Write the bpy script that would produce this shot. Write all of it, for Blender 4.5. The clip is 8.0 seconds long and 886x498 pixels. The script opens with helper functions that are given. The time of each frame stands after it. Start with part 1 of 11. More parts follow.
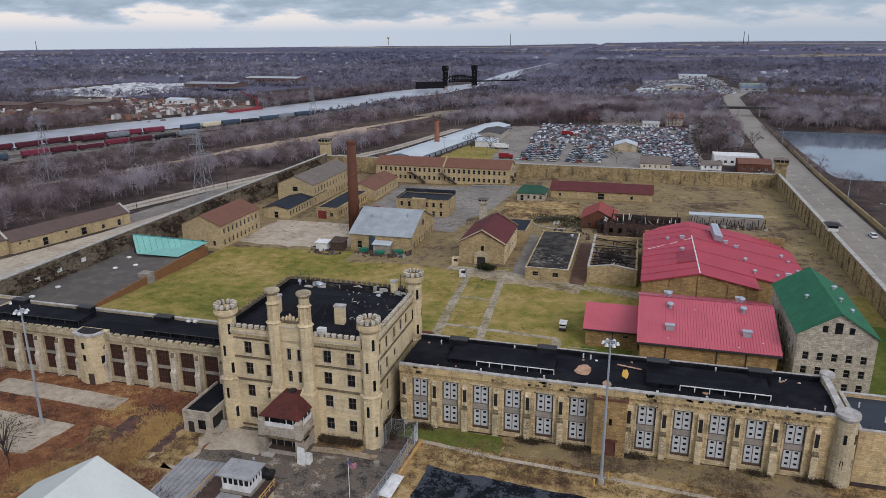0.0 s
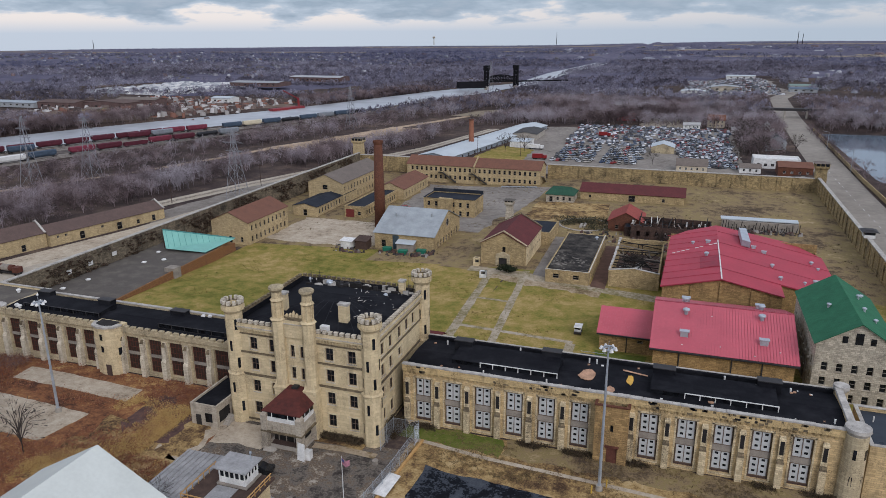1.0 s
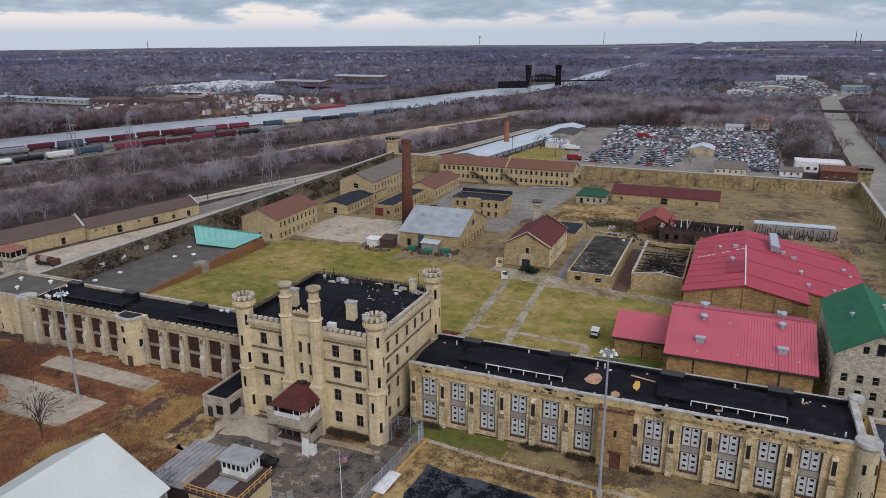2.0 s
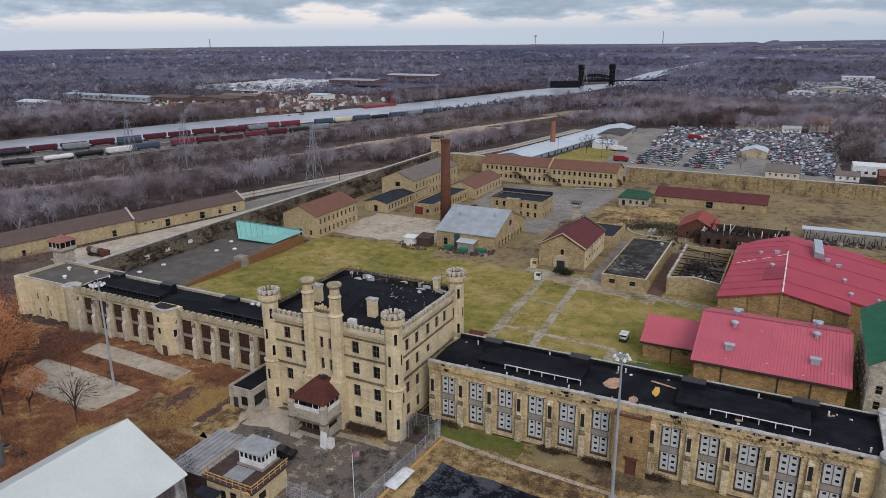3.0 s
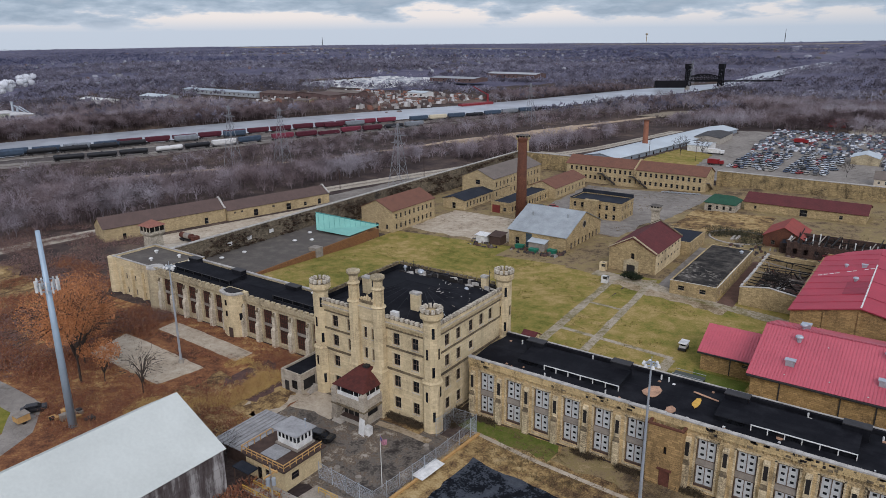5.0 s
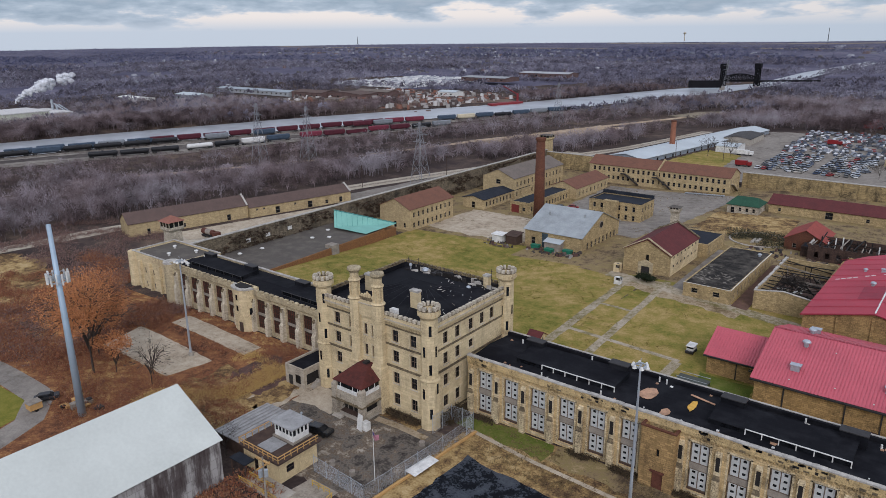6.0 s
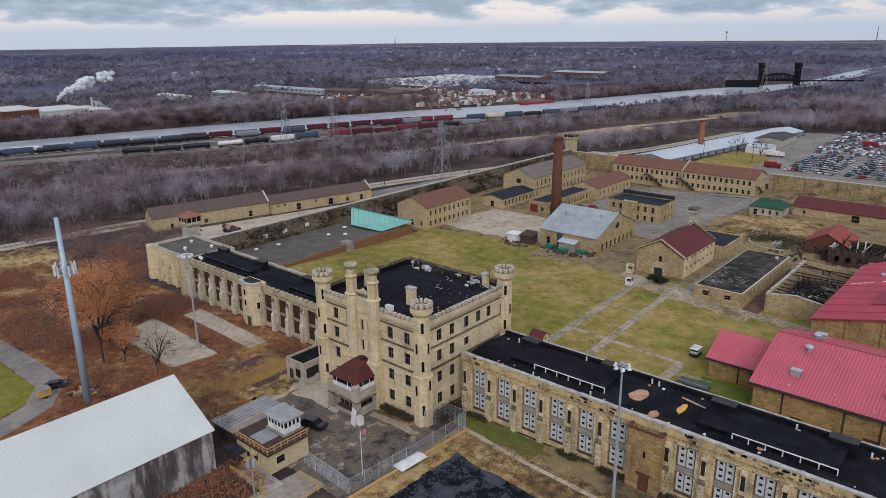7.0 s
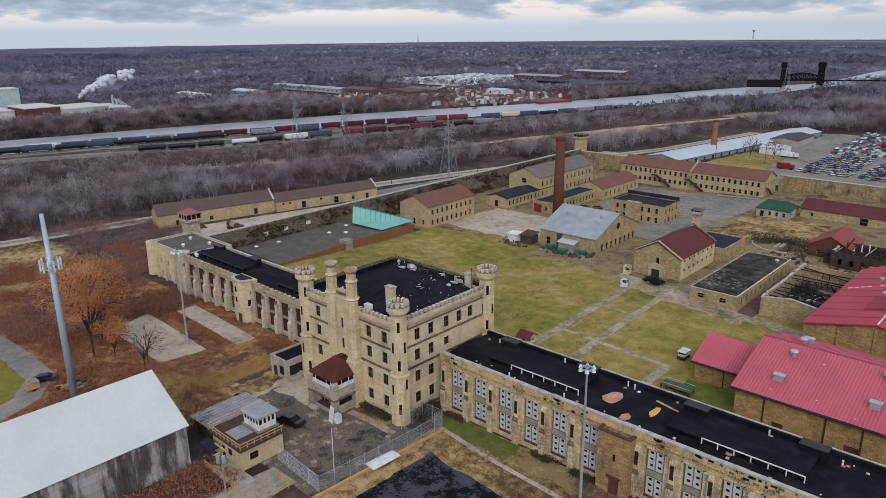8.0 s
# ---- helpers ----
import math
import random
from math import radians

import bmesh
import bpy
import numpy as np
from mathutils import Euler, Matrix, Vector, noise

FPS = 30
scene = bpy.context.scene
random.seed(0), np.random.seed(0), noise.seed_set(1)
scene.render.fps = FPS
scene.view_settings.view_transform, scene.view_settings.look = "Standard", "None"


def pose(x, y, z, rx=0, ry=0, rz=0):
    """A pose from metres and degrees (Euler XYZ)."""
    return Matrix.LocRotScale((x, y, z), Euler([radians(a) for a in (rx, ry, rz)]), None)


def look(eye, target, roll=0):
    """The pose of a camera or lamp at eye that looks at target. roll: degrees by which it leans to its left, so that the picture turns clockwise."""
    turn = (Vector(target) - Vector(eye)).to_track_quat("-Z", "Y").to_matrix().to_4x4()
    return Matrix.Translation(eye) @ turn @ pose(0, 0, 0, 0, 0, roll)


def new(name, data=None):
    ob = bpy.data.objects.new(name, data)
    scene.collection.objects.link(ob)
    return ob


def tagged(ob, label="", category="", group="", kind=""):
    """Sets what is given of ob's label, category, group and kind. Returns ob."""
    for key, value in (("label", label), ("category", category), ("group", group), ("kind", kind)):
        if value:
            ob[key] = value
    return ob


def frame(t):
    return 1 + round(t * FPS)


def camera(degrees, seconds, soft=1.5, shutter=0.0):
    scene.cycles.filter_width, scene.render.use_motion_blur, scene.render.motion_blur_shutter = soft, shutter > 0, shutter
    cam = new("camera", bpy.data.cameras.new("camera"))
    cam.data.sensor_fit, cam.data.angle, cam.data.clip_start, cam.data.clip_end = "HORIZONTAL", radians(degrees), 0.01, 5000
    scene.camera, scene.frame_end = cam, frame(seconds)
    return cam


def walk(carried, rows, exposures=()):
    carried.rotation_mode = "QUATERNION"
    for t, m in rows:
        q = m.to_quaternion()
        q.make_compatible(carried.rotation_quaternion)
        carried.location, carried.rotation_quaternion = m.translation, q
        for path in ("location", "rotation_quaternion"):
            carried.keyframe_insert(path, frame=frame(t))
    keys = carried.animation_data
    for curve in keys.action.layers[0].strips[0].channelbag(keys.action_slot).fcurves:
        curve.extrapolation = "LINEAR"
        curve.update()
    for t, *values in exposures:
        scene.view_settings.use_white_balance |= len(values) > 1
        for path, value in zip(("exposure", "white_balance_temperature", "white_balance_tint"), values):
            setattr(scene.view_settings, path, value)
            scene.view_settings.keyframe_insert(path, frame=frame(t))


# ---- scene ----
# ---------- camera and its flight ----------
cam = camera(63.8, 8.0, soft=0.6)
METRES, EYE, TILT, LEAN, TURN = 48.3, 66.5, 0.0, 0.0, 15.3
ROWS = [
    (0.0, 0.0, 0.0, 0.0, -0.08, -17.01, 0.26),
    (0.5, 0.0617, 0.0047, 0.0003, 1.63, -17.01, 0.3),
    (1.0, 0.1349, 0.0089, 0.0012, 3.52, -17.02, 0.29),
    (2.5, 0.3153, 0.019, 0.0069, 9.14, -17.07, 0.34),
    (3.0, 0.3698, 0.0227, 0.0086, 11.47, -17.09, 0.38),
    (3.5, 0.4155, 0.0267, 0.0093, 13.91, -17.1, 0.41),
    (4.0, 0.4676, 0.0331, 0.0094, 16.42, -17.12, 0.45),
    (4.5, 0.5166, 0.0406, 0.0096, 18.27, -17.14, 0.46),
    (6.0, 0.6878, 0.0795, 0.0094, 22.58, -17.18, 0.55),
    (6.5, 0.7525, 0.0989, 0.0092, 23.95, -17.19, 0.59),
    (7.0, 0.8281, 0.1243, 0.0094, 25.54, -17.24, 0.61),
    (7.5, 0.8948, 0.153, 0.0096, 26.5, -17.28, 0.61),
    (8.0, 0.9691, 0.1962, 0.0094, 27.41, -17.31, 0.6),
]
walk(cam, [(t, pose(0, 0, EYE, TILT, LEAN, TURN) @ pose(METRES * x, METRES * y, METRES * z, 90 + pitch, roll, yaw)) for t, x, y, z, yaw, pitch, roll in ROWS],
     exposures=[(0.0, 0.08, 5950, 18), (8.0, 0.08, 5950, 18)])

# ---------- sky, sun ----------
SUN_EL, SUN_AZ = radians(32), radians(138)


def build_world():
    w = bpy.data.worlds.new("overcast_sky")
    scene.world = w
    w.use_nodes = True
    nt = w.node_tree
    nt.nodes.clear()
    N, L = nt.nodes.new, nt.links.new
    out, bg = N("ShaderNodeOutputWorld"), N("ShaderNodeBackground")
    tc, sep = N("ShaderNodeTexCoord"), N("ShaderNodeSeparateXYZ")
    L(tc.outputs["Generated"], sep.inputs[0])
    sky = N("ShaderNodeTexSky")
    sky.sky_type, sky.sun_disc = "NISHITA", False
    sky.sun_elevation, sky.sun_rotation = SUN_EL, SUN_AZ
    skys = N("ShaderNodeVectorMath")
    skys.operation = "SCALE"
    skys.inputs["Scale"].default_value = 0.09
    L(sky.outputs[0], skys.inputs[0])

    def cloud(scale, zs, detail, seed):
        mp = N("ShaderNodeMapping")
        mp.inputs["Scale"].default_value = (scale, scale, zs)
        mp.inputs["Location"].default_value = (seed, seed * 0.7, 0)
        L(tc.outputs["Generated"], mp.inputs[0])
        n = N("ShaderNodeTexNoise")
        n.inputs["Scale"].default_value = 1.0
        n.inputs["Detail"].default_value = detail
        n.inputs["Roughness"].default_value = 0.55
        L(mp.outputs[0], n.inputs[0])
        return n.outputs[0]

    def ramp(fac, stops):
        r = N("ShaderNodeValToRGB")
        r.color_ramp.elements[0].position, r.color_ramp.elements[0].color = stops[0][0], (*stops[0][1], 1)
        r.color_ramp.elements[1].position, r.color_ramp.elements[1].color = stops[-1][0], (*stops[-1][1], 1)
        for p, c in stops[1:-1]:
            e = r.color_ramp.elements.new(p)
            e.color = (*c, 1)
        L(fac, r.inputs[0])
        return r.outputs[0]

    def mix(fac, a, b):
        m = N("ShaderNodeMix")
        m.data_type = "RGBA"
        for k, v in ((0, fac), (6, a), (7, b)):
            if isinstance(v, (int, float)):
                m.inputs[k].default_value = v
            elif isinstance(v, tuple):
                m.inputs[k].default_value = (*v, 1)
            else:
                L(v, m.inputs[k])
        return m.outputs[2]

    # broken grey-blue deck over a cream glow, thinning to a clear pale strip at the horizon
    add = N("ShaderNodeMath")
    add.operation = "MULTIPLY_ADD"
    L(sep.outputs[2], add.inputs[0])
    add.inputs[1].default_value = 5.2
    n1 = mix(0.45, cloud(15.0, 58.0, 9.0, 3.1), cloud(5.0, 30.0, 6.0, 7.7))
    L(n1, add.inputs[2])
    col = ramp(add.outputs[0], [(0.55, (0.86, 0.79, 0.68)), (0.585, (0.62, 0.645, 0.635)), (0.615, (0.44, 0.52, 0.565)), (0.70, (0.285, 0.37, 0.43)), (0.80, (0.40, 0.46, 0.50))])
    low = ramp(sep.outputs[2], [(0.0, (1, 1, 1)), (0.017, (0, 0, 0))])
    col = mix(low, col, (0.55, 0.615, 0.64))
    # the deck thickens towards the east
    eastward = N("ShaderNodeMath")
    eastward.operation = "ADD"
    L(sep.outputs[0], eastward.inputs[0])
    eastward.inputs[1].default_value = 0.6
    east = ramp(eastward.outputs[0], [(0.12, (0, 0, 0)), (0.75, (0.5, 0.5, 0.5))])
    col = mix(east, col, (0.375, 0.465, 0.51))
    # higher up the deck is an even bright grey
    up = ramp(sep.outputs[2], [(0.08, (0, 0, 0)), (0.55, (1, 1, 1))])
    col = mix(up, col, (0.70, 0.74, 0.775))
    fin = mix(0.88, skys.outputs[0], col)
    L(fin, bg.inputs[0])
    bg.inputs[1].default_value = 1.0
    L(bg.outputs[0], out.inputs[0])


build_world()
sun = new("sun", bpy.data.lights.new("sun", "SUN"))
sun.data.energy, sun.data.angle, sun.data.color = 1.5, radians(30), (1.0, 0.94, 0.85)
sun.matrix_world = look((math.sin(SUN_AZ) * math.cos(SUN_EL) * 100, math.cos(SUN_AZ) * math.cos(SUN_EL) * 100, math.sin(SUN_EL) * 100), (0, 0, 0))


# ---------- materials ----------
class Mat:
    """A small wrapper round a node material."""

    def __init__(self, name, rough=0.9, metal=0.0, spec=0.3):
        self.m = bpy.data.materials.new(name)
        self.m.use_nodes = True
        self.nt = self.m.node_tree
        self.b = self.nt.nodes["Principled BSDF"]
        self.b.inputs["Roughness"].default_value = rough
        self.b.inputs["Metallic"].default_value = metal
        self.b.inputs["Specular IOR Level"].default_value = spec
        self.geo = self.N("ShaderNodeNewGeometry")
        self.pos = self.geo.outputs["Position"]

    def N(self, kind, **kw):
        n = self.nt.nodes.new(kind)
        for k, v in kw.items():
            n.inputs[k].default_value = v
        return n

    def L(self, a, b):
        self.nt.links.new(a, b)

    def scaled(self, sx, sy, sz, vec=None):
        mp = self.N("ShaderNodeMapping", Scale=(sx, sy, sz))
        self.L(vec or self.pos, mp.inputs[0])
        return mp.outputs[0]

    def noise(self, scale, detail=4.0, rough=0.55, vec=None, dist=0.0):
        n = self.N("ShaderNodeTexNoise", Scale=scale, Detail=detail, Roughness=rough, Distortion=dist)
        self.L(vec or self.pos, n.inputs["Vector"])
        return n.outputs[0]

    def ramp(self, fac, stops):
        r = self.N("ShaderNodeValToRGB")
        e = r.color_ramp.elements
        full = [(p, (c, c, c) if isinstance(c, (int, float)) else c) for p, c in stops]
        e[0].position, e[0].color = full[0][0], (*full[0][1], 1)
        e[1].position, e[1].color = full[-1][0], (*full[-1][1], 1)
        for p, c in full[1:-1]:
            e.new(p).color = (*c, 1)
        self.L(fac, r.inputs[0])
        return r.outputs[0]

    def mix(self, fac, a, b, how="MIX"):
        m = self.N("ShaderNodeMix")
        m.data_type, m.blend_type = "RGBA", how
        for k, v in ((0, fac), (6, a), (7, b)):
            if isinstance(v, (int, float)):
                m.inputs[k].default_value = v
            elif isinstance(v, tuple):
                m.inputs[k].default_value = (*v, 1)
            else:
                self.L(v, m.inputs[k])
        return m.outputs[2]

    def wall_uv(self):
        """u along any axis-aligned wall, v up."""
        s = self.N("ShaderNodeSeparateXYZ")
        self.L(self.pos, s.inputs[0])
        a = self.N("ShaderNodeMath")
        a.operation = "ADD"
        self.L(s.outputs[0], a.inputs[0])
        self.L(s.outputs[1], a.inputs[1])
        c = self.N("ShaderNodeCombineXYZ")
        self.L(a.outputs[0], c.inputs[0])
        self.L(s.outputs[2], c.inputs[1])
        return c.outputs[0]

    def color(self, c):
        if isinstance(c, tuple):
            self.b.inputs["Base Color"].default_value = (*c, 1)
        else:
            self.L(c, self.b.inputs["Base Color"])
        return self

    def bump(self, fac, strength, distance=0.05):
        n = self.N("ShaderNodeBump", Strength=strength, Distance=distance)
        self.L(fac, n.inputs["Height"])
        self.L(n.outputs[0], self.b.inputs["Normal"])
        return self

    def rough(self, fac, lo, hi):
        self.L(self.ramp(fac, [(0.3, lo), (0.7, hi)]), self.b.inputs["Roughness"])
        return self


def plain(name, c, rough=0.85, metal=0.0, var=0.25, scale=0.6, fine=6.0, spec=0.3):
    """Paint, metal, tar: one colour with soft blotches and a fine grain."""
    m = Mat(name, rough, metal, spec)
    dark = tuple(v * (1 - var) for v in c)
    light = tuple(min(v * (1 + var * 0.7), 0.95) for v in c)
    n1, n2 = m.noise(scale, 5.0), m.noise(fine, 3.0)
    col = m.ramp(n1, [(0.3, dark), (0.7, light)])
    col = m.mix(0.35, col, m.ramp(n2, [(0.3, dark), (0.7, light)]))
    m.color(col).bump(n2, 0.15, 0.03)
    return m.m


def stone(name, c, c2, stain, bw=0.9, bh=0.34, stain_amt=0.55, course=0.5, pits=1.0):
    """Coursed limestone: block by block tone, joints, weather stains and soot."""
    m = Mat(name, 0.92, 0.0, 0.15)
    uv = m.wall_uv()
    warp = m.N("ShaderNodeVectorMath")
    warp.operation = "MULTIPLY_ADD"
    nz = m.N("ShaderNodeTexNoise", Scale=0.7, Detail=2.0)
    m.L(m.pos, nz.inputs["Vector"])
    m.L(nz.outputs["Color"], warp.inputs[0])
    warp.inputs[1].default_value = (0.18, 0.12, 0.0)
    m.L(uv, warp.inputs[2])
    br = m.N("ShaderNodeTexBrick", Scale=1.0, **{"Mortar Size": 0.03, "Mortar Smooth": 0.3, "Bias": 0.0, "Brick Width": bw, "Row Height": bh})
    br.squash, br.squash_frequency = 1.4, 3
    m.L(warp.outputs[0], br.inputs["Vector"])
    br.inputs["Color1"].default_value = (*[min(v * 1.45, 0.9) for v in c], 1)
    br.inputs["Color2"].default_value = (*[v * 0.62 for v in c2], 1)
    br.inputs["Mortar"].default_value = (*[v * 0.3 for v in c], 1)
    big = m.noise(0.16, 6.0, 0.65, dist=0.5)
    mid = m.noise(0.9, 6.0, 0.7)
    streak = m.noise(1.0, 5.0, 0.6, m.scaled(0.9, 0.9, 0.22))
    fine = m.noise(4.5, 5.0, 0.75)
    col = m.mix(m.ramp(mid, [(0.32, 0.0), (0.68, 1.0)]), c, c2)
    col = m.mix(course, col, br.outputs["Color"])
    col = m.mix(m.ramp(big, [(0.46, 0.0), (0.66, 0.55)]), col, c2)
    col = m.mix(m.ramp(streak, [(0.52, 0.0), (0.74, stain_amt * 0.8)]), col, stain)
    col = m.mix(m.ramp(m.mix(0.5, fine, big), [(0.52, 0.0), (0.60, stain_amt)]), col, stain)
    pit = m.noise(5.0, 5.0, 0.8)
    col = m.mix(1.0, col, m.ramp(pit, [(0.28, 1 - 0.5 * pits), (0.45, 1 - 0.04 * pits), (0.56, 1 + 0.05 * pits), (0.74, 1 + 0.25 * pits)]), "MULTIPLY")
    m.color(col)
    m.bump(m.mix(0.5, br.outputs["Fac"], fine), 0.5, 0.08)
    return m.m


def tar_roof(name, c=(0.008, 0.0085, 0.011), worn=(0.028, 0.029, 0.033), rough=0.8):
    m = Mat(name, rough, 0.0, 0.05)
    uv = m.scaled(1, 1, 1)
    br = m.N("ShaderNodeTexBrick", Scale=1.0, **{"Mortar Size": 0.012, "Brick Width": 9.0, "Row Height": 1.0})
    m.L(uv, br.inputs["Vector"])
    br.inputs["Color1"].default_value, br.inputs["Color2"].default_value, br.inputs["Mortar"].default_value = (0, 0, 0, 1), (0.25, 0.25, 0.25, 1), (1, 1, 1, 1)
    n1, n2 = m.noise(0.25, 6.0, 0.65), m.noise(2.5, 4.0)
    col = m.mix(m.ramp(n1, [(0.45, 0.0), (0.72, 0.8)]), c, worn)
    col = m.mix(m.ramp(br.outputs["Color"], [(0.0, 0.0), (1.0, 0.4)]), col, worn)
    m.color(col).bump(n2, 0.2, 0.03).rough(n1, rough - 0.12, rough + 0.15)
    return m.m


def shingle(name, c, c2, rough=0.9):
    """Roofing seen from afar: rows, patches of weather."""
    m = Mat(name, rough, 0.0, 0.2)
    uv = m.scaled(1, 1, 1)
    rows = m.N("ShaderNodeTexBrick", Scale=1.0, **{"Mortar Size": 0.025, "Brick Width": 0.6, "Row Height": 0.5, "Bias": 0.0})
    m.L(uv, rows.inputs["Vector"])
    rows.inputs["Color1"].default_value, rows.inputs["Color2"].default_value = (*c, 1), (*c2, 1)
    rows.inputs["Mortar"].default_value = (*[v * 0.6 for v in c], 1)
    n1 = m.noise(0.3, 6.0, 0.65)
    col = m.mix(0.45, m.mix(m.ramp(n1, [(0.35, 0.0), (0.65, 1.0)]), c, c2), rows.outputs["Color"])
    m.color(col).bump(rows.outputs["Fac"], 0.2, 0.03)
    return m.m


def ground_mat(name, stops, s1=0.03, s2=0.35, s3=3.0, bump=0.4):
    """Soil, grass and litter: three scales of patches through one ramp of colours."""
    m = Mat(name, 1.0, 0.0, 0.1)
    a, b, c = m.noise(s1, 6.0, 0.6, dist=0.6), m.noise(s2, 6.0, 0.65), m.noise(s3, 4.0, 0.6)
    f = m.mix(0.5, a, b)
    f = m.mix(0.22, f, c)
    m.color(m.ramp(f, stops)).bump(c, bump, 0.12)
    return m.m


def speckled(name, cols, rough=0.9, spec=0.3, metal=0.0, crisp=False):
    """Different for every loose piece of a joined mesh."""
    m = Mat(name, rough, metal, spec)
    r = m.ramp(m.geo.outputs["Random Per Island"], [(i / max(len(cols) - (0 if crisp else 1), 1), c) for i, c in enumerate(cols)])
    if crisp:
        r.node.color_ramp.interpolation = "CONSTANT"
    n = m.noise(3.0, 3.0)
    m.color(m.mix(0.25, r, m.mix(m.ramp(n, [(0.3, 0.0), (0.7, 1.0)]), r, (0.03, 0.03, 0.03))))
    return m.m


def woodland(name, cols, crown=0.11, stand=0.014, rough=0.95, facing=0.45):
    """Bare twigs: tone drifts from crown to crown and from stand to stand, hardly from twig to twig."""
    m = Mat(name, rough, 0.0, 0.1)
    f = m.mix(0.42, m.noise(crown, 2.0, 0.5), m.noise(stand, 3.0, 0.55))
    f = m.mix(0.05, f, m.geo.outputs["Random Per Island"])
    tone = m.ramp(f, list(zip((0.38, 0.46, 0.53, 0.61), cols)))
    m.color(tone)
    thin, both = m.N("ShaderNodeBsdfTranslucent"), m.N("ShaderNodeMixShader")
    both.inputs[0].default_value = 0.36
    m.L(tone, thin.inputs["Color"])
    m.L(m.b.outputs[0], both.inputs[1])
    m.L(thin.outputs[0], both.inputs[2])
    m.L(both.outputs[0], m.nt.nodes["Material Output"].inputs["Surface"])
    # a twig is round and finer than its blade: soften its facing towards the open sky
    up = m.N("ShaderNodeVectorMath")
    up.operation = "MULTIPLY_ADD"
    m.L(m.geo.outputs["Normal"], up.inputs[0])
    up.inputs[1].default_value, up.inputs[2].default_value = (facing, facing, facing), (0.0, 0.0, 0.8)
    nn = m.N("ShaderNodeVectorMath")
    nn.operation = "NORMALIZE"
    m.L(up.outputs[0], nn.inputs[0])
    m.L(nn.outputs[0], m.b.inputs["Normal"])
    return m.m


def per_object(name, cols, rough=0.5, spec=0.5, metal=0.0):
    m = Mat(name, rough, metal, spec)
    info = m.N("ShaderNodeObjectInfo")
    r = m.N("ShaderNodeValToRGB")
    r.color_ramp.interpolation = "CONSTANT"
    e = r.color_ramp.elements
    e[0].position, e[0].color = 0.0, (*cols[0], 1)
    e[1].position, e[1].color = 1.0 / len(cols), (*cols[1], 1)
    for i, c in enumerate(cols[2:], 2):
        e.new(i / len(cols)).color = (*c, 1)
    m.L(info.outputs["Random"], r.inputs[0])
    n = m.noise(1.2, 4.0)
    m.color(m.mix(m.ramp(n, [(0.4, 0.0), (0.8, 0.35)]), r.outputs[0], (0.06, 0.055, 0.05)))
    return m.m


def glass(name, c=(0.008, 0.009, 0.011), rough=0.2):
    m = Mat(name, rough, 0.0, 0.3)
    n = m.noise(0.8, 3.0)
    m.color(m.ramp(n, [(0.35, tuple(v * 0.6 for v in c)), (0.7, tuple(v * 2.2 for v in c))]))
    return m.m


CREAM = stone("cream_limestone", (0.64, 0.525, 0.325), (0.55, 0.445, 0.265), (0.17, 0.13, 0.085), 1.3, 0.5, 0.5, 0.24, 0.35)
SURR = stone("dressed_window_stone", (0.66, 0.56, 0.37), (0.55, 0.455, 0.29), (0.16, 0.125, 0.085), 0.8, 0.4, 0.5, 0.2, 0.6)
CROWNST = stone("bleached_crown_stone", (0.60, 0.545, 0.44), (0.46, 0.41, 0.32), (0.09, 0.075, 0.06), 1.3, 0.5, 0.7, 0.15, 0.8)
PORCHST = stone("weathered_porch_stone", (0.47, 0.42, 0.335), (0.36, 0.315, 0.245), (0.12, 0.10, 0.08), 1.1, 0.45, 0.6, 0.2, 0.6)
TAN = stone("tan_limestone", (0.60, 0.45, 0.24), (0.485, 0.36, 0.185), (0.075, 0.058, 0.04), 0.9, 0.36, 0.62, 0.38, 0.8)
PALE = stone("weathered_pale_limestone", (0.51, 0.43, 0.28), (0.40, 0.335, 0.21), (0.11, 0.09, 0.065), 0.9, 0.36, 0.6, 0.3, 0.8)
BUTTPALE = stone("bleached_buttress_stone", (0.62, 0.555, 0.43), (0.50, 0.44, 0.33), (0.10, 0.085, 0.065), 1.1, 0.36, 0.75, 0.25, 0.8)
CORNICE = stone("ochre_cornice_stone", (0.60, 0.45, 0.225), (0.49, 0.365, 0.18), (0.04, 0.03, 0.022), 0.9, 0.5, 0.75, 0.3, 0.8)
BUTT = stone("stained_buttress_limestone", (0.64, 0.53, 0.34), (0.51, 0.41, 0.25), (0.055, 0.045, 0.033), 0.9, 0.36, 0.8, 0.45)
RUST = stone("rust_stained_limestone", (0.39, 0.255, 0.11), (0.29, 0.19, 0.085), (0.07, 0.05, 0.03), 0.8, 0.34, 0.6)
GREYSTONE = stone("grey_rubble_limestone", (0.49, 0.44, 0.345), (0.37, 0.33, 0.26), (0.10, 0.09, 0.075), 0.6, 0.36, 0.5)
YELLOW = stone("yellow_painted_stone", (0.49, 0.385, 0.215), (0.39, 0.305, 0.17), (0.17, 0.125, 0.07), 0.8, 0.34, 0.5, 0.35)
OCHRE = stone("ochre_limestone", (0.45, 0.345, 0.18), (0.35, 0.265, 0.14), (0.11, 0.085, 0.05), 0.7, 0.34, 0.5)
WALLST = stone("perimeter_wall_limestone", (0.37, 0.28, 0.14), (0.27, 0.205, 0.105), (0.045, 0.037, 0.028), 1.0, 0.4, 0.9)
WALLDK = stone("sooted_retaining_limestone", (0.20, 0.165, 0.115), (0.12, 0.10, 0.07), (0.03, 0.028, 0.024), 1.0, 0.4, 0.95)
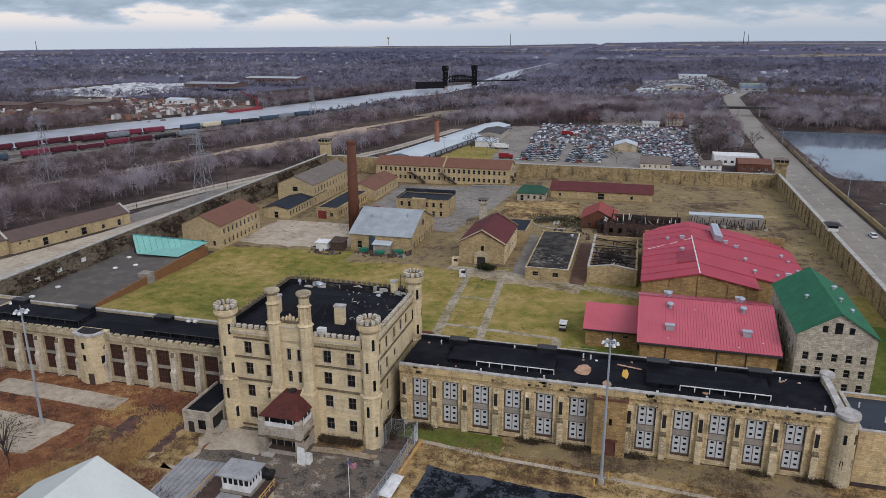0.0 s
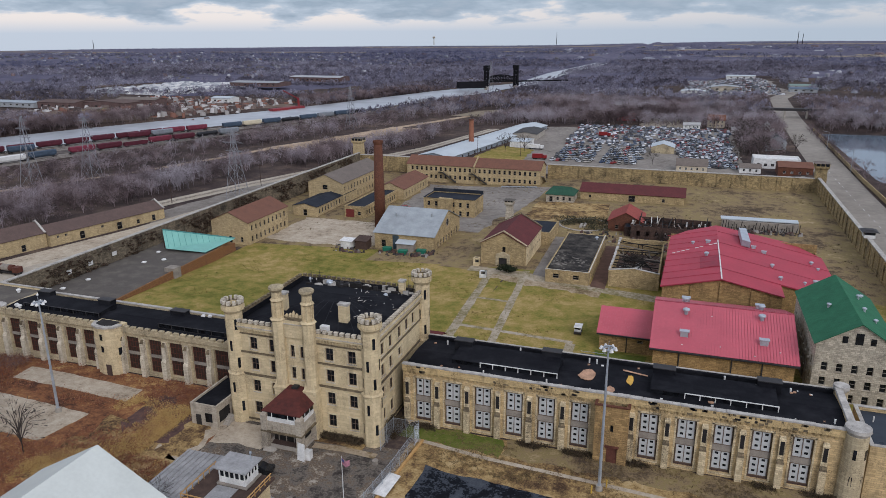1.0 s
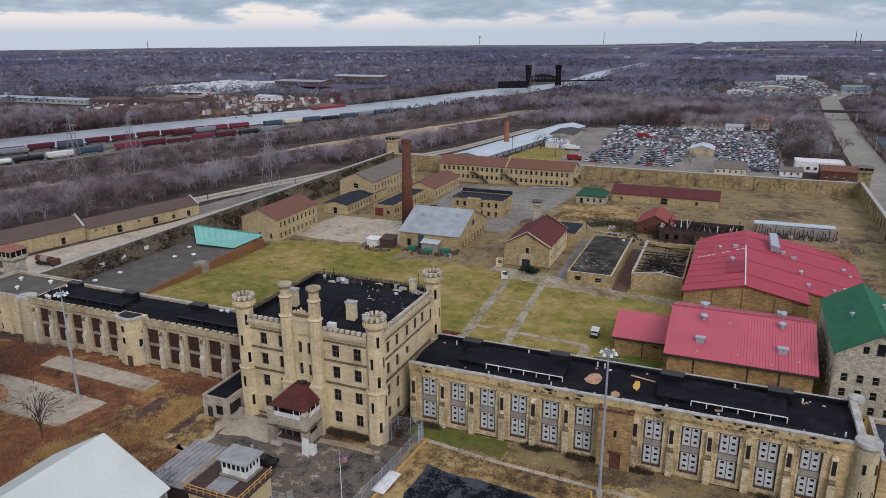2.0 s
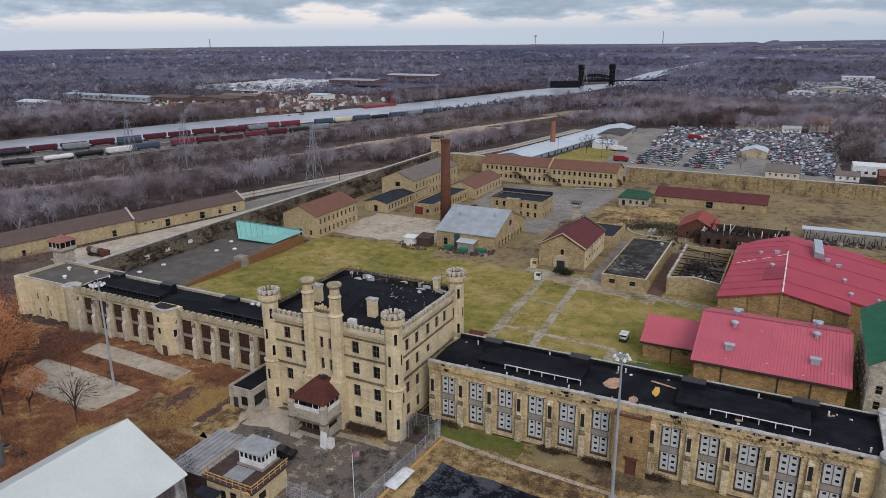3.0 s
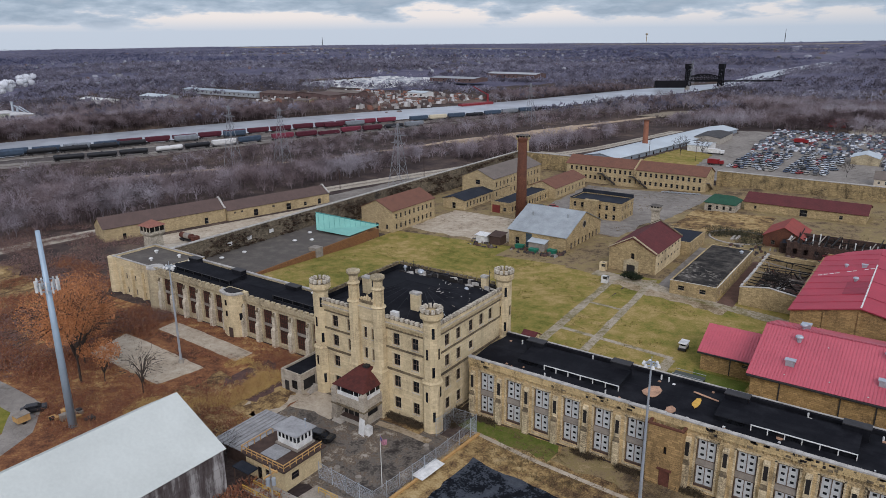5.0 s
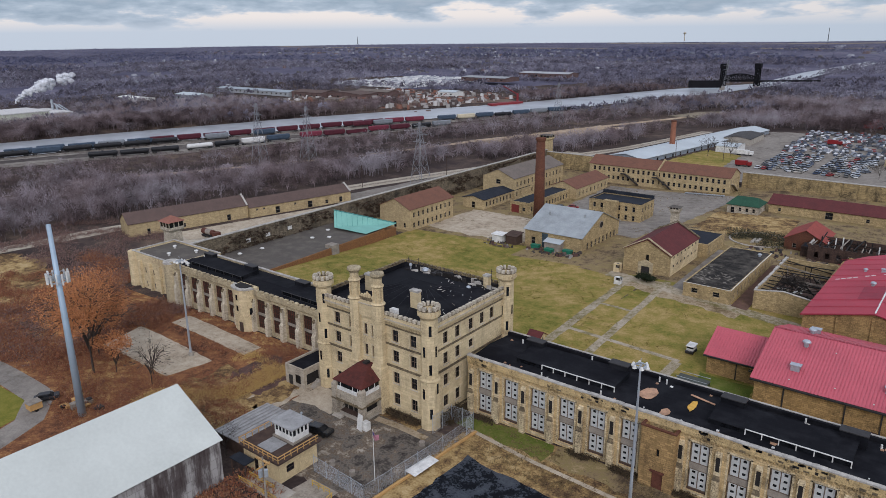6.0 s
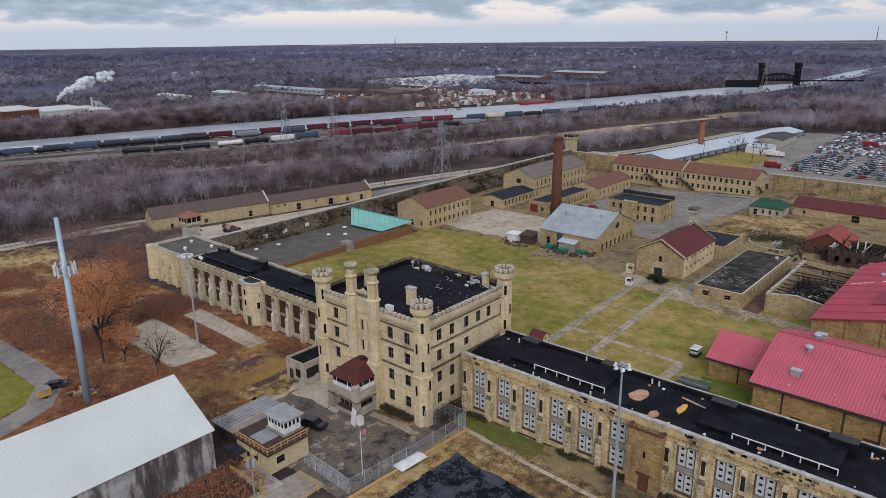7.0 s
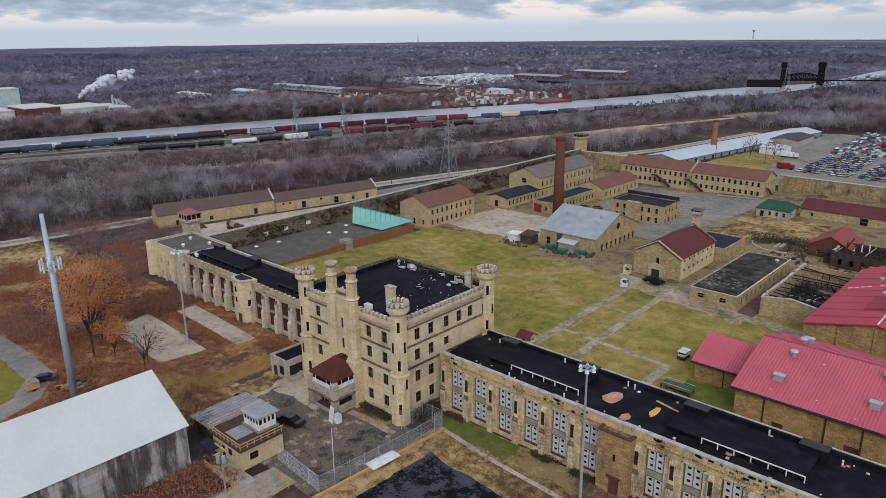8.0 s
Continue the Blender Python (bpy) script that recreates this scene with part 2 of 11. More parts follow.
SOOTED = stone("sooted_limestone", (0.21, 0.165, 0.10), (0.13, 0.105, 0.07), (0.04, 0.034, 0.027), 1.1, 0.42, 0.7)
COPING = plain("grey_stone_coping", (0.42, 0.40, 0.36), 0.9, var=0.5, scale=0.8)
CONCRETE = plain("weathered_concrete", (0.36, 0.33, 0.28), 0.92, var=0.35, scale=0.35)
BRICKRED = stone("red_brown_brick", (0.20, 0.085, 0.05), (0.14, 0.06, 0.04), (0.05, 0.03, 0.025), 0.24, 0.075, 0.5)
BRICKOR = stone("orange_brown_brick", (0.33, 0.165, 0.07), (0.26, 0.125, 0.055), (0.10, 0.06, 0.04), 0.24, 0.075, 0.5)
TAR = tar_roof("black_bitumen_roofing")
TARGREY = tar_roof("grey_bitumen_roofing", (0.065, 0.065, 0.065), (0.13, 0.125, 0.12), 0.85)
TARPALE = tar_roof("bleached_bare_roofing", (0.16, 0.145, 0.125), (0.24, 0.22, 0.19), 0.9)
TARWORN = tar_roof("worn_black_brown_roofing", (0.022, 0.021, 0.020), (0.15, 0.135, 0.115), 0.9)
TARBROWN = tar_roof("brown_grey_flat_roofing", (0.10, 0.09, 0.08), (0.17, 0.155, 0.13), 0.9)
WETBLUE = tar_roof("blue_grey_membrane_roofing", (0.032, 0.04, 0.052), (0.055, 0.064, 0.078), 0.35)
TARBLUE = tar_roof("blue_black_bitumen_roofing", (0.022, 0.026, 0.034), (0.05, 0.055, 0.066), 0.75)
SHINGLE_BR = shingle("brown_red_shingles", (0.195, 0.092, 0.06), (0.14, 0.07, 0.05))
SHINGLE_DK = shingle("grey_brown_old_shingles", (0.135, 0.092, 0.078), (0.095, 0.068, 0.06))
TERRACOTTA = shingle("faded_terracotta_tiles", (0.30, 0.13, 0.095), (0.22, 0.10, 0.075))
BLACKSTEEL = plain("sooty_black_steel", (0.012, 0.012, 0.014), 0.9, 0.0, 0.3, 0.2, 2.0, 0.1)
SHINGLE_RD = shingle("dark_red_shingles", (0.13, 0.036, 0.036), (0.085, 0.028, 0.028))
PORCHRED = shingle("brown_red_porch_shingles", (0.115, 0.034, 0.026), (0.06, 0.022, 0.02))
SHINGLE_RED = shingle("worn_red_shingles", (0.32, 0.075, 0.06), (0.22, 0.06, 0.05))
SHINGLE_GN = shingle("green_shingles", (0.036, 0.16, 0.082), (0.024, 0.11, 0.058))
SHINGLE_DG = shingle("dull_dark_green_shingles", (0.03, 0.092, 0.055), (0.022, 0.065, 0.042))
SHINGLE_GY = shingle("grey_brown_shingles", (0.19, 0.16, 0.135), (0.13, 0.11, 0.095))
REDMETAL = plain("crimson_standing_seam_steel", (0.50, 0.10, 0.13), 0.5, 0.0, 0.16, 0.15, 1.5, 0.4)
REDFLAT = plain("crimson_roof_membrane", (0.38, 0.036, 0.06), 0.6, 0.0, 0.2, 0.12, 1.5, 0.35)
ZINC = plain("grey_metal_roofing", (0.30, 0.33, 0.34), 0.5, 0.0, 0.3, 0.3, 2.5, 0.4)
PALEMETAL = plain("pale_grey_metal_roofing", (0.55, 0.58, 0.535), 0.5, 0.0, 0.12, 0.12, 2.0, 0.3)
WHITEMETAL = plain("white_roofing_sheets", (0.45, 0.50, 0.52), 0.55, 0.0, 0.2, 0.05, 2.0, 0.4)
TEAL = plain("turquoise_roof_sheeting", (0.19, 0.43, 0.37), 0.6, 0.0, 0.15, 0.2, 1.5)
GALV = plain("galvanised_steel", (0.42, 0.46, 0.50), 0.45, 0.4, 0.25, 0.5)
WHITE = plain("white_paint", (0.66, 0.66, 0.63), 0.65, 0.0, 0.35, 0.8)
PANELGREY = plain("pale_grey_window_panels", (0.47, 0.485, 0.475), 0.7, 0.0, 0.2, 0.9)
DARKSTEEL = plain("dark_painted_steel", (0.035, 0.033, 0.033), 0.6, 0.1, 0.4, 1.0)
RUSTY = plain("rust_brown_steel", (0.12, 0.045, 0.03), 0.85, 0.1, 0.5, 1.0)
WOODGREY = plain("weathered_grey_timber", (0.27, 0.24, 0.20), 0.9, 0.0, 0.4, 0.8)
WOODTAN = plain("tan_timber_rail", (0.48, 0.29, 0.11), 0.85, 0.0, 0.3, 1.2)
WOODDARK = plain("dark_brown_timber", (0.07, 0.045, 0.035), 0.9, 0.0, 0.4, 1.0)
SASHBROWN = plain("brown_window_sashes", (0.13, 0.095, 0.07), 0.8, 0.0, 0.3, 1.2)
CHARRED = plain("charred_timber", (0.02, 0.018, 0.017), 0.95, 0.0, 0.5, 1.0)
GLASS = glass("dark_window_glass")
BOARD = plain("rusty_mesh_and_dark_glazing", (0.042, 0.025, 0.018), 0.7, 0.0, 0.6, 1.6)

# ---------- building blocks ----------
ORIGIN = {}


class MB:
    """Vertices and faces of one mesh, in world metres."""

    def __init__(self):
        self.v, self.f = [], []

    def add(self, verts, faces):
        k = len(self.v)
        self.v.extend(verts)
        self.f.extend([tuple(i + k for i in f) for f in faces])
        return self

    def box(self, x0, y0, z0, x1, y1, z1):
        v = [(x, y, z) for z in (z0, z1) for x, y in ((x0, y0), (x1, y0), (x1, y1), (x0, y1))]
        return self.add(v, [(3, 2, 1, 0), (4, 5, 6, 7), (0, 1, 5, 4), (1, 2, 6, 5), (2, 3, 7, 6), (3, 0, 4, 7)])

    def prism(self, poly, z0, z1, top=None):
        """poly counter-clockwise seen from above; top: another outline of the same length."""
        n, top = len(poly), top or poly
        v = [(x, y, z0) for x, y in poly] + [(x, y, z1) for x, y in top]
        f = [tuple(range(n))[::-1], tuple(range(n, 2 * n))] + [(i, (i + 1) % n, n + (i + 1) % n, n + i) for i in range(n)]
        return self.add(v, f)

    def cyl(self, x, y, z0, z1, r0, r1=None, n=16, a0=0.0):
        r1 = r0 if r1 is None else r1
        ring = lambda r: [(x + r * math.cos(a0 + 2 * math.pi * i / n), y + r * math.sin(a0 + 2 * math.pi * i / n)) for i in range(n)]
        return self.prism(ring(r0), z0, z1, ring(r1))

    def tube(self, x, y, z0, z1, r_out, r_in, n=16):
        """A ring wall, open in the middle."""
        cs = [(math.cos(2 * math.pi * i / n), math.sin(2 * math.pi * i / n)) for i in range(n)]
        v = [(x + r * c, y + r * s, z) for r, z in ((r_out, z0), (r_out, z1), (r_in, z1), (r_in, z0)) for c, s in cs]
        f = [(k * n + i, k * n + (i + 1) % n, ((k + 1) % 4) * n + (i + 1) % n, ((k + 1) % 4) * n + i) for k in range(4) for i in range(n)]
        return self.add(v, f)

    def bar(self, a, b, r=0.05, n=4, r2=None):
        """A straight rod from a to b."""
        a, b = Vector(a), Vector(b)
        d = (b - a).normalized()
        u = d.orthogonal().normalized()
        w = d.cross(u)
        r2 = r if r2 is None else r2
        v = [tuple(p + (u * math.cos(t) + w * math.sin(t)) * q) for p, q in ((a, r), (b, r2)) for t in [2 * math.pi * i / n for i in range(n)]]
        return self.add(v, [tuple(range(n))[::-1], tuple(range(n, 2 * n))] + [(i, (i + 1) % n, n + (i + 1) % n, n + i) for i in range(n)])

    def slab(self, quad, thick):
        """A sloping plate: four corners of its upper face, counter-clockwise from above."""
        p = [Vector(q) for q in quad]
        nrm = (p[1] - p[0]).cross(p[-1] - p[0]).normalized() * thick
        v = [tuple(q) for q in p] + [tuple(q - nrm) for q in p]
        n = len(p)
        return self.add(v, [tuple(range(n)), tuple(range(n, 2 * n))[::-1]] + [(i, n + i, n + (i + 1) % n, (i + 1) % n) for i in range(n)])

    def dome(self, x, y, z, r, h, n=10, k=3):
        v, f = [], []
        for j in range(k):
            a = j / k * math.pi / 2
            v += [(x + r * math.cos(a) * math.cos(2 * math.pi * i / n), y + r * math.cos(a) * math.sin(2 * math.pi * i / n), z + h * math.sin(a)) for i in range(n)]
        v.append((x, y, z + h))
        for j in range(k - 1):
            f += [(j * n + i, j * n + (i + 1) % n, (j + 1) * n + (i + 1) % n, (j + 1) * n + i) for i in range(n)]
        f += [((k - 1) * n + i, (k - 1) * n + (i + 1) % n, k * n) for i in range(n)]
        return self.add(v, f)

    def pipe(self, pts, radii, n=4):
        """A bent rod through the points."""
        k, P = len(self.v), [Vector(p) for p in pts]
        for i, (p, r) in enumerate(zip(P, radii)):
            d = (P[min(i + 1, len(P) - 1)] - P[max(i - 1, 0)]).normalized()
            u = d.cross(Vector((0.31, 0.87, 0.38))).normalized()
            w = d.cross(u)
            self.v.extend([tuple(p + (u * math.cos(t) + w * math.sin(t)) * r) for t in [2 * math.pi * j / n for j in range(n)]])
        for i in range(len(P) - 1):
            self.f.extend([(k + i * n + j, k + i * n + (j + 1) % n, k + (i + 1) * n + (j + 1) % n, k + (i + 1) * n + j) for j in range(n)])
        self.f.extend([tuple(k + j for j in range(n))[::-1], tuple(k + (len(P) - 1) * n + j for j in range(n))])
        return self

    def wall(self, p, q, z0, z1, holes=(), thick=0.4, gable=0.0):
        """A wall from p to q (outside to the right of the way from p to q) with openings (middle along, sill height above z0, width, height) cut through it.
        gable: height of a triangular top."""
        p, q = Vector((*p, 0)), Vector((*q, 0))
        ln = (q - p).length
        u = (q - p) / ln
        nin = Vector((-u.y, u.x, 0)) * thick
        rect = [(c - w / 2, c + w / 2, z0 + s, z0 + s + h) for c, s, w, h in holes]
        us = sorted({0.0, ln, *[round(r[0], 4) for r in rect], *[round(r[1], 4) for r in rect]})
        zs = sorted({z0, z1, *[round(r[2], 4) for r in rect], *[round(r[3], 4) for r in rect]})
        hole = lambda a, z: any(r[0] < a < r[1] and r[2] < z < r[3] for r in rect)
        pt = lambda a, z, d: tuple(p + u * a + nin * d + Vector((0, 0, z)))
        for i in range(len(us) - 1):
            for j in range(len(zs) - 1):
                a0, a1, b0, b1 = us[i], us[i + 1], zs[j], zs[j + 1]
                if not hole((a0 + a1) / 2, (b0 + b1) / 2):
                    self.add([pt(a0, b0, 0), pt(a1, b0, 0), pt(a1, b1, 0), pt(a0, b1, 0)], [(0, 1, 2, 3)])
                    self.add([pt(a0, b0, 1), pt(a1, b0, 1), pt(a1, b1, 1), pt(a0, b1, 1)], [(3, 2, 1, 0)])
        for r in [*rect]:
            a0, a1, b0, b1 = r
            for e in (((a0, b0), (a1, b0)), ((a1, b0), (a1, b1)), ((a1, b1), (a0, b1)), ((a0, b1), (a0, b0))):
                (ua, za), (ub, zb) = e
                self.add([pt(ua, za, 0), pt(ub, zb, 0), pt(ub, zb, 1), pt(ua, za, 1)], [(0, 1, 2, 3)])
        self.add([pt(0, z0, 0), pt(0, z0, 1), pt(0, z1, 1), pt(0, z1, 0)], [(0, 1, 2, 3)])
        self.add([pt(ln, z0, 0), pt(ln, z0, 1), pt(ln, z1, 1), pt(ln, z1, 0)], [(3, 2, 1, 0)])
        if gable:
            g = [pt(0, z1, 0), pt(ln, z1, 0), pt(ln / 2, z1 + gable, 0), pt(0, z1, 1), pt(ln, z1, 1), pt(ln / 2, z1 + gable, 1)]
            self.add(g, [(0, 1, 2), (5, 4, 3), (1, 4, 5, 2), (0, 2, 5, 3)])
        else:
            self.add([pt(0, z1, 0), pt(ln, z1, 0), pt(ln, z1, 1), pt(0, z1, 1)], [(0, 1, 2, 3)])
        return self


def mesh_of(name, mb, material, o=(0, 0, 0), smooth=False):
    me = bpy.data.meshes.new(name)
    me.from_pydata([(x - o[0], y - o[1], z - o[2]) for x, y, z in mb.v], [], mb.f)
    for m in material if isinstance(material, (list, tuple)) else [material]:
        me.materials.append(m)
    if smooth:
        me.shade_smooth()
    me.update()
    return me


def thing(name, at, label, category, group="", kind=""):
    """An Empty at a thing's base."""
    ob = new(name)
    ob.location = at
    ob.empty_display_size = 0.5
    ORIGIN[ob] = Vector(at)
    return tagged(ob, label, category, group, kind)


def solid(name, mb, material, label, category, group="", kind="", at=None, smooth=False):
    """A thing that is one mesh."""
    if at is None:
        a = np.array(mb.v)
        at = ((a[:, 0].min() + a[:, 0].max()) / 2, (a[:, 1].min() + a[:, 1].max()) / 2, a[:, 2].min())
    ob = new(name, mesh_of(name, mb, material, at, smooth))
    ob.location = at
    ORIGIN[ob] = Vector(at)
    return tagged(ob, label, category, group, kind)


def part(name, mb, material, parent, label="", smooth=False):
    """One mesh under a thing or under a part."""
    o = ORIGIN[parent]
    ob = new(name, mesh_of(name, mb, material, o, smooth))
    ob.parent = parent
    ORIGIN[ob] = o
    return tagged(ob, label)


SHARED, TURNED = {}, {}


def shared_part(name, key, make, material, parent, at, turn=0.0, label=""):
    """A part on mesh data that alike parts share; make() gives it round its own origin."""
    if key not in SHARED:
        SHARED[key] = mesh_of(name, make(), material)
    ob = new(name, SHARED[key])
    ob.parent = parent
    o = Vector(at)
    back = TURNED.get(parent, 0.0)
    ob.location = Matrix.Rotation(-back, 3, "Z") @ (o - ORIGIN[parent])
    ob.rotation_euler[2] = turn - back
    ORIGIN[ob], TURNED[ob] = o, turn
    return tagged(ob, label)


def window_mb(w, h, fr=0.09, rails=1, bars=0):
    """A sash frame in the xz plane, facing -y, its foot at z 0."""
    mb = MB()
    mb.box(-w / 2, 0, 0, -w / 2 + fr, 0.1, h).box(w / 2 - fr, 0, 0, w / 2, 0.1, h)
    mb.box(-w / 2 + fr, 0, 0, w / 2 - fr, 0.1, fr).box(-w / 2 + fr, 0, h - fr, w / 2 - fr, 0.1, h)
    for i in range(rails):
        z = h * (i + 1) / (rails + 1)
        mb.box(-w / 2 + fr, 0.01, z - 0.04, w / 2 - fr, 0.09, z + 0.04)
    for i in range(bars):
        x = -w / 2 + w * (i + 1) / (bars + 1)
        mb.box(x - 0.03, 0.015, fr, x + 0.03, 0.085, h - fr)
    return mb


def windows(parent, p, q, z0, holes, frame_mat, pane_mat=None, inset=0.22, rails=1, bars=0, name="window", sill=None, fr=0.09, label="", lintel=True):
    """A window with a pane in each opening of wall(p, q, z0, ..., holes)."""
    p, q = Vector((*p, 0)), Vector((*q, 0))
    u = (q - p).normalized()
    nin = Vector((-u.y, u.x, 0))
    turn = math.atan2(u.y, u.x)
    for c, s, w, h in holes:
        at = p + u * c + nin * inset + Vector((0, 0, z0 + s))
        f = shared_part(name, (name, frame_mat.name, round(w, 2), round(h, 2), rails, bars, fr), lambda: window_mb(w, h, fr, rails, bars), frame_mat, parent, at, turn, label)
        shared_part("pane", ("pane", (pane_mat or GLASS).name, round(w, 2), round(h, 2)), lambda: MB().box(-w / 2 + 0.03, 0.05, 0.03, w / 2 - 0.03, 0.075, h - 0.03), pane_mat or GLASS, f, at, turn)
        if sill and lintel and w > 1.0:
            shared_part("lintel", ("lintel", sill.name, round(w, 2), round(h, 2), inset), lambda: MB().box(-w / 2 - 0.2, -inset - 0.05, h + 0.003, w / 2 + 0.2, -inset - 0.003, h + 0.32), sill, f, at, turn)
        if sill:
            shared_part("sill", ("sill", sill.name, round(w, 2), inset), lambda: MB().box(-w / 2 - 0.12, -inset - 0.12, -0.18, w / 2 + 0.12, -0.002, -0.004), sill, f, at, turn)


def sides(x0, y0, x1, y1):
    return {"front": ((x0, y0), (x1, y0)), "right": ((x1, y0), (x1, y1)), "back": ((x1, y1), (x0, y1)), "left": ((x0, y1), (x0, y0))}


def row(a, b, n, s, w, h):
    """n openings between a and b along a wall."""
    return [(a + (b - a) * (i + 0.5) / n, s, w, h) for i in range(n)]


def building(name, label, x0, y0, x1, y1, z0, z1, mat_wall, roof_mat, ridge=None, rise=0.0, holes=None, frame_mat=None, category="building", over=0.35, parapet=0.5,
             roof_label="", rails=1, bars=0, sill=None, pane_mat=None, group="", coping=None, inset=0.22, hip=0.0):
    """A house with four walls, openings with windows, and a roof. ridge: "x", "y" or None for a flat roof behind a parapet."""
    b = thing(name, ((x0 + x1) / 2, (y0 + y1) / 2, z0), label, category, group)
    holes = holes or {}
    for side, (p, q) in sides(x0, y0, x1, y1).items():
        hs = holes.get(side, [])
        gable = rise if (ridge == "x" and side in ("left", "right")) or (ridge == "y" and side in ("front", "back")) else 0.0
        if hip:
            gable = 0.0
        t = 0.4
        if side in ("right", "left"):
            p, q = (p[0], p[1] + (t if p[1] < q[1] else -t)), (q[0], q[1] - (t if p[1] < q[1] else -t))
            hs = [(c - t, s, w, h) for c, s, w, h in hs]
        if ridge == "x" and not hip:
            if side in ("right", "left"):
                p, q = (p[0], p[1] - (t if p[1] < q[1] else -t)), (q[0], q[1] + (t if p[1] < q[1] else -t))
                hs = [(c + t, s, w, h) for c, s, w, h in hs]
            else:
                p, q = (p[0] + (t if p[0] < q[0] else -t), p[1]), (q[0] - (t if p[0] < q[0] else -t), q[1])
                hs = [(c - t, s, w, h) for c, s, w, h in hs]
        part("wall", MB().wall(p, q, z0 - 0.6, z1 + (0 if ridge else parapet), [(c, s + 0.6, w, h) for c, s, w, h in hs], t, gable), mat_wall, b)
        windows(b, p, q, z0, hs, frame_mat or WOODGREY, pane_mat, inset, rails, bars, sill=sill)
    part("floor", MB().box(x0 + 0.42, y0 + 0.42, z0 - 0.3, x1 - 0.42, y1 - 0.42, z0 + 0.02), CONCRETE, b)
    if ridge is None:
        part("roof", MB().box(x0 + 0.41, y0 + 0.41, z1 - 0.35, x1 - 0.41, y1 - 0.41, z1), roof_mat, b, roof_label)
        if coping:
            c = MB()
            for s, (p, q) in sides(x0, y0, x1, y1).items():
                e = 0.43 if s in ("front", "back") else -0.53
                xa, xb, ya, yb = min(p[0], q[0]), max(p[0], q[0]), min(p[1], q[1]), max(p[1], q[1])
                if s in ("front", "back"):
                    yy = (ya - 0.1, ya + 0.5) if s == "front" else (yb - 0.5, yb + 0.1)
                    c.box(xa - 0.1, yy[0], z1 + parapet + 0.003, xb + 0.1, yy[1], z1 + parapet + 0.15)
                else:
                    xx = (xb - 0.5, xb + 0.1) if s == "right" else (xa - 0.1, xa + 0.5)
                    c.box(xx[0], ya + 0.5, z1 + parapet + 0.003, xx[1], yb - 0.5, z1 + parapet + 0.15)
            part("coping", c, coping, b)
    else:
        r = MB()
        if ridge == "x":
            ym, sl = (y0 + y1) / 2, rise / ((y1 - y0) / 2)
            a, zc = over * sl, z1 + rise + 0.12
            h0, h1 = (x0 - over + hip, x1 + over - hip)
            r.slab([(x0 - over, y0 - over, z1 - a + 0.12), (x1 + over, y0 - over, z1 - a + 0.12), (h1, ym, zc), (h0, ym, zc)], 0.14)
            r.slab([(x1 + over, y1 + over, z1 - a + 0.12), (x0 - over, y1 + over, z1 - a + 0.12), (h0, ym, zc), (h1, ym, zc)], 0.14)
            if hip:
                r.slab([(x1 + over, y0 - over, z1 - a + 0.12), (x1 + over, y1 + over, z1 - a + 0.12), (h1, ym, zc)], 0.14)
                r.slab([(x0 - over, y1 + over, z1 - a + 0.12), (x0 - over, y0 - over, z1 - a + 0.12), (h0, ym, zc)], 0.14)
        else:
            xm, sl = (x0 + x1) / 2, rise / ((x1 - x0) / 2)
            a, zc = over * sl, z1 + rise + 0.12
            h0, h1 = (y0 - over + hip, y1 + over - hip)
            r.slab([(x1 + over, y0 - over, z1 - a + 0.12), (x1 + over, y1 + over, z1 - a + 0.12), (xm, h1, zc), (xm, h0, zc)], 0.14)
            r.slab([(x0 - over, y1 + over, z1 - a + 0.12), (x0 - over, y0 - over, z1 - a + 0.12), (xm, h0, zc), (xm, h1, zc)], 0.14)
            if hip:
                r.slab([(x0 - over, y0 - over, z1 - a + 0.12), (x1 + over, y0 - over, z1 - a + 0.12), (xm, h0, zc)], 0.14)
                r.slab([(x1 + over, y1 + over, z1 - a + 0.12), (x0 - over, y1 + over, z1 - a + 0.12), (xm, h1, zc)], 0.14)
        part("roof", r, roof_mat, b, roof_label)
    return b


# ---------- the ground ----------
def c01(v):
    return np.clip(v, 0.0, 1.0)


def ss(v):
    v = c01(v)
    return v * v * (3 - 2 * v)


RIVER = [(-600, -400), (-560, 40), (-530, 180), (-498, 310), (-470, 400), (-452, 460), (-412, 555), (-366, 655), (-336, 750), (-300, 885), (-270, 1000), (-234, 1110), (-238, 1400), (-210, 1850), (-240, 2600)]


def river_half(y):
    """Half the water's width: broad by the yard, a narrow cut past the lift bridge."""
    return np.interp(y, [930, 1090], [36.0, 17.0])


def river_x(y):
    return np.interp(y, [p[1] for p in RIVER], [p[0] for p in RIVER])


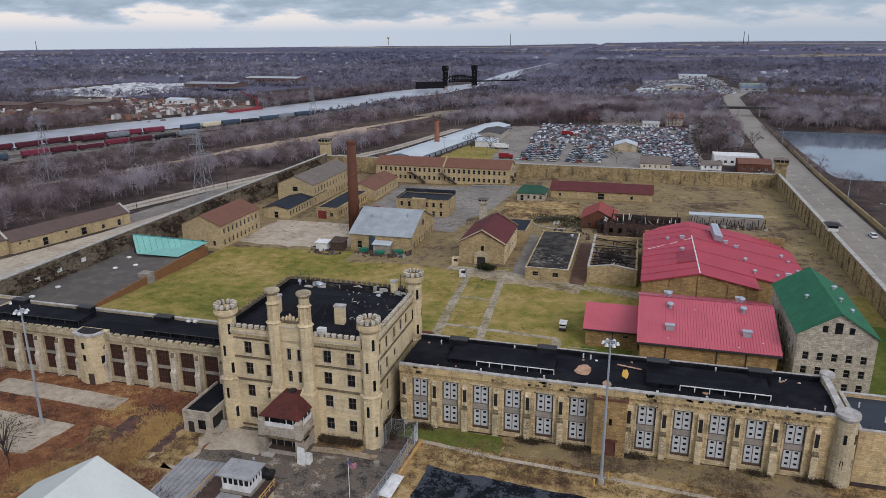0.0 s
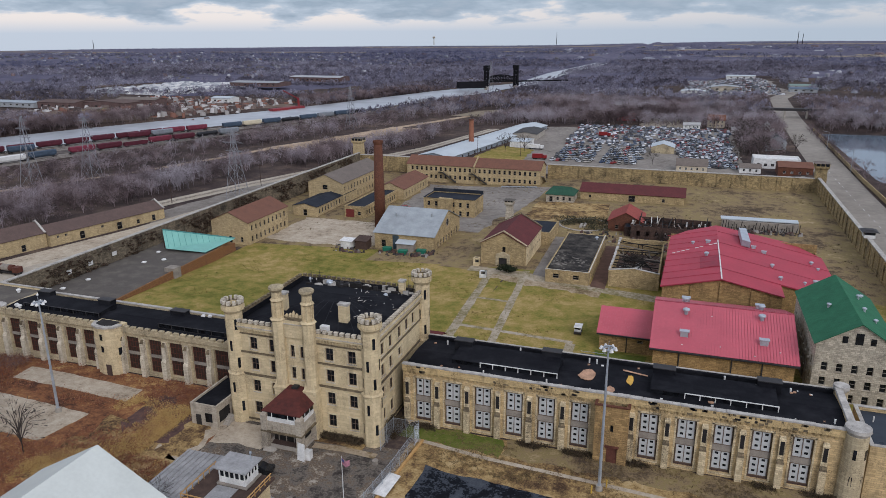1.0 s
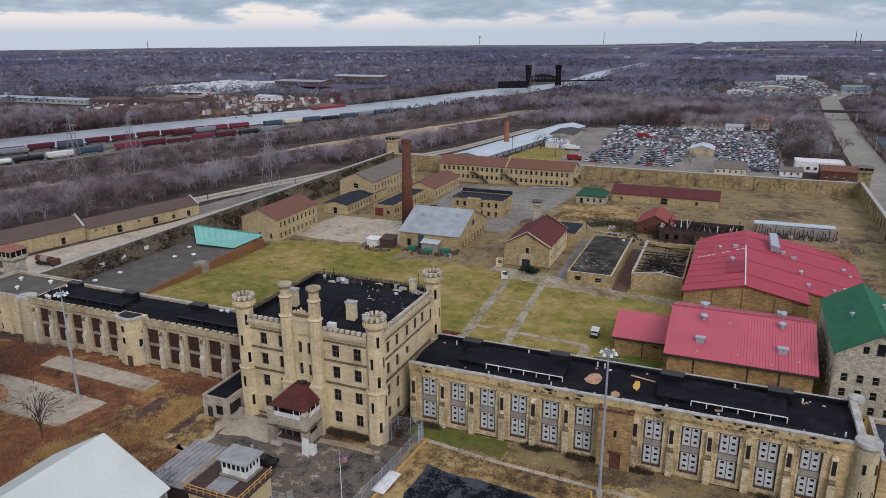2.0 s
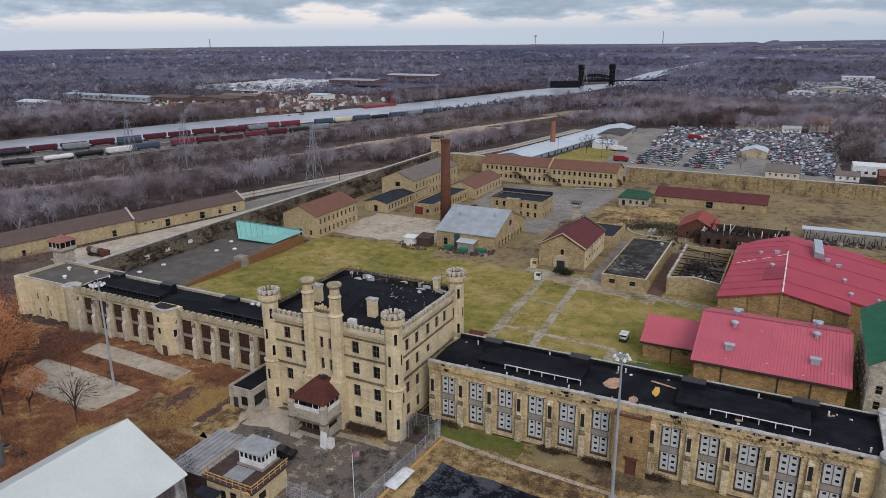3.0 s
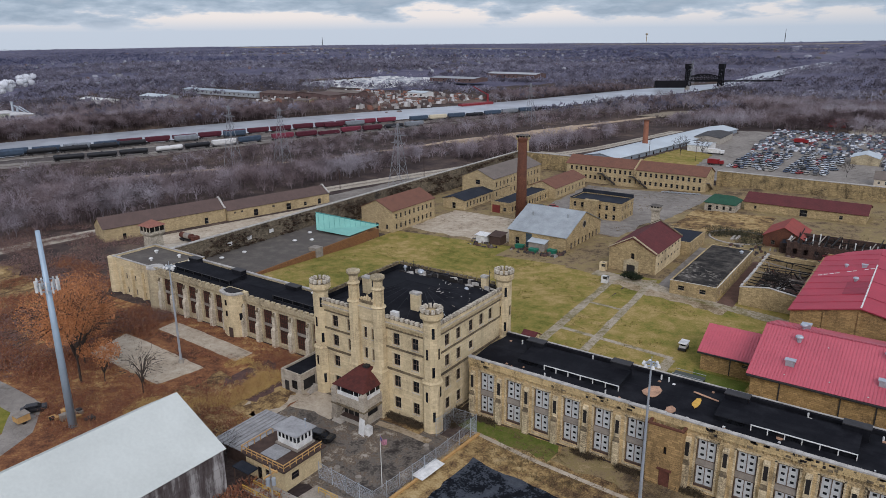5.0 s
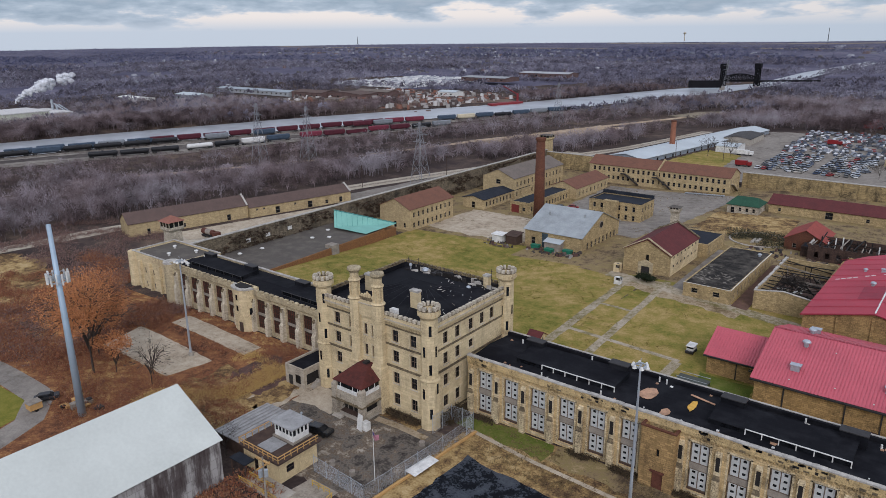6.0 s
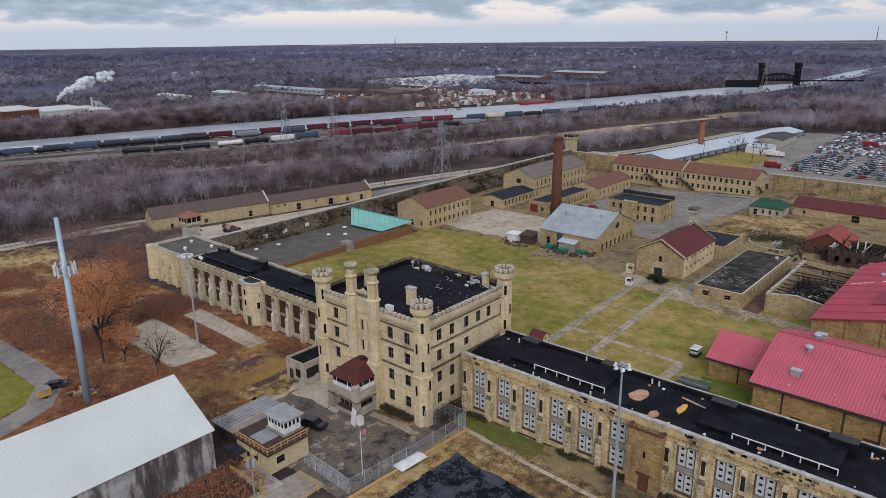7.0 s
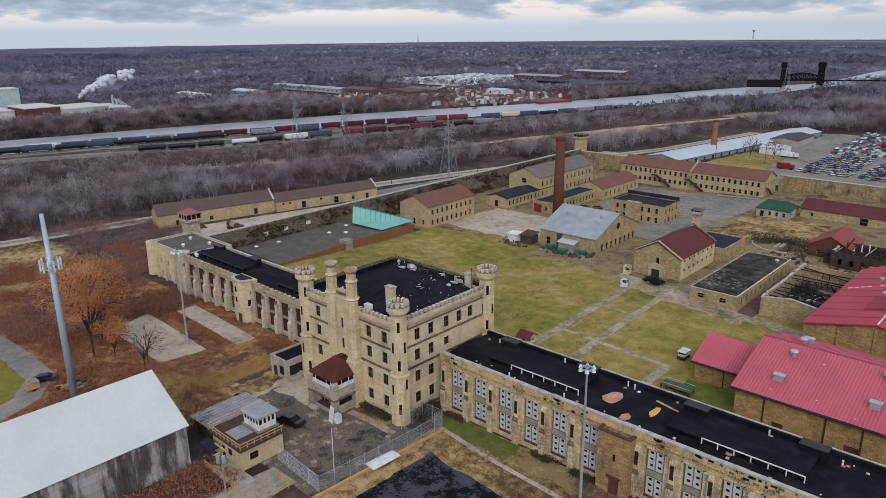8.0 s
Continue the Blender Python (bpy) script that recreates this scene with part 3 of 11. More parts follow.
def ground_z(x, y):
    """Height of the land: level before the gate, falling across the yard to the river."""
    x, y = np.asarray(x, float), np.asarray(y, float)
    yard = -1.5 * c01((y - 115) / 70) - 2.3 * c01((-40 - x) / 50) * c01((y - 125) / 60)
    front = -2.0 * ss((-108 - x) / 45) - 3.2 * ss((-155 - x) / 40)
    inner = np.where(y < 122, front, yard)
    north = -1.5 - 1.5 * ss((y - 346) / 40) * ss((62 - x) / 10) - 2.2 * ss((-118 - x) / 40)
    f = ss((y - 108) / 30)
    west = front * (1 - f) - 5.2 * f - 4.8 * ss((-215 - x) / 130)
    z = np.where(x < -158.8, west, np.where(y > 346, north, inner))
    z = z - 5.5 * ss((y - 560) / 500) * ss((80 - x) / 60)
    # quarry lake beside the road
    lake = ss((x - 92) / 10) * ss((y - 372) / 14) * ss((640 - y) / 60)
    z = z - 8.5 * lake
    far = np.hypot(x, y)
    z = z * (1 - ss((far - 900) / 900)) + ss((far - 900) / 900) * (-11.0)
    # the far plain: a low rise to the north-east, dropping out of sight past the horizon
    az = np.degrees(np.arctan2(-x, y))
    z = z + ss((far - 1500) / 2700) * (-5.0 + 25.0 * ss((16.0 - az) / 26.0)) - 0.06 * np.maximum(far - 4350, 0)
    # the channel of the river
    d = np.abs(x - river_x(y))
    bank = ss((d - river_half(y)) / 12)
    z = z * bank + (1 - bank) * (-15.0)
    rough = 0.25 * np.sin(x * 0.11 + np.sin(y * 0.07)) * np.sin(y * 0.13) * ss((-205 - x) / 40)
    return z + rough


def gz(x, y):
    return float(ground_z(x, y))


def grid_obj(name, xs, ys, zf, material, label, category, kind="structure"):
    X, Y = np.meshgrid(xs, ys)
    V = np.stack([X, Y, zf(X, Y)], -1).reshape(-1, 3)
    nx, ny = len(xs), len(ys)
    i = (np.arange(ny - 1)[:, None] * nx + np.arange(nx - 1)[None]).ravel()
    F = np.stack([i, i + 1, i + nx + 1, i + nx], -1)
    me = bpy.data.meshes.new(name)
    me.from_pydata(V.tolist(), [], F.tolist())
    me.materials.append(material)
    me.shade_smooth()
    return tagged(new(name, me), label, category, "", kind)


def patch(name, quad, material, label, category="ground", lift=0.05, step=4.0, kind="structure", wobble=0.0, group=""):
    """A sheet on the ground inside four corners (counter-clockwise), following its slope."""
    a, b, c, d = [np.array(q, float) for q in quad]
    nu = max(2, int(max(np.linalg.norm(b - a), np.linalg.norm(c - d)) / step) + 1)
    nv = max(2, int(max(np.linalg.norm(d - a), np.linalg.norm(c - b)) / step) + 1)
    u, v = np.meshgrid(np.linspace(0, 1, nu), np.linspace(0, 1, nv))
    P = a * ((1 - u) * (1 - v))[..., None] + b * (u * (1 - v))[..., None] + c * (u * v)[..., None] + d * ((1 - u) * v)[..., None]
    if wobble:
        rng = np.random.default_rng(int(abs(a[0] * 7 + a[1] * 3)))
        edge = ((u == 0) | (u == 1) | (v == 0) | (v == 1))[..., None]
        P = P + edge * rng.normal(0, wobble, P.shape)
    V = np.concatenate([P, (ground_z(P[..., 0], P[..., 1]) + lift)[..., None]], -1).reshape(-1, 3)
    i = (np.arange(nv - 1)[:, None] * nu + np.arange(nu - 1)[None]).ravel()
    F = np.stack([i, i + 1, i + nu + 1, i + nu], -1)
    me = bpy.data.meshes.new(name)
    me.from_pydata(V.tolist(), [], F.tolist())
    me.materials.append(material)
    return tagged(new(name, me), label, category, group, kind)


def strip(name, line, width, material, label, category="road", lift=0.06, step=6.0, kind="structure", z=None):
    """A sheet of some width along a line."""
    pts = []
    for (x0, y0), (x1, y1) in zip(line, line[1:]):
        n = max(1, int(math.hypot(x1 - x0, y1 - y0) / step))
        pts += [(x0 + (x1 - x0) * i / n, y0 + (y1 - y0) * i / n) for i in range(n)]
    pts.append(line[-1])
    P = np.array(pts, float)
    T = np.gradient(P, axis=0)
    T /= np.linalg.norm(T, axis=1)[:, None]
    S = np.stack([-T[:, 1], T[:, 0]], -1) * width / 2
    k = max(3, int(width / step) + 2)
    rows_ = [P + S * (1 - 2 * j / (k - 1)) for j in range(k)]
    V = []
    for r in rows_:
        zz = ground_z(r[:, 0], r[:, 1]) + lift if z is None else np.full(len(r), z)
        V += np.column_stack([r, zz]).tolist()
    n = len(P)
    F = [(j * n + i + 1, j * n + i, (j + 1) * n + i, (j + 1) * n + i + 1) for j in range(k - 1) for i in range(n - 1)]
    me = bpy.data.meshes.new(name)
    me.from_pydata(V, [], F)
    me.materials.append(material)
    return tagged(new(name, me), label, category, "", kind)


LAND = ground_mat("winter_scrub_land", [(0.36, (0.024, 0.018, 0.017)), (0.46, (0.048, 0.036, 0.033)), (0.54, (0.085, 0.063, 0.053)), (0.66, (0.20, 0.145, 0.10))], 0.012, 0.12, 1.5)
LAWN = ground_mat("winter_lawn", [(0.39, (0.105, 0.108, 0.020)), (0.46, (0.18, 0.165, 0.038)), (0.50, (0.235, 0.19, 0.05)), (0.54, (0.285, 0.215, 0.072)), (0.60, (0.37, 0.27, 0.11))], 0.035, 0.3, 2.5)
LAWNGREEN = ground_mat("greener_lawn", [(0.36, (0.065, 0.095, 0.016)), (0.5, (0.105, 0.13, 0.025)), (0.62, (0.19, 0.17, 0.055))], 0.06, 0.4, 2.5)
GREENBANK = ground_mat("mown_green_bank", [(0.38, (0.10, 0.115, 0.02)), (0.5, (0.17, 0.165, 0.03)), (0.62, (0.24, 0.21, 0.05))], 0.06, 0.5, 3.0)
DRYGRASS = ground_mat("straw_coloured_dry_grass", [(0.41, (0.065, 0.04, 0.024)), (0.465, (0.16, 0.102, 0.05)), (0.51, (0.29, 0.195, 0.082)), (0.55, (0.37, 0.265, 0.12)), (0.61, (0.46, 0.345, 0.18))], 0.08, 0.5, 3.0)
BAREYARD = ground_mat("bare_trodden_yard", [(0.40, (0.075, 0.054, 0.036)), (0.46, (0.16, 0.118, 0.07)), (0.50, (0.25, 0.185, 0.10)), (0.54, (0.22, 0.175, 0.075)), (0.58, (0.30, 0.225, 0.12)), (0.64, (0.38, 0.30, 0.19))], 0.05, 0.3, 2.5)
SCRUB = ground_mat("red_brown_scrub_floor", [(0.40, (0.07, 0.036, 0.024)), (0.47, (0.17, 0.075, 0.038)), (0.53, (0.26, 0.125, 0.055)), (0.60, (0.46, 0.31, 0.125))], 0.06, 0.4, 2.5)
SLABMAT = ground_mat("pale_worn_concrete", [(0.38, (0.17, 0.132, 0.09)), (0.46, (0.36, 0.30, 0.22)), (0.6, (0.50, 0.435, 0.335))], 0.1, 0.6, 3.0, 0.15)
TARYARD = ground_mat("stained_concrete_court", [(0.38, (0.035, 0.029, 0.026)), (0.45, (0.085, 0.074, 0.063)), (0.49, (0.165, 0.145, 0.12)), (0.525, (0.115, 0.082, 0.056)), (0.56, (0.23, 0.195, 0.15)), (0.61, (0.36, 0.325, 0.27))], 0.12, 0.5, 3.0, 0.15)
DRIVEMAT = ground_mat("grey_drive_concrete", [(0.38, (0.15, 0.125, 0.095)), (0.47, (0.28, 0.245, 0.195)), (0.6, (0.40, 0.36, 0.295))], 0.1, 0.6, 3.0, 0.15)
ASPHALT = ground_mat("old_grey_asphalt", [(0.38, (0.12, 0.105, 0.088)), (0.48, (0.21, 0.19, 0.165)), (0.60, (0.29, 0.265, 0.23))], 0.04, 0.4, 3.0, 0.12)
ROADMAT = ground_mat("pale_road_concrete", [(0.36, (0.19, 0.172, 0.147)), (0.5, (0.255, 0.232, 0.198)), (0.62, (0.32, 0.292, 0.248))], 0.03, 0.3, 3.0, 0.12)
TANPATH = ground_mat("tan_worn_concrete", [(0.39, (0.13, 0.095, 0.05)), (0.46, (0.22, 0.165, 0.095)), (0.51, (0.31, 0.245, 0.16)), (0.60, (0.40, 0.33, 0.235))], 0.15, 0.9, 4.0, 0.2)
PATHMAT = ground_mat("overgrown_concrete_path", [(0.39, (0.14, 0.12, 0.045)), (0.455, (0.21, 0.18, 0.095)), (0.505, (0.30, 0.255, 0.175)), (0.60, (0.42, 0.365, 0.285))], 0.15, 0.9, 4.0, 0.2)
BLACKTOP = ground_mat("dark_patched_asphalt", [(0.44, (0.007, 0.008, 0.011)), (0.485, (0.012, 0.014, 0.018)), (0.50, (0.045, 0.052, 0.064)), (0.6, (0.07, 0.078, 0.09))], 0.12, 0.45, 3.0, 0.1)
GRAVEL = ground_mat("pale_gravel", [(0.36, (0.27, 0.235, 0.18)), (0.5, (0.38, 0.335, 0.265)), (0.62, (0.48, 0.44, 0.36))], 0.05, 0.4, 3.0)
TANDIRT = ground_mat("tan_dirt_road", [(0.38, (0.17, 0.125, 0.08)), (0.47, (0.34, 0.255, 0.17)), (0.56, (0.46, 0.36, 0.26))], 0.05, 0.3, 3.0)
BALLAST = ground_mat("railway_ballast", [(0.36, (0.13, 0.115, 0.10)), (0.5, (0.21, 0.19, 0.165)), (0.62, (0.30, 0.275, 0.235))], 0.03, 0.3, 3.0)


def water_mat(name, c, rough):
    m = Mat(name, rough, 0.0, 0.5)
    n = m.noise(0.05, 5.0)
    m.color(m.ramp(n, [(0.35, tuple(v * 0.8 for v in c)), (0.65, tuple(v * 1.15 for v in c))]))
    m.bump(m.noise(0.35, 4.0, vec=m.scaled(1, 1, 1)), 0.05, 0.15)
    return m.m


# both base colours are lifted to carry the sky's reflection; the river is icy too
RIVERWATER = water_mat("icy_skylit_river_water", (0.36, 0.38, 0.40), 0.32)
LAKEWATER = water_mat("skylit_quarry_lake_water", (0.13, 0.17, 0.21), 0.06)

xs = np.unique(np.concatenate([np.linspace(-7000, -900, 24), np.arange(-900, -260, 12.0), np.arange(-260, 130, 5.0), [-159.2, -158.6], np.arange(130, 420, 14.0), np.linspace(420, 6500, 26)]))
ys = np.unique(np.concatenate([np.linspace(-1500, -60, 14), np.arange(-60, 380, 5.0), [121.9, 122.1, 345.9, 346.1], np.arange(380, 1300, 14.0), np.linspace(1300, 7600, 36)]))
# ground past about 1150 m: distance haze is put into its base colour as blue
FARLAND = ground_mat("hazed_far_winter_woodland", [(0.36, (0.062, 0.060, 0.092)), (0.46, (0.090, 0.086, 0.125)), (0.53, (0.12, 0.114, 0.158)), (0.64, (0.19, 0.178, 0.215))], 0.004, 0.03, 0.3)
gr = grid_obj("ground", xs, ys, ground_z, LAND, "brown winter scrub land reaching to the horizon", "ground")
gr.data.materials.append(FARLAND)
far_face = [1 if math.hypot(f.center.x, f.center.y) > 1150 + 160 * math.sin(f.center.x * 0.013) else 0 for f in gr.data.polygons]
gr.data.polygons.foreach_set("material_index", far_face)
ry_ = np.concatenate([np.arange(-400, 900, 40.0), np.arange(900, 1900, 25.0)])
rv = grid_obj("water", np.linspace(-1.12, 1.12, 5), ry_, lambda u, v: np.full(u.shape, -11.6), RIVERWATER, "grey river winding between wooded banks", "water")
for v_ in rv.data.vertices:
    v_.co.x = float(river_x(v_.co.y) + v_.co.x * river_half(v_.co.y))
strip("water", [(240, 366), (240, 660)], 300, LAKEWATER, "dark quarry lake beside the road", "water", z=-8.0, step=60)

# ---------- the gatehouse castle ----------
def tower(parent, x, y, z0, ztop, r_low, r_up, zband, mat, seed=0, merlons=12):
    """A crenellated octagonal corner tower."""
    t = part("tower", MB().cyl(x, y, z0 - 0.6, zband, r_low, r_low, 8, math.pi / 8), mat, parent, "octagonal limestone corner tower")
    part("upper_shaft", MB().cyl(x, y, zband + 0.5, ztop - 2.4, r_up, r_up, 8, math.pi / 8), mat, t)
    part("band", MB().cyl(x, y, zband, zband + 0.22, r_low, r_low + 0.16, 8, math.pi / 8).cyl(x, y, zband + 0.222, zband + 0.5, r_low + 0.16, r_up, 8, math.pi / 8), mat, t)
    part("crown", MB().cyl(x, y, ztop - 2.3, ztop - 1.8, r_up, r_up + 0.36, 16).tube(x, y, ztop - 1.798, ztop - 0.75, r_up + 0.36, r_up - 0.25, 16), mat, t)
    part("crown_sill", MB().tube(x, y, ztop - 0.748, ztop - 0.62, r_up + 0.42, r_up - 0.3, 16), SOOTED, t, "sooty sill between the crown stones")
    for i in range(16):
        a = 2 * math.pi * (i + 0.5) / 16
        ca, sa = math.cos(a), math.sin(a)
        ps = [(x + r * ca - v * sa, y + r * sa + v * ca) for r, v in ((r_up - 0.02, -0.13), (r_up + 0.46, -0.13), (r_up + 0.46, 0.13), (r_up - 0.02, 0.13))]
        part("corbel", MB().prism(ps, ztop - 1.75, ztop - 1.15), mat, t)
    # the hollow's shade is put into the floor's near-black colour
    part("crown_floor", MB().cyl(x, y, ztop - 1.69, ztop - 1.5, r_up - 0.26, n=16), CHARRED, t, "dark hollow of the crown")
    for i in range(merlons):
        a0, a1 = (2 * math.pi * (i + f) / merlons for f in (0.17, 0.73))
        ps, tp = ([(x + r * math.cos(a), y + r * math.sin(a)) for r, a in ((ri, a0), (ro, a0), (ro, a1), (ri, a1))] for ri, ro in ((r_up - 0.32, r_up + 0.46), (r_up - 0.22, r_up + 0.4)))
        part("merlon", MB().prism(ps, ztop - 0.617, ztop - 0.12).prism(ps, ztop - 0.117, ztop, tp), CROWNST, t)
    for ang, zs in ((-90, (0.60, 0.26)), (-45, (0.77, 0.46, 0.1)), (0, (0.6, 0.3)), (-135, (0.77, 0.46, 0.1))):
        for f in zs:
            z = z0 + ztop * f
            r = (r_low if z < zband else r_up) * math.cos(math.pi / 8)
            a = radians(ang)
            at = (x + r * math.cos(a), y + r * math.sin(a), z)
            w = shared_part("slit_window", ("slit", mat.name), lambda: MB().box(-0.42, -0.06, -0.1, -0.25, 0.02, 2.1).box(0.25, -0.06, -0.1, 0.42, 0.02, 2.1).box(-0.25, -0.06, 1.95, 0.25, 0.02, 2.1).box(-0.25, -0.06, -0.1, 0.25, 0.02, 0.0), mat, t, at, a + math.pi / 2)
            shared_part("pane", "slitpane", lambda: MB().box(-0.25, -0.02, 0.0, 0.25, 0.02, 1.95), GLASS, w, at, a + math.pi / 2)
    return t


def merlon_row(parent, p, q, z, mat, w=0.52, gap=0.4, h=0.62, thick=0.5, name="merlon"):
    p, q = Vector((*p, 0)), Vector((*q, 0))
    ln, u = (q - p).length, (q - p).normalized()
    turn = math.atan2(u.y, u.x)
    n = max(1, int(ln / (w + gap)))
    for i in range(n):
        at = p + u * (ln * (i + 0.5) / n) + Vector((0, 0, z))
        shared_part(name, (name, mat.name, w, h), lambda: MB().box(-w / 2, 0, 0, w / 2, thick, h - 0.12).box(-w / 2 - 0.05, -0.05, h - 0.118, w / 2 + 0.05, thick + 0.05, h), mat, parent, at, turn)


def corbels(p, q, z, h, out, step=0.62, w=0.28):
    """Little brackets under a cornice."""
    mb = MB()
    p, q = Vector((*p, 0)), Vector((*q, 0))
    ln, u = (q - p).length, (q - p).normalized()
    o = Vector((u.y, -u.x, 0)) * out
    n = int(ln / step)
    for i in range(n):
        a, b = p + u * (ln * (i + 0.5) / n - w / 2), p + u * (ln * (i + 0.5) / n + w / 2)
        mb.prism([(a.x, a.y), (a.x + o.x * 0.3, a.y + o.y * 0.3), (b.x + o.x * 0.3, b.y + o.y * 0.3), (b.x, b.y)], z, z + h,
                 [(a.x, a.y), (a.x + o.x, a.y + o.y), (b.x + o.x, b.y + o.y), (b.x, b.y)])
    return mb


def castle():
    X0, X1, Y0, Y1, H = -65.2, -39.2, 97.8, 122.2, 18.0
    c = thing("gatehouse_castle", ((X0 + X1) / 2, (Y0 + Y1) / 2, 0), "cream limestone castle gatehouse with crenellated towers and black roof", "castle")
    zc = (2.0, 6.2, 10.4, 14.3)
    W, Hh = 1.45, 2.3
    left = [(x - X0, z, W, Hh) for x in (-61.1, -57.3) for z in zc]
    right = [(x + 48.8, z, W, Hh) for x in (-46.6, -42.5) for z in zc] + [(x + 48.8, -0.35, 1.2, 1.0) for x in (-46.6, -42.5)]
    mid = [(x + 55.2, z, 0.8, 2.2) for x in (-53.15, -51.3) for z in (10.3, 14.3)]
    segs = [((X0, Y0), (-56.2, Y0), left), ((-48.8, Y0), (X1, Y0), right), ((-55.2, 97.2), (-49.8, 97.2), mid)]
    side = [(y - Y0, z, W, Hh) for y in (102.7, 106.2) for z in zc] + [(y - Y0, 14.3, W, Hh) for y in (110.3, 113.8, 117.0)] + [(110.3 - Y0, 10.8, W, 1.7)]
    segs += [((X1, Y0), (X1, Y1), side), ((X1, Y1), (X0, Y1), []), ((X0, Y1), (X0, Y0), [(y, z, W, Hh) for y in (6, 10, 14, 18) for z in (12.0, 14.9)][1::2])]
    for p, q, hs in segs:
        part("wall", MB().wall(p, q, -0.6, H, [(a, s + 0.6, w, h) for a, s, w, h in hs], 0.6), CREAM, c)
        windows(c, p, q, 0, hs, SASHBROWN, GLASS, 0.2, 1, 1, sill=CROWNST, lintel=False)
        u = (Vector((*q, 0)) - Vector((*p, 0))).normalized()
        for a, z, w, h in hs:
            at = Vector((*p, z)) + u * a
            shared_part("window_surround", ("surr", w, h), lambda: MB().box(-w / 2 - 0.24, -0.05, 0, -w / 2, -0.003, h).box(w / 2, -0.05, 0, w / 2 + 0.24, -0.003, h).box(-w / 2 - 0.34, -0.13, h, w / 2 + 0.34, -0.003, h + 0.26), SURR, c, at, math.atan2(u.y, u.x))
    part("return_wall", MB().box(-56.2, 97.25, -0.5, -55.2, 98.4, H).box(-49.8, 97.25, -0.5, -48.8, 98.4, H), CREAM, c)
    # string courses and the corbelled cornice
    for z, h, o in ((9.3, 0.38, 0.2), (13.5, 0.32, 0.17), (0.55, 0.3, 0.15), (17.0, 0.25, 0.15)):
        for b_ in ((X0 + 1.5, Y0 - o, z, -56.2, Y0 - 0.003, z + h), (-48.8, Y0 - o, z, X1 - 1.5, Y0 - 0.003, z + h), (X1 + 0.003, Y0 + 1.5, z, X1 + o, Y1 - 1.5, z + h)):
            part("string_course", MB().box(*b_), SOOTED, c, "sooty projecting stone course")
    runs = [((X0, Y0), (-56.2, Y0)), ((-48.8, Y0), (X1, Y0)), ((X1, Y0), (X1, Y1)), ((X1, Y1), (X0, Y1)), ((X0, Y1), (X0, Y0)), ((-55.2, 97.2), (-49.8, 97.2))]
    for k, (p, q) in enumerate(runs):
        u = (Vector((*q, 0)) - Vector((*p, 0))).normalized()
        o = Vector((u.y, -u.x, 0)) * 0.42
        dz = 2.0 if k == 5 else 0.0
        tagged(part("corbel_table", corbels(p, q, 17.3 + dz * 0.55, 0.7 + dz * 0.45, 0.42, 0.56, 0.24), CREAM, c), kind="stuff")
        pp, qq = (p[0] + o.x, p[1] + o.y), (q[0] + o.x, q[1] + o.y)
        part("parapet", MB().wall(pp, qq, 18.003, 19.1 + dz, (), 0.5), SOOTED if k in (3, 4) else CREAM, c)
        po, qo = (p[0] + o.x * 1.3, p[1] + o.y * 1.3), (q[0] + o.x * 1.3, q[1] + o.y * 1.3)
        part("drip_course", MB().wall(po, qo, 18.35 + dz, 18.55 + dz, (), 0.125), CROWNST, c)
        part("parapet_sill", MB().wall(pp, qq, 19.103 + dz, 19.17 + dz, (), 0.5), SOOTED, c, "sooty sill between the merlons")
        if k != 5:
            nin = Vector((-u.y, u.x, 0))
            a, b = Vector((*pp, 0)) + nin * 0.503, Vector((*qq, 0)) + nin * 0.503
            e, f_ = b + nin * 0.12, a + nin * 0.12
            part("felt_upstand", MB().prism([(v.x, v.y) for v in (a, b, e, f_)], 18.1, 19.16), TAR, c, "black felt lining of the parapet")
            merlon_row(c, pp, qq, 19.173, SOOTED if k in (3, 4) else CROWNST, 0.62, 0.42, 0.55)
    # roof: low hips of black felt
    zr = 18.35
    xa, xb, ya, yb = X0 + 0.4, X1 - 0.4, Y0 + 0.4, Y1 - 0.4
    r = MB()
    v = [(xa, ya, zr), (xb, ya, zr), (xb, yb, zr), (xa, yb, zr), (-55.5, 108.5, 20.3), (-48.5, 108.5, 20.3), (-48.5, 112.5, 20.3), (-55.5, 112.5, 20.3)]
    r.add(v, [(0, 1, 5, 4), (1, 2, 6, 5), (2, 3, 7, 6), (3, 0, 4, 7), (4, 5, 6, 7)])
    part("roof", r, TAR, c, "black felt roof in low hips")
    LAP = plain("worn_felt_laps", (0.017, 0.018, 0.022), 0.8)
    for i in range(7):
        f = (i + 0.5) / 7
        part("felt_lap", MB().bar((xa + 1 + (xb - xa - 2) * f, ya + 1.0, zr + 0.15), (-55.5 + 7 * f, 108.5, 20.31), 0.05), LAP, c)
    for i in range(6):
        f = (i + 0.5) / 6
        part("felt_lap", MB().bar((xb - 1.0, ya + 1 + (yb - ya - 2) * f, zr + 0.15), (-48.5, 108.5 + 4 * f, 20.31), 0.05), LAP, c)
    rl_ = random.Random(77)
    for i in range(34):
        x, y = rl_.uniform(-50, -40.5), rl_.uniform(104, 119)
        zz = 20.3 - max((x + 48.5) / 8.9, (108.5 - y) / 10.3 if y < 108.5 else 0, (y - 112.5) / 9.3 if y > 112.5 else 0, 0) * 1.95
        a_ = rl_.uniform(0, 3.1)
        l_ = rl_.choice((0.15, 0.2, 0.3, 0.9))
        part("litter", MB().bar((x, y, zz + 0.06), (x + l_ * math.cos(a_), y + l_ * math.sin(a_), zz + 0.07), 0.06), rl_.choice((COPING, WOODGREY, WHITE)), c)
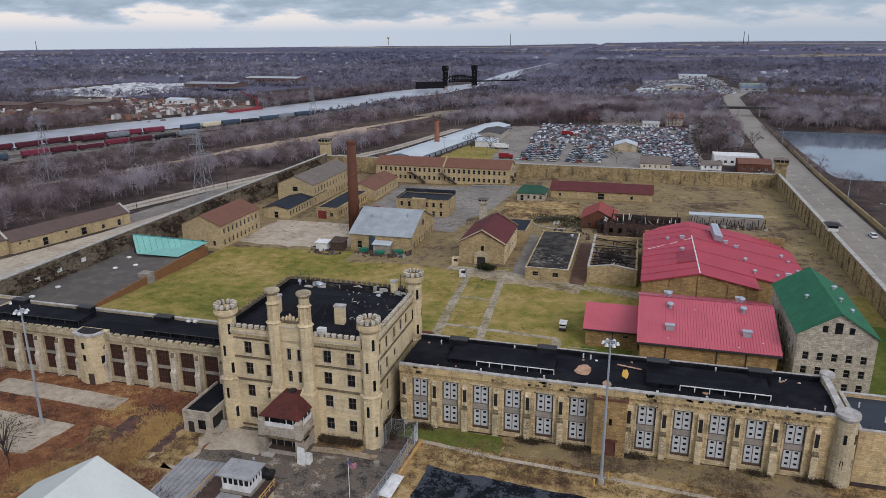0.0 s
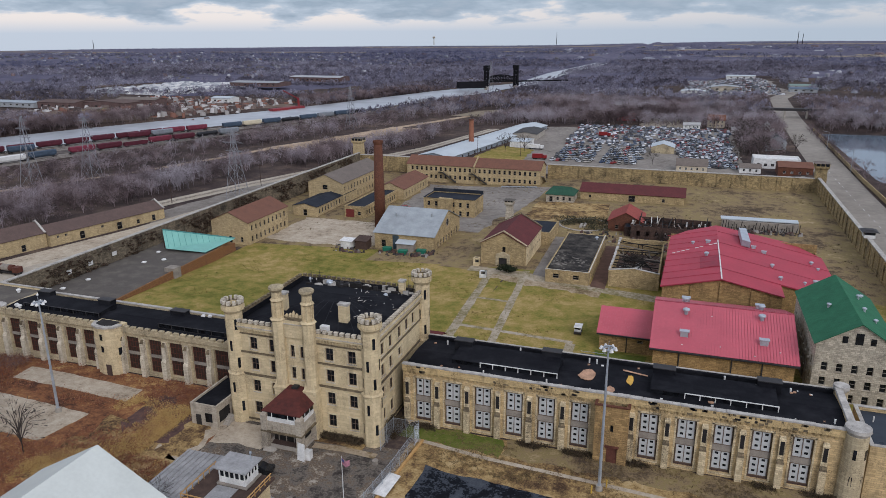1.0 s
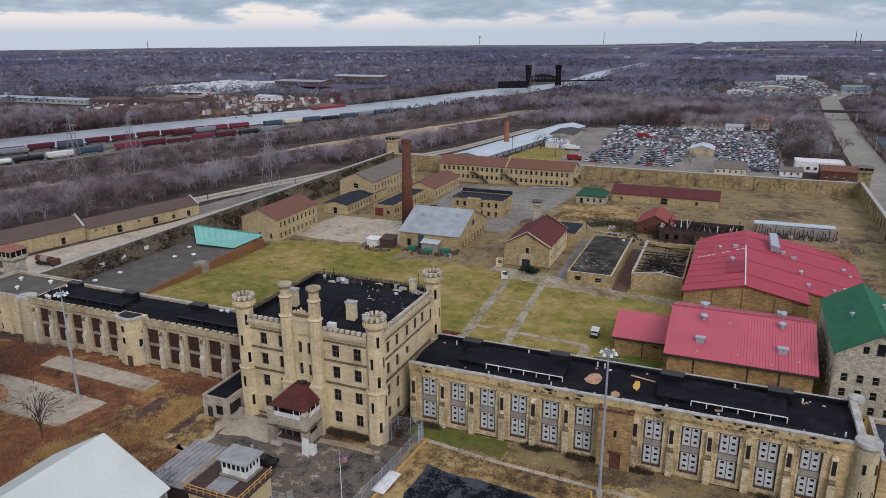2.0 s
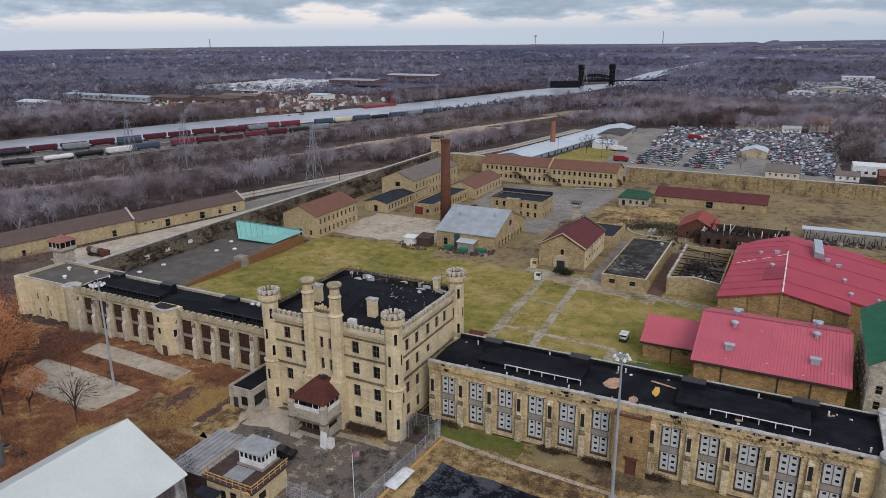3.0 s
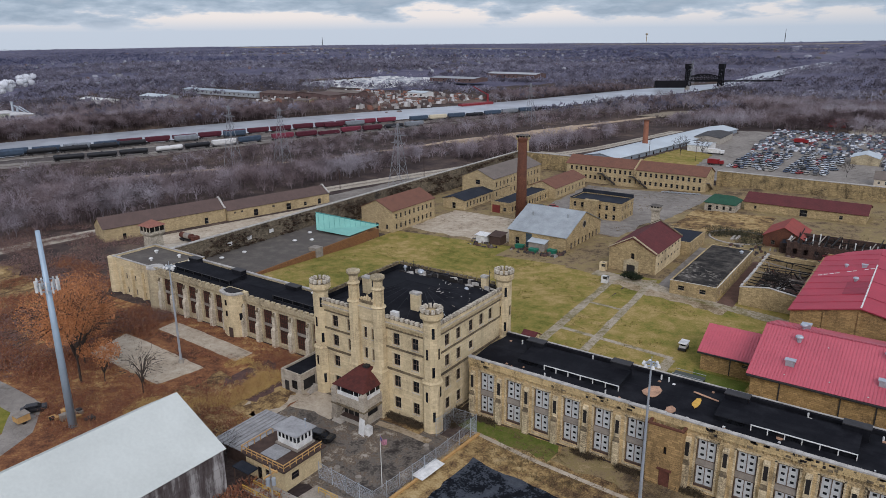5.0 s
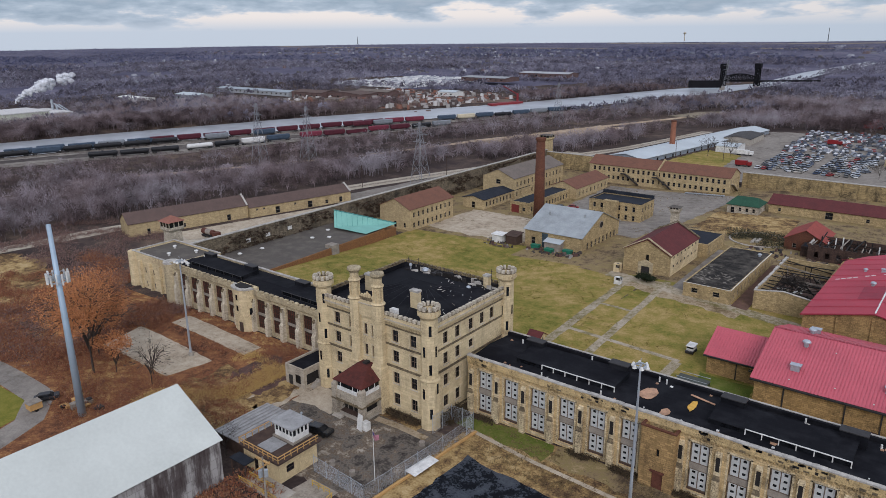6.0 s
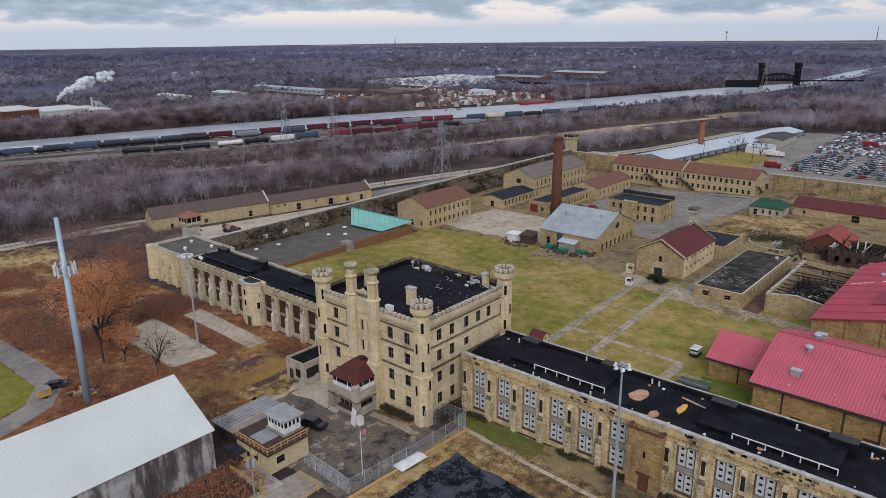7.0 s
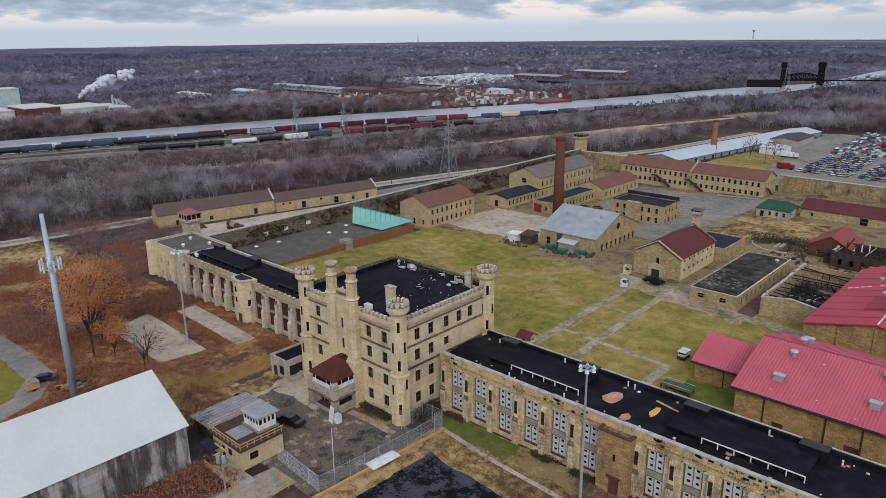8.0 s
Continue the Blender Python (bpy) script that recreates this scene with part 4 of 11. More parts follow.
    part("ceiling", MB().box(xa, ya, 17.6, xb, yb, 17.9), CONCRETE, c)
    # roof clutter: chimneys, vents, loose debris along the back parapet
    for x, y, h, w in ((-46.3, 103.2, 22.6, 1.7), (-58.8, 104.5, 22.8, 1.5), (-42.6, 120.4, 21.4, 1.1)):
        ch = part("chimney", MB().box(x - w / 2, y - 0.5, zr, x + w / 2, y + 0.5, h - 0.35), CREAM, c, "pale stone chimney stack")
        part("cap", MB().box(x - w / 2 - 0.12, y - 0.62, h - 0.348, x + w / 2 + 0.12, y + 0.62, h), COPING, ch)
    rng = random.Random(4)
    for x, y, r_ in ((-58, 120.3, 0.75), (-44.5, 116.8, 0.5), (-62.5, 120.8, 0.4)):
        part("roof_vent", MB().cyl(x, y, zr, zr + 0.9, r_ * 0.5, n=10).dome(x, y, zr + 0.9, r_, 0.5), GALV, c)
    for i in range(60):
        x, y = rng.uniform(-63, -41.5), rng.uniform(118.6, 121.5)
        part("roof_debris", MB().prism([(x, y), (x + rng.uniform(0.6, 2.2), y + rng.uniform(-0.2, 0.2)), (x + 0.9, y + rng.uniform(0.3, 0.8))], zr + 0.05, zr + rng.uniform(0.2, 1.3)), rng.choice((CHARRED, CHARRED, DARKSTEEL, COPING)), c)
    part("skylight_box", MB().box(-48.6, 98.7, 18.9, -47.2, 99.6, 19.9), WHITE, c)
    for x, y, h in ((-61, 118.5, 3.0), (-41, 119.5, 4.0), (-60.5, 121.0, 2.2)):
        part("aerial", MB().bar((x, y, 18.4), (x, y, 19 + h), 0.05).bar((x - 0.8, y, 18.6 + h), (x + 0.8, y, 18.6 + h), 0.03), DARKSTEEL, c)
    # corner towers
    tower(c, -65.0, 98.3, 0, 23.0, 1.78, 1.52, 9.2, CREAM)
    tower(c, -39.2, 98.2, 0, 23.0, 1.78, 1.52, 9.2, CREAM)
    tower(c, -39.2, 121.9, 0, 23.0, 1.78, 1.52, 9.2, CREAM)
    # slender turrets either side of the entrance bay
    for x in (-55.3, -49.7):
        y = 97.0
        t = part("turret", MB().box(x - 1.15, y - 1.1, -0.5, x + 1.15, y + 0.9, 8.6), CREAM, c, "slender octagonal turret on a buttress")
        part("offset", MB().prism([(x - 1.25, y - 1.2), (x + 1.25, y - 1.2), (x + 1.25, y + 0.9), (x - 1.25, y + 0.9)], 8.603, 9.0).prism([(x - 1.15, y - 1.1), (x + 1.15, y - 1.1), (x + 1.15, y + 0.9), (x - 1.15, y + 0.9)], 9.003, 10.6, [(x - 0.7, y - 0.7), (x + 0.7, y - 0.7), (x + 0.7, y + 0.7), (x - 0.7, y + 0.7)]), CREAM, t)
        part("shaft", MB().cyl(x, y, 9.2, 20.9, 1.12, 1.12, 8, math.pi / 8), CREAM, t)
        part("ring", MB().cyl(x, y, 20.9, 21.15, 1.12, 1.42, 8, math.pi / 8).cyl(x, y, 21.152, 21.5, 1.42, 0.95, 8, math.pi / 8), CREAM, t)
        part("lantern", MB().cyl(x, y, 21.5, 24.2, 0.8, 0.8, 8, math.pi / 8), CREAM, t)
        for i in range(8):
            a = math.pi / 8 + i * math.pi / 4
            part("colonnette", MB().cyl(x + 0.9 * math.cos(a), y + 0.9 * math.sin(a), 21.5, 24.2, 0.13, 0.13, 6), CREAM, t)
        part("ring", MB().cyl(x, y, 24.2, 24.45, 0.95, 1.2, 8, math.pi / 8).cyl(x, y, 24.452, 24.8, 1.2, 0.85, 8, math.pi / 8), CREAM, t)
        part("neck", MB().cyl(x, y, 24.8, 25.9, 0.85, 0.85, 8, math.pi / 8), CREAM, t)
        part("cap", MB().cyl(x, y, 25.9, 26.45, 0.85, 1.3, 12).cyl(x, y, 26.452, 26.8, 1.3, 1.22, 12), PALE, t, "moulded pale stone cap")
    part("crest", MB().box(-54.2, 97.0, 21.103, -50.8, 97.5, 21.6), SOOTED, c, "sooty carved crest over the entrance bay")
    for x, h in ((-53.8, 0.5), (-53.1, 0.7), (-52.5, 1.1), (-51.9, 0.7), (-51.2, 0.5)):
        part("finial", MB().box(x - 0.2, 97.05, 21.603, x + 0.2, 97.45, 21.6 + h * 0.6).prism([(x - 0.2, 97.05), (x + 0.2, 97.05), (x + 0.2, 97.45), (x - 0.2, 97.45)], 21.603 + h * 0.6, 21.6 + h, [(x - 0.06, 97.2), (x + 0.06, 97.2), (x + 0.06, 97.3), (x - 0.06, 97.3)]), CREAM, c)
    # entrance porch
    px0, px1, py0, py1 = -55.8, -49.3, 91.5, 96.0
    p = part("porch", MB().box(px0, py0, -0.3, px1, py1 + 1.4, 0.7), CONCRETE, c, "stone entrance porch with dark red hipped roof")
    for x in (px0, px1):
        part("pier_base", MB().box(x - 0.7, py0 - 0.7, -0.3, x + 0.7, py0 + 0.65, 1.1), PORCHST, p)
        part("pier", MB().box(x - 0.55, py0 - 0.55, 1.103, x + 0.55, py0 + 0.55, 6.2).prism([(x - 0.55, py0 - 0.55), (x + 0.55, py0 - 0.55), (x + 0.55, py0 + 0.55), (x - 0.55, py0 + 0.55)], 6.2, 6.9, [(x - 0.2, py0 + 0.1), (x + 0.2, py0 + 0.1), (x + 0.2, py0 + 0.55), (x - 0.2, py0 + 0.55)]), PORCHST, p)
    part("pier", MB().box(px1 - 0.5, py1 - 0.2, -0.3, px1 + 0.5, py1 + 0.9, 5.5), PORCHST, p)
    part("pier", MB().box(px0 - 0.5, py1 - 0.2, -0.3, px0 + 0.5, py1 + 0.9, 5.5), PORCHST, p)
    part("arch_wall", MB().box(px0 + 0.55, py0 - 0.3, 3.5, px1 - 0.55, py0 + 0.3, 5.2).box(px1 - 0.3, py0 + 0.55, 3.4, px1 + 0.3, py1 - 0.2, 5.2).box(px0 - 0.3, py0 + 0.55, 3.4, px0 + 0.3, py1 - 0.2, 5.2), PORCHST, p)
    part("floor_slab", MB().box(px0 + 0.35, py0 + 0.35, 4.9, px1 - 0.35, py1 + 1.3, 5.15), CONCRETE, p)
    # near-black screen and dark floor added to paint the shade inside the porch
    part("inner_wall", MB().box(px0 + 0.6, 93.0, 0.703, px1 - 0.9, 93.3, 4.9).box(px1 - 0.9, 93.0, 0.703, px1 - 0.6, 96.9, 4.9).box(px0 + 0.6, 93.3, 0.703, px0 + 0.9, 96.9, 4.9), CHARRED, p, "dark boarded recess behind the openings")
    part("dark_floor", MB().box(px0 + 0.6, py0 + 0.2, 0.703, px1 - 0.3, 93.0, 0.74), WOODDARK, p)
    for x in (-54.3, -52.9, -51.4):
        part("door_post", MB().box(x - 0.07, 92.9, 0.743, x + 0.07, 92.998, 4.2), WOODGREY, p)
    part("door_rail", MB().box(px0 + 0.7, 92.88, 2.9, px1 - 0.9, 92.97, 3.05), WOODGREY, p)
    part("front_screen", MB().box(px0 + 0.55, py0 - 0.2, 5.203, px1 - 0.55, py0 + 0.2, 5.9).box(px0 + 0.2, py0 - 0.15, 6.75, px1 - 0.2, py0 + 0.15, 7.05), WHITE, p, "white boarded band under the eaves")
    part("side_screen", MB().box(px1 - 0.2, py0 + 0.55, 5.2, px1 + 0.2, py1 + 1.0, 5.9), WHITE, p)
    part("side_fascia", MB().box(px1 - 0.15, py0 + 0.25, 6.75, px1 + 0.15, py1 + 1.0, 7.05), WHITE, p)
    part("side_screen", MB().box(px0 - 0.2, py0 + 0.55, 5.2, px0 + 0.2, py1 + 1.0, 7.0), WHITE, p)
    part("glazing", MB().box(px0 + 0.6, py0 - 0.05, 5.9, px1 - 0.6, py0 + 0.05, 6.75).box(px1 - 0.05, py0 + 0.6, 5.9, px1 + 0.05, py1 + 0.9, 6.75), GLASS, p)
    for x in (-55.6, -54.4, -51.4, -50.2):
        part("mullion", MB().box(x - 0.06, py0 - 0.1, 5.9, x + 0.06, py0 + 0.1, 6.75), WHITE, p)
    for y in (93.2, 94.8):
        part("mullion", MB().box(px1 - 0.1, y - 0.06, 5.9, px1 + 0.1, y + 0.06, 6.75), WHITE, p)
    o = 0.35
    pr = MB().prism([(px0 - o, py0 - o), (px1 + o, py0 - o), (px1 + o, 97.1), (px0 - o, 97.1)], 6.85, 7.0)
    pr.prism([(px0 - o, py0 - o), (px1 + o, py0 - o), (px1 + o, 97.1), (px0 - o, 97.1)], 7.003, 9.1, [(-54.0, 95.4), (-51.2, 95.4), (-51.2, 97.1), (-54.0, 97.1)])
    part("roof", pr, PORCHRED, p, "dark brown-red hipped porch roof")
    part("string", MB().box(px0 - 0.6, py0 - 0.62, 3.2, px1 + 0.6, py0 - 0.303, 3.5).box(px1 + 0.303, py0 - 0.3, 3.2, px1 + 0.62, py1, 3.5), SOOTED, p)
    for x in (-54.4, -52.6, -50.8):
        part("balcony_post", MB().box(x - 0.12, py0 - 0.4, 3.5, x + 0.12, py0 - 0.303, 5.2), PORCHST, p)
    for y in (92.8, 94.4):
        part("balcony_post", MB().box(px1 + 0.303, y - 0.12, 3.5, px1 + 0.4, y + 0.12, 5.2), PORCHST, p)
    part("low_parapet", MB().box(px1 - 0.25, py0 + 0.7, 0.7, px1 + 0.25, py1 - 0.2, 1.6), PORCHST, p)
    part("roof_vent", MB().box(-53.0, 95.8, 8.9, -52.0, 96.8, 9.5), DARKSTEEL, p)
    part("steps", MB().box(-55.8, 90.2, -0.3, -53.7, 91.2, 0.28).box(-55.8, 90.7, 0.283, -53.7, 91.2, 0.55), CONCRETE, p)
    # outside stair and low annex on the wing side
    a = part("annex", MB().box(-72.6, 93.8, -0.6, -67.2, 98.6, 3.7), PORCHST, c, "small flat-roofed stone annex")
    part("roof", MB().box(-72.3, 94.1, 3.703, -67.5, 104.5, 3.8), TAR, a)
    part("parapet", MB().box(-72.6, 93.8, 3.703, -72.3, 104.5, 4.2).box(-72.3, 93.8, 3.703, -67.2, 94.1, 4.2).box(-67.5, 94.1, 3.703, -67.2, 104.5, 4.2), PORCHST, a)
    part("rear_wall", MB().box(-72.6, 98.62, -0.6, -67.2, 104.5, 3.7), PALE, a)
    part("door", MB().box(-71.6, 93.74, 0, -70.5, 93.79, 2.1), DARKSTEEL, a)
    part("opening", MB().box(-69.6, 93.74, 0.9, -68.2, 93.79, 2.6), GLASS, a)
    # near-black plate on the solid wall stands in for the shaded interior
    part("side_opening", MB().box(-67.19, 94.5, 0.8, -67.14, 97.5, 2.9), CHARRED, a)
    for i in range(6):
        part("step", MB().box(-67.1, 95.0 + i * 0.35, -0.4, -65.9, 95.35 + i * 0.35 - 0.01, 0.2 + i * 0.2), CONCRETE, a)
    return c


castle()


# ---------- cell house wings ----------
def panel_window(parent, x, y, z, w, h, broken=0):
    """A tall opening closed by two leaves of grey panels with small square vents."""
    at = (x, y, z)

    def frame_mb():
        mb = MB().box(-w / 2, 0, 0, -w / 2 + 0.14, 0.16, h).box(w / 2 - 0.14, 0, 0, w / 2, 0.16, h)
        return mb.box(-w / 2 + 0.14, 0, h - 0.12, w / 2 - 0.14, 0.16, h).box(-w / 2 + 0.14, 0, 0, w / 2 - 0.14, 0.16, 0.12).box(-0.06, 0, 0.12, 0.06, 0.16, h - 0.12)
    f = shared_part("window", ("pw", w, h), frame_mb, SASHBROWN, parent, at, 0.0, "window closed with pale grey vented panels")
    for k, sx in enumerate((-1, 1)):
        lw = w / 2 - 0.2
        cx = sx * (w / 4 - 0.04)

        def leaf():
            mb = MB()
            holes = [(lw / 2, 0.16 + (h - 0.3) * (j + 0.5) / 3 - 0.2, 0.5, 0.42) for j in range(3)]
            mb.wall((-lw / 2, 0.05), (lw / 2, 0.05), 0.13, h - 0.13, [(a, b, c_, d) for a, b, c_, d in holes], 0.06)
            return mb
        shared_part("panel", ("leaf", round(lw, 2), h), leaf, PANELGREY, f, (x + cx, y, z), 0.0)
    shared_part("vent_glass", ("pwback", w, h), lambda: MB().box(-w / 2 + 0.1, 0.12, 0.1, w / 2 - 0.1, 0.15, h - 0.1), GLASS, f, at)


def monitor(parent, x0, x1, y0, y1, z, boxes, n, white=True):
    """A raised roof monitor with a glazed front edge and dark vent boxes behind."""
    m = part("roof_monitor", MB().slab([(x0, y0, z + 0.95), (x1, y0, z + 0.95), (x1, y1, z + 1.25), (x0, y1, z + 1.25)], 0.15).box(x0 + 0.1, y0 + 0.9, z - 0.1, x1 - 0.1, y1 - 0.1, z + 0.8), TAR, parent, "raised black felt roof monitor")
    fr = MB()
    xs_ = x0 + (x1 - x0) * 0.28 if white else x0
    for i in range(n + 1):
        x = xs_ + (x1 - xs_) * i / n
        fr.box(x - 0.07, y0 - 0.02, z, x + 0.07, y0 + 0.12, z + 0.86)
    fr.box(xs_ - 0.07, y0 - 0.03, z + 0.862, x1 + 0.07, y0 + 0.13, z + 0.97).box(xs_ - 0.07, y0 - 0.02, z - 0.05, x1 + 0.07, y0 + 0.1, z)
    part("frame", fr, WHITE if white else DARKSTEEL, m, "peeling white timber frame" if white else "")
    part("glazing", MB().box(x0, y0 + 0.2, z, x1, y0 + 0.25, z + 0.79), GLASS, m)
    for bx0, bx1, by0, by1 in boxes:
        v = part("vent_box", MB().box(bx0, by0, z, bx1, by1, z + 2.0), TAR, m)
        part("lid", MB().box(bx0 - 0.1, by0 - 0.1, z + 2.003, bx1 + 0.1, by1 + 0.1, z + 2.15), DARKSTEEL, v)


def right_wing():
    X0, X1, Y0, Y1, H = -37.1, 33.0, 106.5, 120.3, 10.2
    w = thing("cell_house", ((X0 + X1) / 2, 113, 0), "long tan limestone cell house with grey panelled windows and black roof", "building", "cell houses")
    wins = [-33.4, -28.0, -22.6, -17.15, -11.75, -6.25, 4.6, 10.2, 15.6, 21.0, 26.6]
    holes = [(x - X0, 0.7, 2.9, 8.2) for x in wins]
    p, q = (X0, Y0), (X1, Y0)
    part("wall", MB().wall(p, q, -0.6, H, [(a, s + 0.6, b, h) for a, s, b, h in holes], 0.7), TAN, w)
    for x in wins:
        part("spandrel", MB().box(x - 1.45, Y0 + 0.3, 4.35, x + 1.45, Y0 + 0.6, 5.35), WOODGREY, w)
        part("spandrel", MB().box(x - 1.45, Y0 + 0.3, 0.7, x + 1.45, Y0 + 0.6, 1.05), WOODDARK, w)
        panel_window(w, x, Y0 + 0.32, 1.05, 2.7, 3.28)
        panel_window(w, x, Y0 + 0.32, 5.36, 2.7, 3.4)
        part("surround", MB().box(x - 1.75, Y0 - 0.06, 0.5, x - 1.46, Y0 - 0.003, 9.1).box(x + 1.46, Y0 - 0.06, 0.5, x + 1.75, Y0 - 0.003, 9.1).box(x - 1.75, Y0 - 0.06, 8.93, x + 1.75, Y0 - 0.003, 9.25).box(x - 1.75, Y0 - 0.1, 0.4, x + 1.75, Y0 - 0.003, 0.68), BUTT, w)
    for x in (-36.2, -30.7, -25.3, -19.9, -14.5, -9.0, 1.95, 7.4, 12.9, 18.3, 23.8, 29.6):
        b = part("buttress", MB().box(x - 0.5, Y0 - 0.75, -0.5, x + 0.5, Y0 - 0.003, 4.3).prism([(x - 0.5, Y0 - 0.75), (x + 0.5, Y0 - 0.75), (x + 0.5, Y0 - 0.003), (x - 0.5, Y0 - 0.003)], 4.3, 4.9, [(x - 0.45, Y0 - 0.45), (x + 0.45, Y0 - 0.45), (x + 0.45, Y0 - 0.003), (x - 0.45, Y0 - 0.003)]), BUTT, w, "stepped limestone buttress")
        part("upper_stage", MB().box(x - 0.45, Y0 - 0.45, 4.903, x + 0.45, Y0 - 0.003, 8.2).prism([(x - 0.5, Y0 - 0.5), (x + 0.5, Y0 - 0.5), (x + 0.5, Y0 - 0.003), (x - 0.5, Y0 - 0.003)], 8.203, 8.75, [(x - 0.4, Y0 - 0.12), (x + 0.4, Y0 - 0.12), (x + 0.4, Y0 - 0.003), (x - 0.4, Y0 - 0.003)]), BUTT, b)
        # thin near-black plate set on the front of the upper stage
        part("niche", MB().box(x - 0.29, Y0 - 0.48, 5.7, x + 0.29, Y0 - 0.452, 8.0), CHARRED, b, "soot-blackened recess")
        part("weathering", MB().prism([(x - 0.54, Y0 - 0.8), (x + 0.54, Y0 - 0.8), (x + 0.54, Y0 - 0.46), (x - 0.54, Y0 - 0.46)], 4.32, 5.05, [(x - 0.4, Y0 - 0.56), (x + 0.4, Y0 - 0.56), (x + 0.4, Y0 - 0.46), (x - 0.4, Y0 - 0.46)]), SOOTED, b, "sooty sloping offset stone")
    tagged(part("corbel_table", corbels(p, q, 9.55, 0.55, 0.3, 0.9, 0.4), CORNICE, w), kind="stuff")
    part("parapet", MB().wall((X0, Y0 - 0.3), (X1, Y0 - 0.3), 10.103, 11.3, (), 0.6), CORNICE, w, "soot-stained ochre parapet band")
    rs_ = random.Random(23)
    xk = X0
    while xk < X1 - 0.3:
        xe = min(xk + rs_.uniform(1.1, 2.2), X1)
        part("coping_stone", MB().box(xk, Y0 - 0.36 - rs_.uniform(0, 0.12), 11.303, xe - 0.03, Y0 + 0.36, 11.5 + rs_.uniform(-0.04, 0.06)), COPING, w)
        xk = xe
    for xc, n_s in ((-33, 5), (-21.5, 3), (-12.5, 9), (-8.0, 5), (5.5, 5), (11, 7), (17.5, 10), (22, 8), (27, 6)):
        for i in range(n_s):
            x, z = xc + rs_.gauss(0, 1.3), rs_.choice((rs_.uniform(10.85, 11.1), rs_.uniform(10.15, 10.5)))
            a_, h_ = rs_.uniform(0.12, 0.42), rs_.uniform(0.1, 0.22)
            part("spalled_stone", MB().prism([(x - a_, Y0 - 0.33), (x + a_, Y0 - 0.33), (x + a_, Y0 - 0.303), (x - a_, Y0 - 0.303)], z - h_, z + h_), rs_.choice((CHARRED, SOOTED)), w, "blackened spalled stone")
    part("wall", MB().wall((X1, Y0), (X1, Y1), -0.6, 11.3, (), 0.6), TAN, w)
    part("wall", MB().wall((X1, Y1), (X0, Y1), -2, 10.9, (), 0.6), TAN, w)
    part("coping", MB().box(X0, Y1 - 0.22, 10.903, X1, Y1 + 0.1, 11.12), COPING, w)
    part("felt_upstand", MB().box(X0, Y1 - 0.75, 10.2, X1 - 0.8, Y1 - 0.225, 11.0), TAR, w, "black felt lining of the rear wall")
    part("coping", MB().box(X1 - 0.75, Y0 + 0.45, 11.303, X1 + 0.3, Y1, 11.75), COPING, w, "stone-flagged end parapet")
    zr = 10.35
    r = MB().slab([(X0, Y0 + 0.3, zr), (X1 - 0.6, Y0 + 0.3, zr), (X1 - 0.6, 113.5, zr + 0.55), (X0, 113.5, zr + 0.55)], 0.3)
    r.slab([(X0, 113.5, zr + 0.55), (X1 - 0.6, 113.5, zr + 0.55), (X1 - 0.6, Y1 - 0.6, zr), (X0, Y1 - 0.6, zr)], 0.3)
    part("roof", r, TAR, w, "black felt roof, patched")
    monitor(w, -29.4, -10.8, 110.3, 116.6, 10.6, ((-30.5, -27.2, 115.6, 117.2), (-14.5, -11.2, 116.0, 117.6)), 6)
    monitor(w, 4.3, 23.2, 110.0, 116.2, 10.6, ((4.4, 7.9, 115.4, 117.0), (20.6, 24.1, 115.8, 117.4)), 6)
    rp = plain("bare_roof_deck", (0.45, 0.27, 0.17), 0.9, 0.0, 0.5, 0.9)
    yl = plain("yellow_insulation_board", (0.62, 0.37, 0.07), 0.9, 0.0, 0.3, 1.0)
    for x, y, a, b, m_ in ((-6.1, 112.9, 1.4, 2.3, rp), (0.9, 113.2, 0.6, 1.9, yl), (-2.0, 109.3, 0.75, 1.2, rp), (13.5, 110.2, 0.5, 0.8, rp)):
        rng = random.Random(int(x * 10))
        n = 11
        ps = [(x + a * math.cos(2 * math.pi * i / n) * rng.uniform(0.75, 1.15), y + b * math.sin(2 * math.pi * i / n) * rng.uniform(0.75, 1.15)) for i in range(n)]
        zt = zr + 0.55 * (y - Y0) / 7
        part("torn_patch", MB().prism(ps, zt, zt + 0.1), m_, w, "torn patch of bare roof deck")
    part("loose_board", MB().slab([(-0.5, 116.3, 10.95), (3.6, 115.4, 10.95), (3.6, 115.7, 10.98), (-0.5, 116.7, 10.98)], 0.08), rp, w)
    for x, y in ((-32.6, 117.8), (-6.5, 118.6), (-5.2, 118.4), (25.7, 117.6), (30.8, 109.2), (-23, 108.2), (-12.2, 108.4), (15.8, 118.8), (-19, 119.0)):
        part("vent_pipe", MB().cyl(x, y, 10.2, 11.3, 0.14, n=8), WHITE, w)
    rq = random.Random(5)
    for i in range(40):
        x, y = rq.uniform(-35, 31), rq.choice((rq.uniform(107.4, 109.4), rq.uniform(117, 119.2)))
        s_ = rq.uniform(0.08, 0.22)
        part("litter", MB().box(x - s_, y - s_, 10.2, x + s_, y + s_, zr + 0.55 * (1 - abs(y - 113.5) / 7) + 0.1), rq.choice((COPING, WHITE, rp, PANELGREY)), w)
    # projecting entrance block
    e = part("entrance_block", MB().wall((-3.6, 104.6), (1.6, 104.6), -0.6, 10.1, [(2.9, 0.6, 1.7, 3.1), (2.7, 6.2, 0.5, 1.3)], 0.5).wall((1.6, 105.1), (1.6, 106.497), -0.6, 10.1, (), 0.5).wall((-3.6, 106.497), (-3.6, 105.1), -0.6, 10.1, (), 0.5), RUST, w, "rust-stained projecting entrance block")
